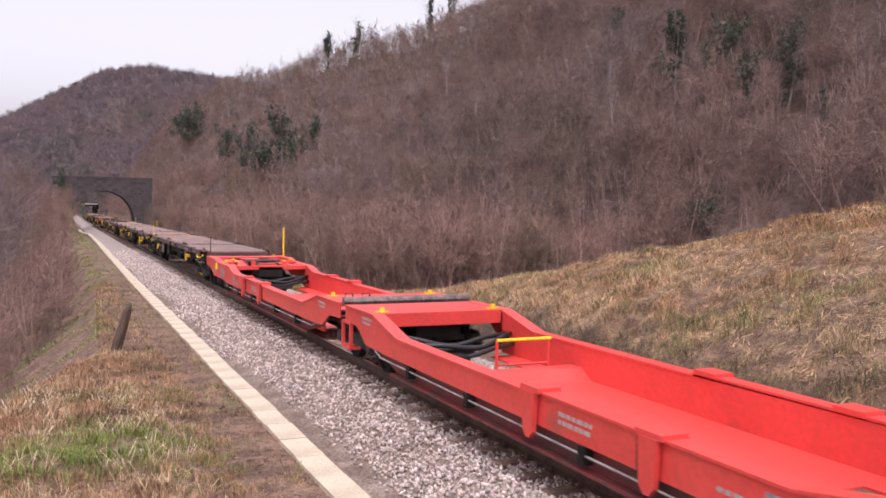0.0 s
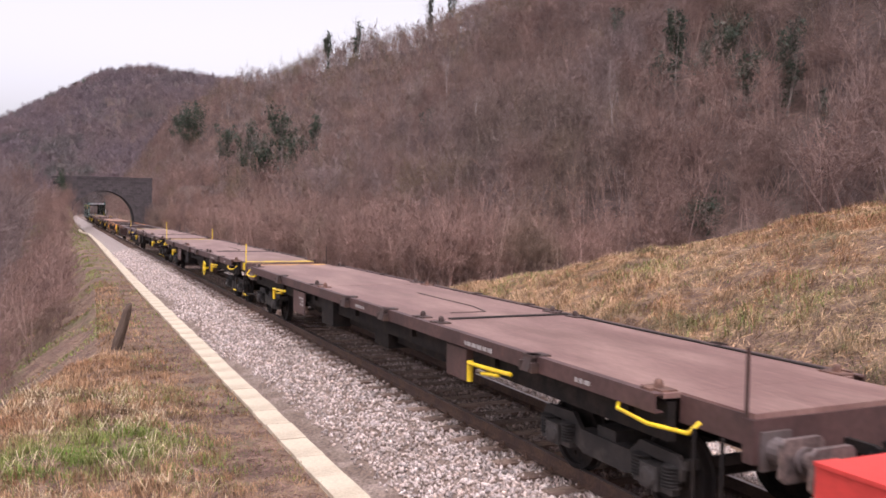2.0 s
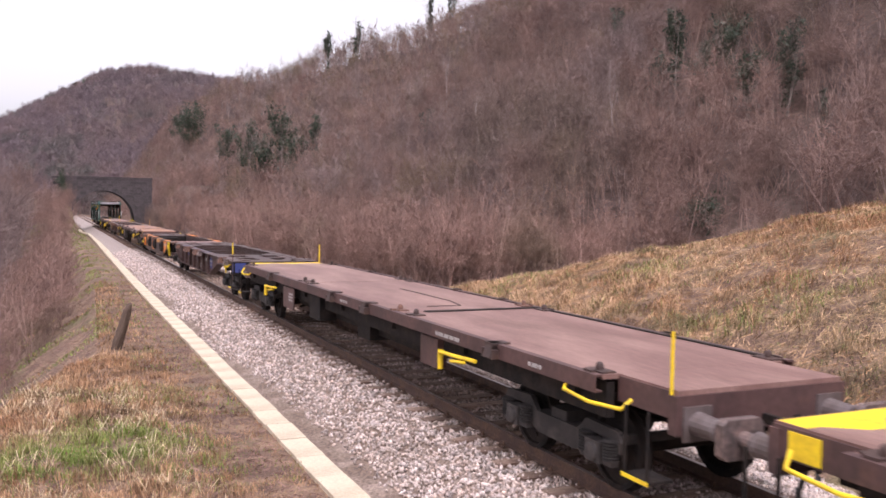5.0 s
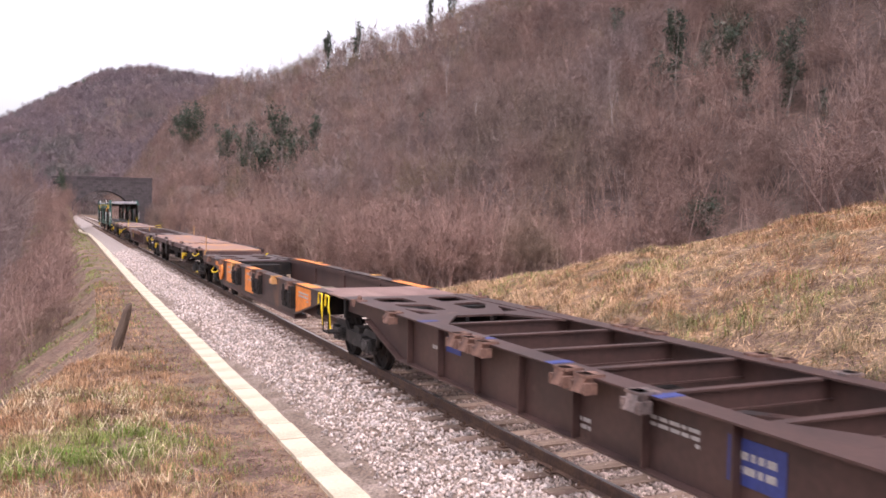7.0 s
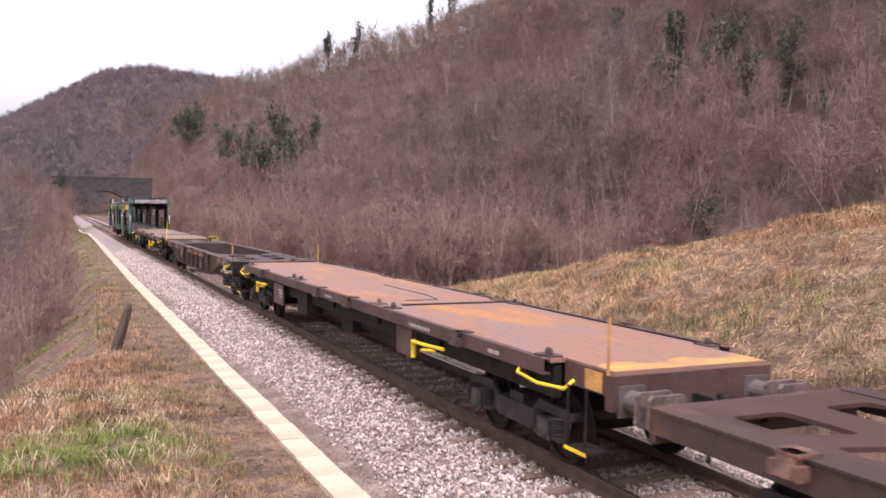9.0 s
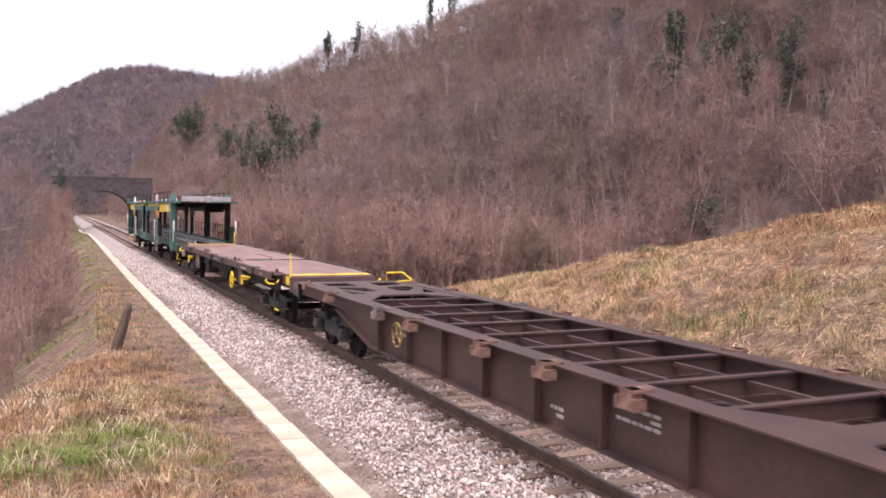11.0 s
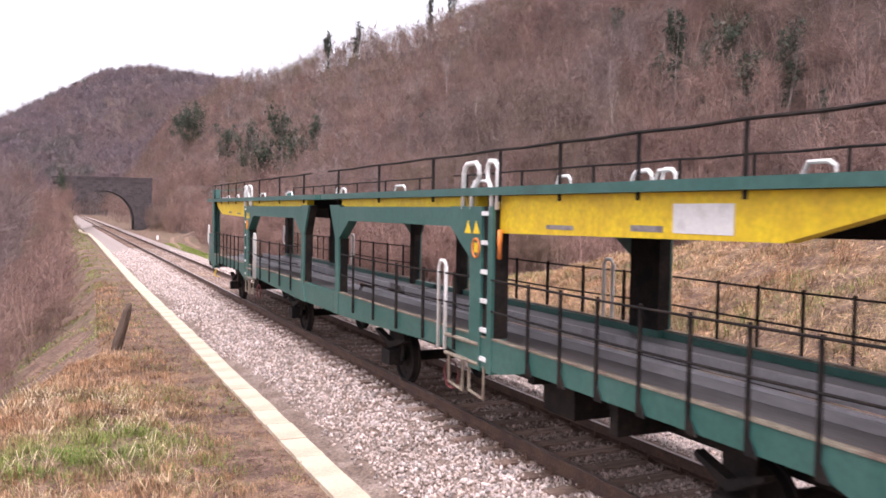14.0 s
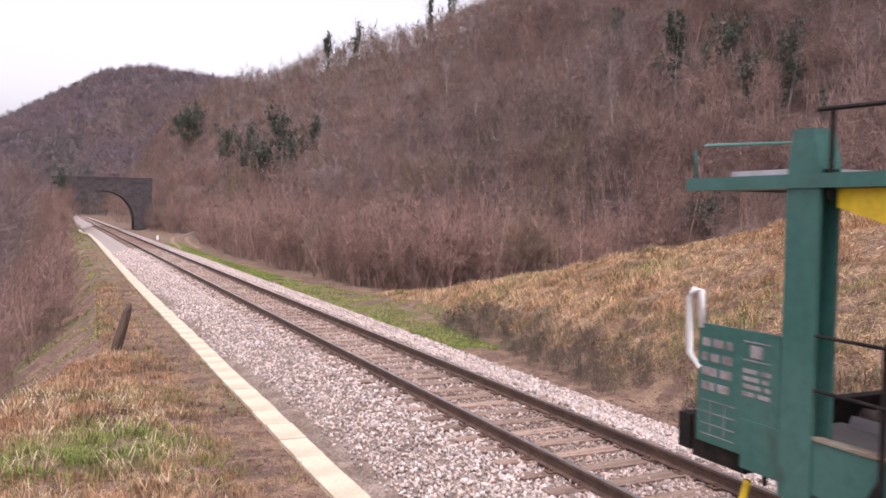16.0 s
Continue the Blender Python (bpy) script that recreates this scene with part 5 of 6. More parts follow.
    plate(bm, [(9.7, 0.43), (10.2, 0.62), (10.5, 0.62), (10.5, 0.43)], -1.18, -0.3, "x")
    add("wheel_stop", bm, RED, bevel=0.01)
    bm = bmesh.new()
    plate(bm, [(4.0, 0.43), (4.0, 0.60), (4.3, 0.60), (4.6, 0.43)], -1.0, 1.18, "x")
    add("wheel_stop", bm, RED, bevel=0.01)
    # deck over the joint
    add("joint_deck", boxes((-1.36, 1.36, 0.0, 1.55, 1.17, 1.225), (-1.18, 1.18, 1.48, 1.55, 0.98, 1.17)), RED, bevel=0.008)
    add("joint_beam", boxes((-1.2, 1.2, 0.05, 0.2, 0.7, 1.17), (-0.45, 0.45, 0.2, 1.3, 0.72, 1.0)), UNDER)
    for x in (-1.13, 1.13):
        for y in (1.3,):
            bm = boxes((x - 0.13, x + 0.13, y - 0.05, y + 0.05, 1.226, 1.24), (x - 0.035, x + 0.035, y - 0.035, y + 0.035, 1.24, 1.31))
            add("container_spigot", bm, YELLOW, "yellow container spigot", bevel=0.01)
    bm2 = boxes((-1.42, -1.36, -0.18, -0.12, 0.42, 0.92), (-1.42, -1.36, 0.30, 0.36, 0.42, 0.92), (-1.42, -1.2, -0.18, 0.36, 0.40, 0.45), (-1.42, -1.36, -0.18, 0.36, 0.88, 0.93))
    if flip:
        add("joint_step", bm2, RED)
    else:
        bm2.free()
    # buffer end: frame with openings, hitch plate
    bm = boxes((-1.38, 1.38, 12.0, 12.22, 1.04, 1.165), (-1.38, -1.05, 12.2, L, 1.14, 1.175), (1.05, 1.38, 12.2, L, 1.14, 1.175), (-1.38, 1.38, L - 0.7, L, 1.20, 1.255),
               (-0.30, 0.30, 14.0, L - 0.6, 1.16, 1.215), (-1.1, 1.1, 14.0, 14.35, 1.14, 1.185))
    for s in (-1, 1):
        plate(bm, [(s * 1.1, 12.2), (s * 0.75, 12.2), (s * 0.28, 14.1), (s * 0.65, 14.1)], 1.13, 1.168, "z")
        plate(bm, [(s * 0.25, 14.3), (s * 0.6, 14.3), (s * 1.15, L - 0.6), (s * 0.8, L - 0.6)], 1.15, 1.19, "z")
    add("end_frame", bm, RED, bevel=0.006)
    add("end_beam", boxes((-1.38, 1.38, L - 0.1, L, 0.92, 1.235)), RED, bevel=0.01)
    bm = boxes((-0.55, 0.55, 13.05, 13.95, 1.235, 1.275), (-0.4, 0.4, 13.1, 13.9, 1.10, 1.235), (-0.45, -0.15, 12.8, 13.1, 1.12, 1.22), (0.15, 0.45, 12.8, 13.1, 1.12, 1.22))
    add("hitch_plate", bm, RUBBER, "black kingpin hitch plate", bevel=0.03)
    add("hitch_stand", boxes((-0.30, 0.30, 12.45, 12.75, 1.12, 1.22)), RED, bevel=0.03)
    for x in (-0.52, 0.52):
        add("hitch_bracket", boxes((x - 0.07, x + 0.07, 12.25, 12.37, 1.16, 1.30)), RED, bevel=0.015)
    for x in (-1.0, 1.0):
        bm = boxes((x - 0.15, x + 0.15, 13.12, 13.43, 1.19, 1.24), (x - 0.05, x + 0.05, 13.25, 13.35, 1.24, 1.28))
        add("spigot_block", bm, RED, bevel=0.012)
        add("container_spigot", boxes((x - 0.035, x + 0.035, 13.26, 13.34, 1.281, 1.35), (x - 0.26, x - 0.16, 13.3, 13.6, 1.24, 1.265)), YELLOW, "yellow container spigot", bevel=0.012)
    add("lever_handle", boxes((-1.45, -1.40, 14.05, 14.25, 0.92, 1.12), (-1.42, -1.30, 14.1, 14.3, 1.10, 1.14)), YELLOW, "yellow lever handle", bevel=0.015)
    add("lever_handle", tube(bmesh.new(), [(-1.2, 13.7, 1.22), (-0.9, 13.5, 1.24), (-0.85, 13.1, 1.24)], 0.03, 8), YELLOW)
    # hoses and wheel gear seen in the openings
    for k, z0 in enumerate((0.84, 0.74, 0.80, 0.68)):
        for near, mid in ((11.9 - 0.1 * k, 11.2 - 0.12 * k), (1.75 + 0.1 * k, 2.4 + 0.12 * k)):
            pts = [(-1.17 + 2.34 * t / 12, near + 0.6 * (mid - near) * math.sin(math.pi * t / 12), z0 - 0.12 * math.sin(math.pi * t / 12) + 0.035 * math.sin(0.9 * t + 2 * k)) for t in range(13)]
            add("brake_hose", tube(bmesh.new(), pts, 0.045, 8), RUBBER, smooth=True)
    add("brake_gear", boxes((-1.1, 0.5, 11.1, 11.95, 0.46, 0.62), (-0.8, -0.5, 10.9, 11.9, 0.45, 0.70)), RUBBER, bevel=0.03)
    add("brake_gear", boxes((-0.7, 0.3, 1.75, 2.25, 0.50, 0.62), (-0.3, 0.0, 1.7, 2.6, 0.46, 0.58)), RUBBER, bevel=0.03)
    add("underframe", boxes((-0.4, 0.4, 12.0, L - 0.1, 0.80, 1.12)), UNDER)
    # notice plates and lettering
    for y0, y1, z0, z1 in ((12.75, 13.15, 0.72, 1.03), (10.75, 11.05, 0.70, 0.90)):
        p = add("notice_plate", boxes((-1.415, -1.401, y0, y1, z0, z1)), PANEL_GREY, "grey metal notice plate", bevel=0.004)
    for y0, y1, z0, z1, n in ((14.3, 14.7, 0.78, 1.02, 2), (13.25, 13.6, 0.8, 1.05, 3), (7.7, 8.35, 0.70, 0.88, 2), (1.0, 1.5, 0.98, 1.14, 2), (10.2, 10.5, 0.72, 0.8, 1)):
        bm = bmesh.new()
        for a, b, c, d in text_rows(y0, y1, z0, z1, n, int(y0 * 10)):
            box(bm, -1.4045, -1.401, a, b, c, d)
        add("lettering", bm, PALE)
    if not flip:
        add("end_post", boxes((1.355, 1.395, 15.85, 15.95, 1.27, 2.36)), YELLOW, "tall yellow end post", bevel=0.006)
    Y = (lambda y: L - y) if flip else (lambda y: y)
    bogie(w, Y(L - 2.0))
    ends(w, Y(L), -1 if flip else 1)
    if not flip:
        bogie(w, -0.15)
        bm = tube(bmesh.new(), [(-1.35, -0.1, 1.26), (1.4, -0.1, 1.26)], 0.085, 10)
        part("joint_cover", bm, GREASE, w, "long grey joint cover bar")
        for x in (-1.2, -0.85):
            bm = tube(bmesh.new(), [(x - 0.08, 0.0, 1.24), (x - 0.08, 0.0, 1.40), (x + 0.08, 0.0, 1.40), (x + 0.08, 0.0, 1.24)], 0.018, 6)
            part("grab_handle", bm, DARK_RED, w)
    else:
        bm = tube(bmesh.new(), [(-0.1, 12.9, 1.02), (0.9, 12.9, 1.02)], 0.03, 6)
        part("guard_rail", bm, YELLOW, w, "yellow guard rail over the opening")
        bm = tube(bmesh.new(), [(-0.1, 12.9, 1.0), (-0.1, 12.9, 0.45)], 0.025, 6)
        tube(bm, [(0.85, 12.9, 1.0), (0.85, 12.9, 0.45)], 0.025, 6)
        tube(bm, [(-0.1, 12.9, 0.62), (0.85, 12.9, 0.62)], 0.02, 6)
        part("guard_rail_frame", bm, RED, w)
    return w


# ---- train: two-storey car transporter ----
def car_carrier_unit(L, flip):
    """One half; local 0 is the outer end and L the joint."""
    w = tagged(new("car_transporter_wagon"), "empty green two-deck car transporter wagon with yellow beams", "wagon", group="wagons of the goods train")

    def at(y):
        """Spacing of the pillars along the unit."""
        if flip:
            return float(np.interp(y, [-1.6, -0.75, 0.10, 0.42, 8.95, 14.5, 15.1], [-0.7, 0.12, 1.20, 1.56, 7.1, 13.6, 14.9]))
        return float(np.interp(y, [-1.6, -0.75, 0.26, 8.95, 14.5, 15.1], [-1.6, -0.9, 1.0, 7.1, 13.6, 14.9]))

    def add(name, bm, mat, label="", bevel=0.0, smooth=False, parent=None):
        for v in bm.verts:
            v.co.y = at(v.co.y)
        if flip:
            for v in bm.verts:
                v.co.y = 14.9 - v.co.y
        return part(name, bm, mat, parent or w, label, bevel, smooth)

    for s in (-1, 1):
        x = s * 1.38

        def span(a, b):
            return sorted((s * a, s * b))
        i0, i1 = span(1.30, 1.42)
        # lower side sill with dropped middle
        bm = bmesh.new()
        plate(bm, [(-0.2, 1.02), (-0.2, 1.42), (L, 1.42), (L, 1.0), (L - 1.2, 1.0), (9.9, 1.14), (9.3, 1.02), (8.3, 1.02), (7.3, 1.16), (1.2, 1.16), (0.6, 1.02)], i0, i1, "x")
        add("side_sill", bm, GREEN, bevel=0.01)
        a, b = span(1.34, 1.43)
        add("sill_edge", boxes((a, b, 0.4, L - 0.6, 1.424, 1.445)), BEIGE, "pale worn edge strip of the lower deck")
        # end pillar
        a, b = span(1.22, 1.44)
        if flip:
            out_line = [(s * 1.44, 0.13), (s * 1.44, 0.40), (s * 1.405, 0.40), (s * 1.405, 0.16), (s * 1.25, 0.16), (s * 1.25, 0.40), (s * 1.22, 0.40), (s * 1.22, 0.13)]
            bm = plate(bmesh.new(), out_line, 0.92, 3.44, "z")
            plate(bm, [(0.13, 3.42), (0.40, 3.42), (0.34, 3.72), (0.17, 3.72)], a, b, "x")
        else:
            bm = boxes((a, b, 0.12, 0.38, 0.92, 3.42))
            plate(bm, [(0.12, 3.42), (0.38, 3.42), (0.34, 3.72), (0.16, 3.72)], a, b, "x")
        add("end_pillar", bm, GREEN, bevel=0.012)
        # black sheet added on the far pillar for the shade below the deck
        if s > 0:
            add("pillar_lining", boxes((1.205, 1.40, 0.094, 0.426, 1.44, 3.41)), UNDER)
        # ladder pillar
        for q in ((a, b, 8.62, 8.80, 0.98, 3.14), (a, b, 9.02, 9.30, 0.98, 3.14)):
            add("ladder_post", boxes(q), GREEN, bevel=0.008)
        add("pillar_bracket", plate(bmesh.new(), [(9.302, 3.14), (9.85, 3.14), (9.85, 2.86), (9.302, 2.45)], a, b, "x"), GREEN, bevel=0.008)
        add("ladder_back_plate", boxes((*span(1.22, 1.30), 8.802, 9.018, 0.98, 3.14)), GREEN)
        # thin black sheet puts shade on the pillar's inner side
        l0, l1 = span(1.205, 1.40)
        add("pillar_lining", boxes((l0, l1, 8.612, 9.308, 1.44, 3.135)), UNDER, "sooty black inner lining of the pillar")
        for k in range(6):
            z = 1.12 + k * 0.38
            add("ladder_rung", boxes((min(s * 1.31, s * 1.445), max(s * 1.31, s * 1.445), 8.80, 9.02, z, z + 0.055)), WHITE_PAINT)
        for y0, d in ((8.55, 1), (9.55, -1)):
            loop = [(0.0, 3.10), (0.0, 3.58), (0.03, 3.66), (0.09, 3.71), (0.32, 3.72), (0.38, 3.67), (0.40, 3.58), (0.38, 3.50), (0.26, 3.38), (0.22, 3.30), (0.22, 3.10)]
            bm = tube(bmesh.new(), [(s * 1.41, y0 + d * a1, z1) for a1, z1 in loop], 0.034, 8)
            add("grab_rail", bm, WHITE_PAINT, "looped white grab rail", smooth=True)
        bm = tube(bmesh.new(), [(s * 1.44, 9.95, 1.10), (s * 1.44, 9.95, 2.28), (s * 1.44, 10.0, 2.36), (s * 1.44, 10.1, 2.36), (s * 1.44, 10.15, 2.28), (s * 1.44, 10.15, 1.10)], 0.028, 8)
        add("grab_rail", bm, WHITE_PAINT, "looped white grab rail", smooth=True)
        bm = bmesh.new()
        for y in (9.30, 9.85):
            tube(bm, [(s * 1.42, y, 1.05), (s * 1.42, y, 0.66), (s * 1.42, y - 0.36, 0.62), (s * 1.42, y - 0.38, 1.05)], 0.026, 8)
        tube(bm, [(s * 1.43, 9.05, 1.06), (s * 1.43, 9.95, 1.06)], 0.03, 6)
        tube(bm, [(s * 1.43, 9.05, 1.32), (s * 1.43, 9.95, 1.32)], 0.03, 6)
        add("entry_step", bm, BEIGE, "pale hanging entry step")
        # green beam from ladder pillar to joint pillar, and the joint pillar
        a, b = span(1.26, 1.44)
        bm = boxes((a, b, 9.3, L - 0.81, 2.86, 3.13))
        plate(bm, [(L - 1.35, 2.87), (L - 0.81, 2.87), (L - 0.81, 2.5)], a, b, "x")
        add("middle_beam", bm, GREEN, bevel=0.008)
        bm = bmesh.new()
        plate(bm, [(L - 0.80, 3.16), (L - 0.42, 3.16), (L - 0.60, 2.5), (L - 0.63, 1.35), (L - 0.54, 1.0), (L - 0.80, 1.0), (L - 0.80, 2.5)], a, b, "x")
        add("joint_pillar", bm, GREEN, bevel=0.012)
        # the joint pillar's inner shade, as another black sheet
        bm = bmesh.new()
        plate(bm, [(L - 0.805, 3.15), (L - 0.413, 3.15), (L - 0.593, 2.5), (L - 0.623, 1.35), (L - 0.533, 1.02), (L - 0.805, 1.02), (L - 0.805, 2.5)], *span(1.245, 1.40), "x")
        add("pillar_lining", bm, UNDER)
        # yellow beams carrying the upper deck; the far pair's shade is painted black
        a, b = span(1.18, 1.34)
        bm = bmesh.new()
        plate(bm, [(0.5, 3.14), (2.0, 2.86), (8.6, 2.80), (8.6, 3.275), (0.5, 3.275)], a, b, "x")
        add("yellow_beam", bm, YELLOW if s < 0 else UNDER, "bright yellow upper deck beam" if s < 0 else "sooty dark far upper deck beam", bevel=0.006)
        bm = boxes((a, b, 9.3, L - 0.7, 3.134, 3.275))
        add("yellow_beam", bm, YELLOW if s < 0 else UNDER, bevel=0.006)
        # upper deck edge
        a, b = span(1.20, 1.46)
        add("upper_deck_edge", boxes((a, b, -0.75, L - 0.15, 3.28, 3.385)), GREEN, bevel=0.008)
        # handrails: posts and two cables, below and above
        for k in range(7):
            y = 1.3 + k
            bm = boxes((min(s * 1.425, s * 1.455), max(s * 1.425, s * 1.455), y - 0.022, y + 0.022, 1.14, 2.22))
            plate(bm, [(y - 0.022, 1.30), (y - 0.022, 1.14), (y - 0.16, 1.14)], min(s * 1.43, s * 1.45), max(s * 1.43, s * 1.45), "x")
            add("handrail_post", bm, UNDER)
        for k in range(5):
            y = 9.7 + k * 0.95
            bm = boxes((min(s * 1.425, s * 1.455), max(s * 1.425, s * 1.455), y - 0.022, y + 0.022, 1.14, 2.22))
            add("handrail_post", bm, UNDER)
        for z, sag in ((2.20, 0.02), (1.80, 0.03)):
            for y0, y1 in ((0.42, 8.6), (9.3, L - 1.0)):
                pts = [(s * 1.45, y0 + (y1 - y0) * t / 8, z - sag * math.sin(math.pi * t / 8)) for t in range(9)]
                add("handrail_cable", tube(bmesh.new(), pts, 0.014, 6), UNDER)
        for k in range(8):
            y = 0.5 + k * (L - 1.2) / 7
            add("upper_handrail_post", boxes((min(s * 1.40, s * 1.43), max(s * 1.40, s * 1.43), y - 0.02, y + 0.02, 3.20, 3.86)), UNDER)
        pts = [(s * 1.42, 0.35 + (L - 0.7) * t / 14, 3.85 - 0.012 * (t % 2)) for t in range(15)]
        add("upper_handrail_cable", tube(bmesh.new(), pts, 0.018, 6), UNDER)
        for k in range(5):
            y = 1.6 + k * 2.6
            bm = tube(bmesh.new(), [(s * 1.12, y, 3.36), (s * 1.12, y, 3.46), (s * 1.10, y + 0.12, 3.50), (s * 1.10, y + 0.4, 3.50), (s * 1.10, y + 0.5, 3.37)], 0.02, 6)
            add("wheel_clamp", bm, WHITE_PAINT)
        # lower wheel tracks
        a, b = span(0.42, 1.28)
        bm = boxes((a, b, -0.1 if flip else -0.74, L - 0.1, 1.30, 1.33))
        r0, r1 = span(0.40, 0.50)
        plate(bm, [(r0, 1.33), (r1, 1.33), ((r0 + r1) / 2, 1.42)], 0.0, L - 0.1, "y")
        add("wheel_track", bm, FLOOR_GREY)
        a, b = span(0.33, 0.41)
        add("track_kerb", boxes((a, b, 0.3 if flip else -0.3, L - 0.3, 1.28, 1.44)), GATE_GREY, "bright worn steel kerb of the wheel track", bevel=0.02)
        # end panel with lettering; the far one's shade is put into darker green
        a, b = span(1.36, 1.41)
        has_panel = (s < 0) == flip
        if has_panel:
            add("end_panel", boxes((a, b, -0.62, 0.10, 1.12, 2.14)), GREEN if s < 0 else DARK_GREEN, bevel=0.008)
        if has_panel and s < 0:
            bm = bmesh.new()
            for q in text_rows(-0.58, -0.30, 1.55, 2.05, 4, 3) + text_rows(-0.20, 0.03, 1.60, 1.85, 4, 5) + [(-0.58, -0.26, 1.48, 1.487), (-0.58, -0.26, 1.38, 1.387), (-0.58, -0.26, 1.28, 1.287),
                     (-0.58, -0.26, 1.19, 1.197), (-0.49, -0.485, 1.19, 1.48), (-0.36, -0.355, 1.19, 1.48), (-0.2, 0.03, 2.05, 2.06), (-0.2, 0.03, 1.9, 1.91), (-0.14, -0.04, 1.93, 2.03)]:
                box(bm, -1.4145, -1.411, *q)
            add("lettering", bm, PANEL_GREY, parent=w)
        if not flip and s < 0:
            loop = [(0.30, 1.42), (0.30, 2.30), (0.26, 2.40), (0.18, 2.42), (0.12, 2.36), (0.12, 2.0), (0.20, 1.86)]
            add("grab_rail", tube(bmesh.new(), [(s * 1.40, y1 - 0.5, z1) for y1, z1 in loop], 0.026, 8), WHITE_PAINT, smooth=True)
            continue
        bm = tube(bmesh.new(), [(s * 1.40, -0.60, 1.75), (s * 1.40, -0.72, 1.85), (s * 1.40, -0.73, 2.35), (s * 1.40, -0.68, 2.42), (s * 1.40, -0.62, 2.42), (s * 1.40, -0.60, 2.1)], 0.028, 8)
        add("grab_rail", bm, WHITE_PAINT, smooth=True)
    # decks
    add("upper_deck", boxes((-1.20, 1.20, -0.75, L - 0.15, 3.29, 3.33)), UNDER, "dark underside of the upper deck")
    for k in range(7):
        y = 0.9 + k * (L - 2.0) / 6
        add("upper_cross_beam", boxes((-1.18, 1.18, y - 0.06, y + 0.06, 3.10, 3.288)), UNDER)
    add("lower_floor", boxes((-0.42, 0.42, 0.0, L - 0.1, 1.18, 1.22), (-1.28, 1.28, 0.3, 0.5, 1.02, 1.28), (-1.28, 1.28, L / 2 - 0.1, L / 2 + 0.1, 1.0, 1.28), (-1.28, 1.28, L - 0.7, L - 0.5, 1.0, 1.28)), UNDER)
    add("underframe", boxes((-0.45, -0.35, 0.0, L, 0.72, 1.20), (0.35, 0.45, 0.0, L, 0.72, 1.20), (-1.2, 1.2, 5.2, 5.4, 0.75, 1.2), (-0.9, 0.9, 7.0, 8.0, 0.6, 1.0)), UNDER)
    add("end_beam", boxes((-1.34, 1.34, -0.9, -0.745, 0.98, 1.29), (-1.36, -1.1, -0.7, -0.2, 0.95, 1.3), (1.1, 1.36, -0.7, -0.2, 0.95, 1.3)), UNDER if flip else DARK_GREEN, bevel=0.012)
    # folded end gate and a bent rail on the upper deck end
    if not flip:
        bm = boxes((-1.12, 1.16, -0.72, -0.66, 3.372, 3.60))
        for z in (3.40, 3.47, 3.54):
            box(bm, -1.12, 1.16, -0.74, -0.71, z, z + 0.03)
        for x in (-1.12, 0.0, 1.1):
            box(bm, x, x + 0.06, -0.745, -0.72, 3.372, 3.60)
        add("end_gate", bm, GATE_GREY, "folded galvanised end gate", bevel=0.006)
        add("transporter_marking", boxes((-1.3465, -1.3425, 2.75, 3.85, 2.90, 3.17)), WHITE_PAINT, "faded white marking on the yellow beam")
    else:
        add("end_gate", boxes((-1.12, 1.16, -0.6, 0.1, 3.38, 3.45)), GATE_GREY, bevel=0.006)
    bm = tube(bmesh.new(), [(-1.40, -0.70, 3.36), (-1.40, -0.72, 3.62), (-1.30, -0.70, 3.68), (-0.2, -0.72, 3.76), (0.0, -0.72, 3.36)], 0.014, 8)
    add("end_rail", bm, GREEN, smooth=True)
    for q in ((4.05, 4.75, 2.90, 2.96), (6.2, 7.0, 2.88, 2.93)):
        add("lettering", boxes((-1.3455, -1.3425, *q)), PANEL_GREY)
    bm = bmesh.new()
    for y in (9.15, 9.36):
        plate(bm, [(y - 0.085, 2.78), (y + 0.085, 2.78), (y, 2.95)], -1.4445, -1.441, "x")
    add("warning_sign", bm, YELLOW)
    bm = tube(bmesh.new(), [(-1.442, 9.15 + 0.085 * math.cos(t), 2.59 + 0.125 * math.sin(t)) for t in np.arange(14) * math.pi / 7], 0.018, 6, closed=True)
    add("warning_sign", bm, ORANGE, "round orange and yellow warning sign")
    add("warning_sign", boxes((-1.4435, -1.441, 9.11, 9.19, 2.53, 2.66)), YELLOW)
    if not flip:
        bm = tube(bmesh.new(), [(-1.40, 8.45, 2.84), (-1.42, 8.40, 2.66), (-1.40, 8.44, 2.50), (-1.38, 8.50, 2.66), (-1.38, 8.48, 2.84)], 0.035, 8)
        add("hanging_chain", bm, ORANGE, "orange securing chain on the pillar", smooth=True)
    # wheels and springs
    Y = (lambda y: 14.9 - y) if flip else (lambda y: y)
    for y in (3.1, 12.6):
        add_wheelset(w, Y(at(y)))
        for s in (-1, 1):
            bm = bmesh.new()
            box(bm, s * 1.04 - 0.13, s * 1.04 + 0.13, y - 0.17, y + 0.17, 0.34, 0.60)
            plate(bm, [(y - 0.62, 0.84), (y, 0.62), (y + 0.62, 0.84), (y + 0.62, 0.89), (y, 0.74), (y - 0.62, 0.89)], s * 1.04 - 0.06, s * 1.04 + 0.06, "x")
            plate(bm, [(y - 0.32, 1.1), (y + 0.32, 1.1), (y + 0.26, 0.42), (y + 0.18, 0.42), (y + 0.2, 0.7), (y - 0.2, 0.7), (y - 0.18, 0.42), (y - 0.26, 0.42)], s * 0.95 - 0.015, s * 0.95 + 0.015, "x")
            add("axle_guard", bm, UNDER)
    bm = tube(bmesh.new(), [(-1.30, 10.0 + 0.2 * math.cos(t), 0.72 + 0.2 * math.sin(t)) for t in np.arange(18) * math.pi / 9], 0.016, 6, closed=True)
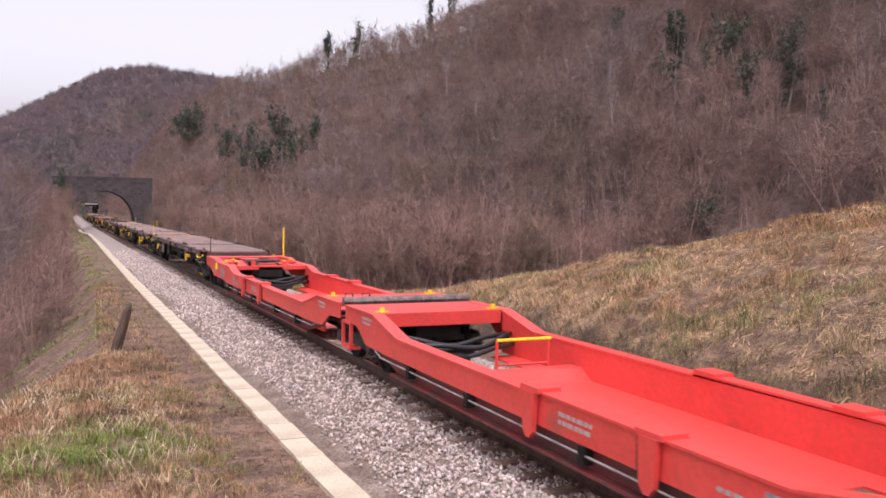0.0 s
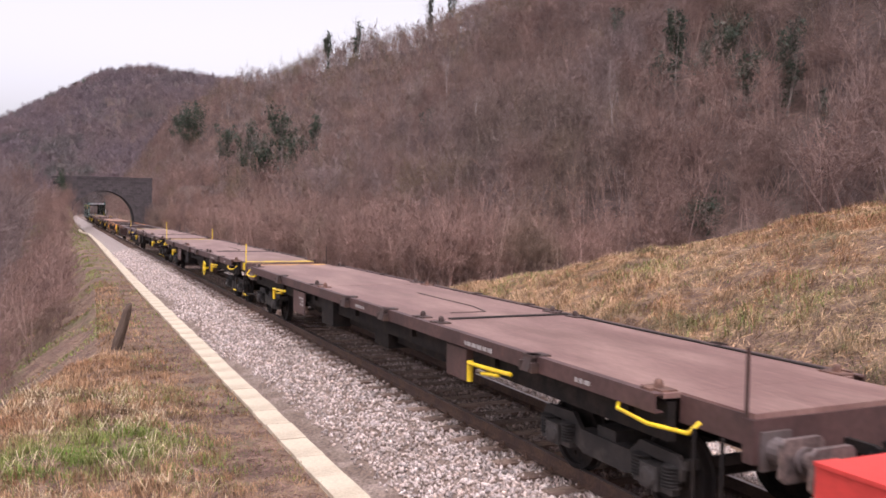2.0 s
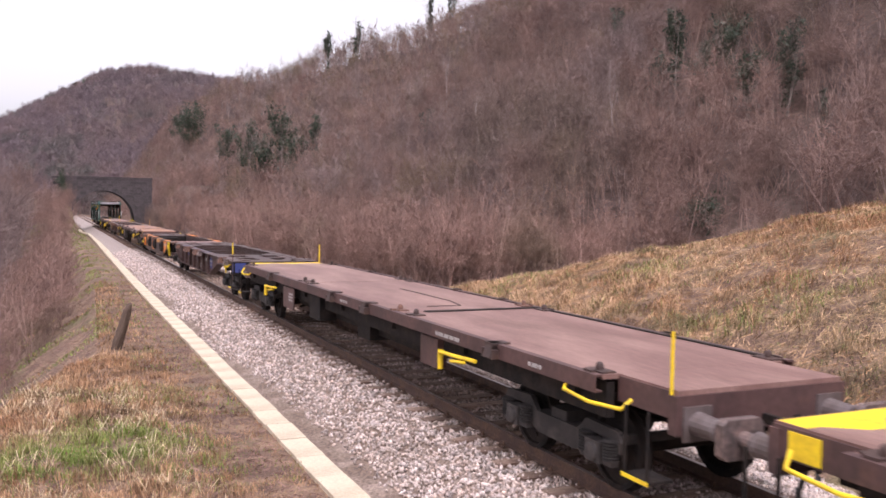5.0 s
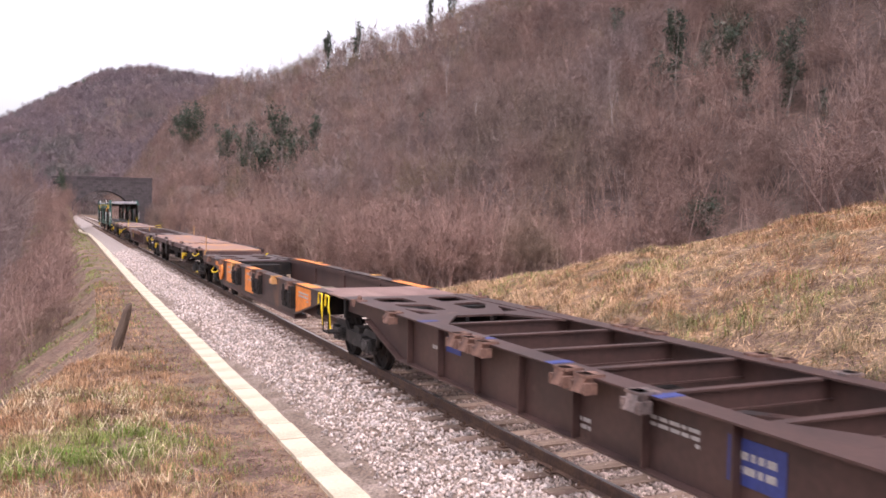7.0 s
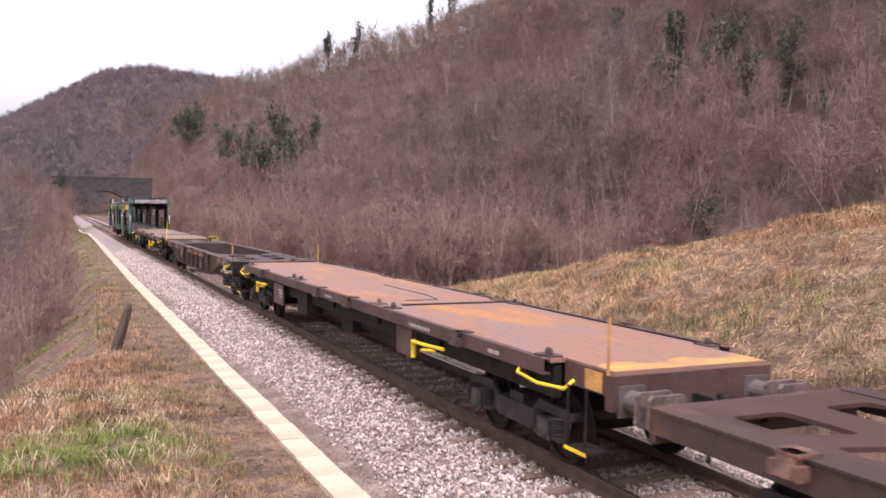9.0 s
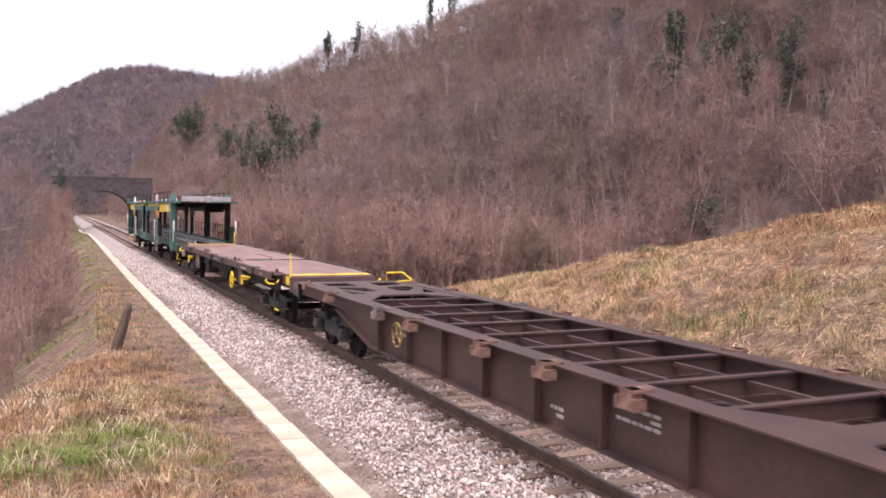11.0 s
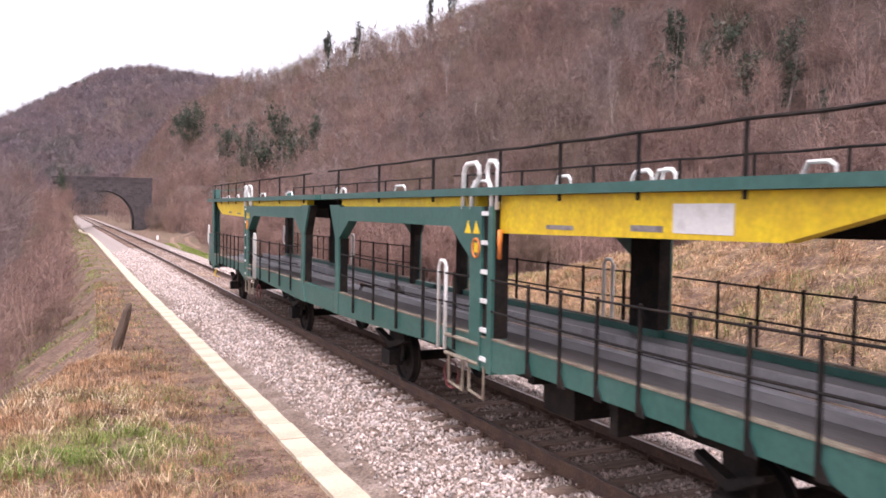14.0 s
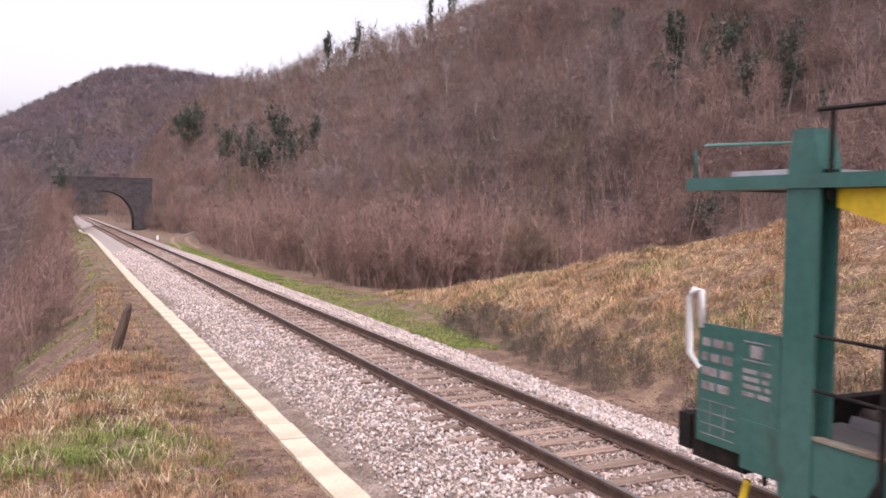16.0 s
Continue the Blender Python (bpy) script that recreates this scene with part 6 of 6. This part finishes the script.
    add("hand_brake_wheel", bm, DARK_RED, "small dark red brake hand wheel")
    ends(w, Y(0.42 if flip else at(-0.9)), 1 if flip else -1)
    add("shunter_lever", tube(bmesh.new(), [(-1.2, -0.3, 0.85), (-1.25, -0.32, 0.6), (-1.1, -0.35, 0.55)], 0.03, 6), YELLOW)
    return w


# ---- train: how it is made up, and how it runs ----
def way(t):
    """How far the train has come at t seconds."""
    return 13.553 * (t - 8) - 0.032 * (t - 8) ** 2


wagons = [
    (red_unit(16.7, True), -111.5),
    (red_unit(16.4, False), -94.4),
    (flat_wagon("brown flat container wagon with a worn bare deck", 20.1, DECK, False, [(False, OCHRE)], True, None, 1, RUSTY), -77.1),
    (flat_wagon("brown flat container wagon with yellow deck ends and hand wheel", 20.1, DECK, True, [(True, YELLOW), (False, YELLOW)], True, None, 4), -55.85),
    (flat_wagon("brown flat container wagon with one yellow deck end", 19.9, DECK, False, [(False, YELLOW)], True, None, 6), -34.6),
    (skeleton_wagon("dark brown skeleton container wagon with blue patches", 16.0, True, False, (2.0, 16.1), 2, True), -13.5),
    (pocket_wagon(16.3), 3.6),
    (flat_wagon("rusty brown flat container wagon with worn ochre deck ends", 19.0, RUSTY_DECK, False, [(True, OCHRE)], True, None, 9, OCHRE), 20.9),
    (skeleton_wagon("dark brown skeleton container wagon with a hand wheel", 19.0, False, True, (1.9, 17.1), 5), 41.0),
    (flat_wagon("brown flat container wagon with bright yellow ends and hand wheel", 19.5, DECK, True, [(True, YELLOW), (False, YELLOW)], True, None, 11), 61.4),
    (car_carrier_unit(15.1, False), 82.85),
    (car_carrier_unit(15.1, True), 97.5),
]


# ---- grass ----
def blades(px, py, pz, high, wide, lean, g):
    """Bent grass blades of three triangles each."""
    n = len(px)
    p = np.stack([px, py, pz], -1)
    t = g.uniform(0, 2 * math.pi, n)
    side = np.stack([np.cos(t), np.sin(t), np.zeros(n)], -1) * wide[:, None]
    u = g.uniform(0, 2 * math.pi, n)
    over = np.stack([np.cos(u), np.sin(u), np.zeros(n)], -1) * (lean * high)[:, None]
    mid = p + over * 0.35 + np.stack([np.zeros(n), np.zeros(n), high * 0.65], -1)
    tip = p + over + np.stack([np.zeros(n), np.zeros(n), high * (1.0 - 0.45 * lean)], -1)
    v = np.stack([p - side, p + side, mid - side * 0.8, mid + side * 0.8, tip], 1)
    f = np.array([[0, 1, 3], [0, 3, 2], [2, 3, 4]])[None] + 5 * np.arange(n)[:, None, None]
    return v.reshape(-1, 3), f.reshape(-1, 3)


gg = np.random.default_rng(21)


def patch(x, y, cx, cy, r):
    return np.exp(-((x - cx) ** 2 + (y - cy) ** 2) / (r * r))


# terrace and its slope: dry tufts, with green patches
n = 230000
py = 8.0 + 36 * gg.random(n) ** 2.0
edge = np.interp(py, [0, 10, 17, 23, 44, 90], [-9.5, -8.4, -7.1, -5.2, -4.5, -4.5])
px = gg.uniform(-1, 0, n) * (-(edge - 0.35) - 3.3) - 3.3
dense = smooth_step(25, 16, py + 1.5 * wobble(px, py, 1.3, 6.0)) * 0.85 + 0.15
dense = dense * np.clip(0.15 + 0.85 * smooth_step(-3.6, -5.0, px) + 0.25 * wobble(px, py, 0.35, 1.0), 0.08, 1)
tuft = 0.5 + 0.5 * wobble(px * 3.1, py * 3.1, 0.45, 4.0)
keep = gg.random(n) < dense * (0.25 + 0.75 * tuft)
px, py, tuft = px[keep], py[keep], tuft[keep]
green = np.clip(1.5 * patch(px, py, -5.45, 13.2, 0.95) + 1.3 * patch(px, py, -6.7, 12.6, 0.85) + 0.25 * (wobble(px, py, 0.9, 7.0) > 0.55) + 0.5 * smooth_step(-6.5, -8.5, px) * (py > 18), 0, 1)
is_green = gg.random(len(px)) < green * 0.92
for name, label, mat, w in (("dry_grass_on_the_terrace", "dry tan grass tufts on the trackside terrace", DRY_GRASS, ~is_green), ("green_grass_on_the_terrace", "fresh green grass patches on the trackside terrace", GREEN_GRASS, is_green)):
    m = w.sum()
    h = gg.uniform(0.05, 0.20, m) * (0.40 + 1.0 * tuft[w]) * (0.5 + 0.5 * smooth_step(-3.4, -5.2, px[w]))
    v, f = blades(px[w], py[w], ground_height(px[w], py[w]) - 0.01, h, 0.0022 + 0.00020 * py[w], gg.uniform(0.15, 1.0, m), gg)
    tagged(mesh_object(name, v, f, mat), label, "grass", kind="stuff")

# thin growth along the terrace farther off and on the falling slope
n = 60000
py = 15 + 121 * gg.random(n) ** 1.4
px = gg.uniform(-11.5, -3.35, n)
edge = np.interp(py, [0, 10, 17, 23, 44, 90], [-9.5, -8.4, -7.1, -5.2, -4.5, -4.5])
keep = (wobble(px, py, 0.8, 2.2) + 0.6 * wobble(px, py, 3.0, 8.0) > -0.1) & ((px < edge) | (gg.random(n) < 0.3))
px, py = px[keep], py[keep]
is_green = gg.random(len(px)) < 0.42 + 0.45 * (wobble(px, py * 0.4, 1.0, 1.0) > -0.1) + 0.5 * (py > 88)
for name, label, mat, w in (("thin_dry_grass", "thin dry grass on the slope and along the terrace", DRY_GRASS, ~is_green), ("thin_green_grass", "mossy green growth on the slope and along the terrace", GREEN_GRASS, is_green)):
    m = w.sum()
    v, f = blades(px[w], py[w], ground_height(px[w], py[w]) - 0.01, gg.uniform(0.04, 0.13, m), 0.003 + 0.0004 * py[w], gg.uniform(0.2, 1.0, m), gg)
    tagged(mesh_object(name, v, f, mat), label, "grass", kind="stuff")

# dry grass on the bank across the line
n = 200000
py = 9 + 26 * gg.random(n)
px = 4.0 + gg.random(n) ** 1.1 * 15
toe_line = 4.3 + 0.09 * np.clip(py - 12, 0, 20)
keep = (px > toe_line + 0.4 * wobble(px, py, 0.6, 3.0)) & (gg.random(n) < 0.35 + 0.65 * (0.5 + 0.5 * wobble(px * 2, py * 2, 0.5, 9.0)))
px, py = px[keep], py[keep]
is_green = gg.random(len(px)) < 0.05 + 0.22 * (wobble(px, py, 1.1, 5.0) > 0.45)
rise = ground_height(px, py) + 0.55 * wobble(px, py, 1.0, 6.0) + gg.normal(0, 0.25, len(px))
russet = ~is_green & (rise > 1.65 + 0.10 * np.clip(py - 14, 0, 8)) & (py < 22)
mossy = ~is_green & ~russet & (py + 1.2 * wobble(px, py, 0.9, 8.0) + gg.normal(0, 0.8, len(px)) < 14.8)
straw = ~(is_green | russet | mossy)
for name, label, mat, w in (("dry_grass_on_the_bank", "thick dry straw-coloured grass on the bank", BANK_GRASS, straw), ("russet_grass_on_the_bank", "russet-brown dead grass along the top of the bank", RUSSET_GRASS, russet),
                            ("mossy_grass_on_the_bank", "dull mossy grass on the shaded part of the bank", MOSSY_GRASS, mossy), ("green_grass_on_the_bank", "green grass between the dry tufts on the bank", GREEN_GRASS, is_green)):
    m = w.sum()
    h = gg.uniform(0.08, 0.34, m) * (0.75 + 0.5 * wobble(px[w] * 2, py[w] * 2, 0.5, 9.0) + 0.25 * wobble(px[w], py[w], 0.9, 1.5))
    v, f = blades(px[w], py[w], ground_height(px[w], py[w]) - 0.02, h, 0.0030 + 0.00022 * py[w], gg.uniform(0.3, 1.2, m), gg)
    tagged(mesh_object(name, v, f, mat), label, "grass", kind="stuff")

# flattened straw thatch between the tufts
n = 55000
py = 9 + 25 * gg.random(n)
px = 4.0 + gg.random(n) ** 1.1 * 14
keep = px > 4.5 + 0.09 * np.clip(py - 12, 0, 20) + 0.5 * wobble(px, py, 0.6, 3.0)
px, py = px[keep], py[keep]
n = len(px)
p0 = np.stack([px, py, ground_height(px, py) + gg.uniform(0.0, 0.05, n)], -1)
t = gg.uniform(0, 2 * math.pi, n)
long = gg.uniform(0.10, 0.32, n)
q0 = px + np.cos(t) * long, py + np.sin(t) * long
v, f = slivers(p0, np.stack([*q0, ground_height(*q0) + gg.uniform(0.01, 0.10, n)], -1), gg.uniform(0.005, 0.012, n), gg)
tagged(mesh_object("straw_thatch", v, f, BANK_GRASS), "flattened dead straw covering the bank", "grass", kind="stuff")

# short green verge along the ditch
n = 42000
py = 20 + 70 * gg.random(n) ** 1.5
px = 3.35 + gg.random(n) ** 1.3 * np.interp(py, [20, 26, 34, 42, 60, 90], [1.0, 2.6, 2.8, 1.5, 0.9, 1.6])
keep = wobble(px, py, 0.5, 2.0) + 0.5 * wobble(px, py, 2.2, 1.0) > -0.35
px, py = px[keep], py[keep]
n = len(px)
v, f = blades(px, py, ground_height(px, py) - 0.01, gg.uniform(0.03, 0.10, n), 0.003 + 0.0003 * py, gg.uniform(0.2, 1.0, n), gg)
tagged(mesh_object("green_verge", v, f, GREEN_GRASS), "short green grass verge beside the ballast", "grass", kind="stuff")

# long pale straw arching out of the tufts, and fallen twigs and leaves
n = 3400
py = 9.5 + 9 * gg.random(n)
px = gg.uniform(-8.4, -4.6, n)
clump = wobble(px * 2.2, py * 2.2, 0.5, 3.0) > 0.15
px, py = px[clump], py[clump]
n = len(px)
PALE_STRAW = material("pale_straw", (0.66, 0.54, 0.36), 0.85, other=(0.52, 0.38, 0.22), scale=1.5, fine=6, speck=0.2, bump=0, per_island=0.3, world_space=True)
v, f = blades(px, py, ground_height(px, py), gg.uniform(0.18, 0.42, n), np.full(n, 0.0036), gg.uniform(0.9, 1.6, n), gg)
tagged(mesh_object("pale_straw", v, f, PALE_STRAW), "long pale straw arching over the grass", "grass", kind="stuff")
n = 26000
py = 9 + 36 * gg.random(n) ** 1.6
px = np.where(gg.random(n) < 0.72, gg.uniform(-9.0, -3.25, n), gg.uniform(3.4, 6.0, n))
p0 = np.stack([px, py, ground_height(px, py) + 0.012], -1)
t = gg.uniform(0, 2 * math.pi, n)
long = gg.uniform(0.04, 0.22, n)
v, f = slivers(p0, p0 + np.stack([np.cos(t) * long, np.sin(t) * long, gg.uniform(-0.01, 0.05, n)], -1), gg.uniform(0.004, 0.013, n), gg)
tagged(mesh_object("fallen_litter", v, f, BRUSH), "fallen twigs and dead leaves on the ground", "litter", kind="stuff")

# ---- wooden post, white marker, dirt path ----
bm = bmesh.new()
rings = []
for z, r in ((-0.3, 0.12), (0.3, 0.125), (0.75, 0.118), (1.10, 0.105), (1.22, 0.06)):
    rings.append([bm.verts.new(((r + 0.012 * math.sin(3 * k + z * 9)) * math.cos(k * math.pi / 4), (r + 0.012 * math.cos(2 * k + z * 7)) * math.sin(k * math.pi / 4), z + (0.05 * math.sin(k) if z > 1.05 else 0))) for k in range(8)])
for p, q in zip(rings, rings[1:]):
    for k in range(8):
        bm.faces.new((p[k], p[(k + 1) % 8], q[(k + 1) % 8], q[k]))
bm.faces.new(rings[-1])
bm.faces.new(rings[0][::-1])
post = part("wooden_post", bm, POST_WOOD, None)
tagged(post, "leaning weathered dark wooden post in the grass", "post")
post.matrix_basis = pose(-5.12, 23.2, float(ground_height(-5.12, 23.2)), 4, 15, 0)

bm = boxes((-0.12, 0.12, -0.08, 0.08, -0.2, 0.42))
plate(bm, [(-0.12, 0.42), (0.12, 0.42), (0.06, 0.54), (-0.06, 0.54)], -0.08, 0.08, "y")
marker = part("distance_marker", bm, WHITE_PAINT, None, bevel=0.015)
tagged(marker, "small white painted stone marker beside the line", "marker stone")
marker.matrix_basis = pose(3.75, 100.0, float(ground_height(3.75, 100.0)))

PATH = material("bare_earth_path", (0.27, 0.18, 0.125), 0.95, other=(0.20, 0.13, 0.09), scale=1.2, fine=9, speck=0.25, bump=0.5, world_space=True)
for k, off in enumerate((-0.8, 0.8)):
    line = FARM_TRACK
    vs, fs = [], []
    for i, (x, y) in enumerate(line):
        a, b = line[max(i - 1, 0)], line[min(i + 1, len(line) - 1)]
        d = Vector((b[0] - a[0], b[1] - a[1])).normalized()
        for s in (-0.24, -0.08, 0.08, 0.24):
            q = (x + d.y * (off + s), y - d.x * (off + s))
            vs.append((*q, float(ground_height(*q)) + (0.05 if abs(s) < 0.2 else 0.03)))
        if i:
            for j in range(3):
                fs.append((4 * i - 4 + j, 4 * i - 3 + j, 4 * i + 1 + j, 4 * i + j))
    tagged(mesh_object("dirt_path", vs, fs, PATH), "bare earth wheel rut of a farm track", "path", kind="structure")

# ---- stone road bridge over the line ----
bridge = tagged(new("stone_bridge"), "dark rubble stone arch bridge over the railway line", "bridge")
bridge.matrix_basis = pose(-0.1, 140.0, 0)
SPAN, SPRING, TOP = 4.5, 0.9, 7.35
arch = [(SPAN * math.cos(t), SPRING + (5.45 - SPRING) * math.sin(t)) for t in np.linspace(0, math.pi, 25)]
for name, y0, y1 in (("spandrel_wall", 0.0, 0.6), ("spandrel_wall", 5.0, 5.6)):
    bm = bmesh.new()
    outer = [(x * 1.0, TOP) for x, z in arch]
    lo, hi = [], []
    for (x, z) in arch:
        lo.append((bm.verts.new((x, y0, z)), bm.verts.new((x, y1, z))))
        hi.append((bm.verts.new((x, y0, TOP)), bm.verts.new((x, y1, TOP))))
    for i in range(len(arch) - 1):
        for a, b, c, d in ((lo[i][0], lo[i + 1][0], hi[i + 1][0], hi[i][0]), (lo[i][1], hi[i][1], hi[i + 1][1], lo[i + 1][1]),
                           (lo[i][0], lo[i][1], lo[i + 1][1], lo[i + 1][0]), (hi[i][0], hi[i + 1][0], hi[i + 1][1], hi[i][1])):
            bm.faces.new((a, b, c, d))
    box(bm, SPAN, SPAN + 2.6, y0, y1, -1.5, TOP)
    box(bm, -SPAN - 1.6, -SPAN, y0, y1, -1.5, TOP)
    part(name, bm, STONEWORK, bridge)
bm = bmesh.new()
for i in range(len(arch) - 1):
    (x0, z0), (x1, z1) = arch[i], arch[i + 1]
    v = [bm.verts.new(p) for p in ((x0, 0.6, z0), (x1, 0.6, z1), (x1, 5.0, z1), (x0, 5.0, z0), (x0, 0.6, z0 + 0.5), (x1, 0.6, z1 + 0.5), (x1, 5.0, z1 + 0.5), (x0, 5.0, z0 + 0.5))]
    for q in ((0, 1, 2, 3), (7, 6, 5, 4), (0, 4, 5, 1), (3, 2, 6, 7)):
        bm.faces.new([v[j] for j in q])
part("vault", bm, MORTAR, bridge)
part("roadway", boxes((-7, 7, 0.6, 5.0, 6.4, 6.7)), MORTAR, bridge)
part("coping", boxes((-6.2, 7.2, -0.12, 0.7, TOP + 0.004, TOP + 0.22)), STONEWORK, bridge, "lighter stone coping", bevel=0.03)
part("coping", boxes((-7.2, 7.2, 4.9, 5.7, TOP + 0.004, TOP + 0.22)), STONEWORK, bridge, bevel=0.03)
for i in range(24):
    (x0, z0), (x1, z1) = arch[i], arch[i + 1]
    o = lambda x, z: (x * 1.12, SPRING + (z - SPRING) * 1.115)
    bm = bmesh.new()
    q = [(x0 * 0.995 + x1 * 0.005, z0), (x1, z1), o(x1, z1), o(x0, z0)]
    plate(bm, q, -0.08, 0.002, "y")
    part("voussoir", bm, STONEWORK, bridge, bevel=0.015)
srnd = random.Random(8)
block_mesh = {}
row, z = 0, -0.2
while z < TOP - 0.3:
    high = 0.42
    x = -SPAN - 1.5 + (0.3 if row % 2 else 0)
    while x < SPAN + 2.2:
        long = srnd.choice((0.5, 0.65, 0.8))
        inside = abs(x + long / 2) < SPAN * 1.14 and (z < SPRING or ((x + long / 2) / (SPAN * 1.16)) ** 2 + ((z - SPRING) / ((5.45 - SPRING) * 1.15)) ** 2 < 1)
        if not inside and len(block_mesh) < 4000:
            if long not in block_mesh:
                b = part("stone", boxes((0.015, long - 0.015, -0.035, 0.0, 0.015, high - 0.015)), STONEWORK, bridge, bevel=0.01)
                block_mesh[long] = b.data
            else:
                b = new("stone", block_mesh[long])
                b.parent = bridge
            b.matrix_basis = pose(x, srnd.uniform(-0.012, 0.008), z)
        x += long
    z += high
    row += 1

ig = np.random.default_rng(77)
for x, z, r in ((-5.8, 6.0, 0.5),):
    v, f = leaf_cloud([(x + ig.normal(0, 0.35), -0.25, z + ig.normal(0, 1.3)) for _ in range(22)], r * 0.5, 60, 0.14, ig)
    v[:, 1] = -0.1 - np.abs(v[:, 1] + 0.25) * 0.4
    mesh_object("ivy", v, f, IVY, bridge)

# ---- ivy-clad and leaning trees ----
for k, (x, y, h, wd) in enumerate(IVY_SPOTS):
    tree = ivy_tree(x, y, h, wd, 100 + k)
tree.matrix_basis = tree.matrix_basis @ pose(0, 0, 0, 8, -20, 0)
tagged(tree, "leaning thin tree wrapped in green ivy")


# ---- motion ----
def motions():
    times = [0.5 * i for i in range(33)]
    for wagon, start in wagons:
        walk(wagon, [(t, pose(0, start - way(t), 0)) for t in times])
    frames = [i / FPS for i in range(round(16.0 * FPS) + 1)]
    for wheel, y, z in wheelsets:
        walk(wheel, [(t, pose(0, y, z, math.degrees(way(t) / 0.457))) for t in frames])


motions()
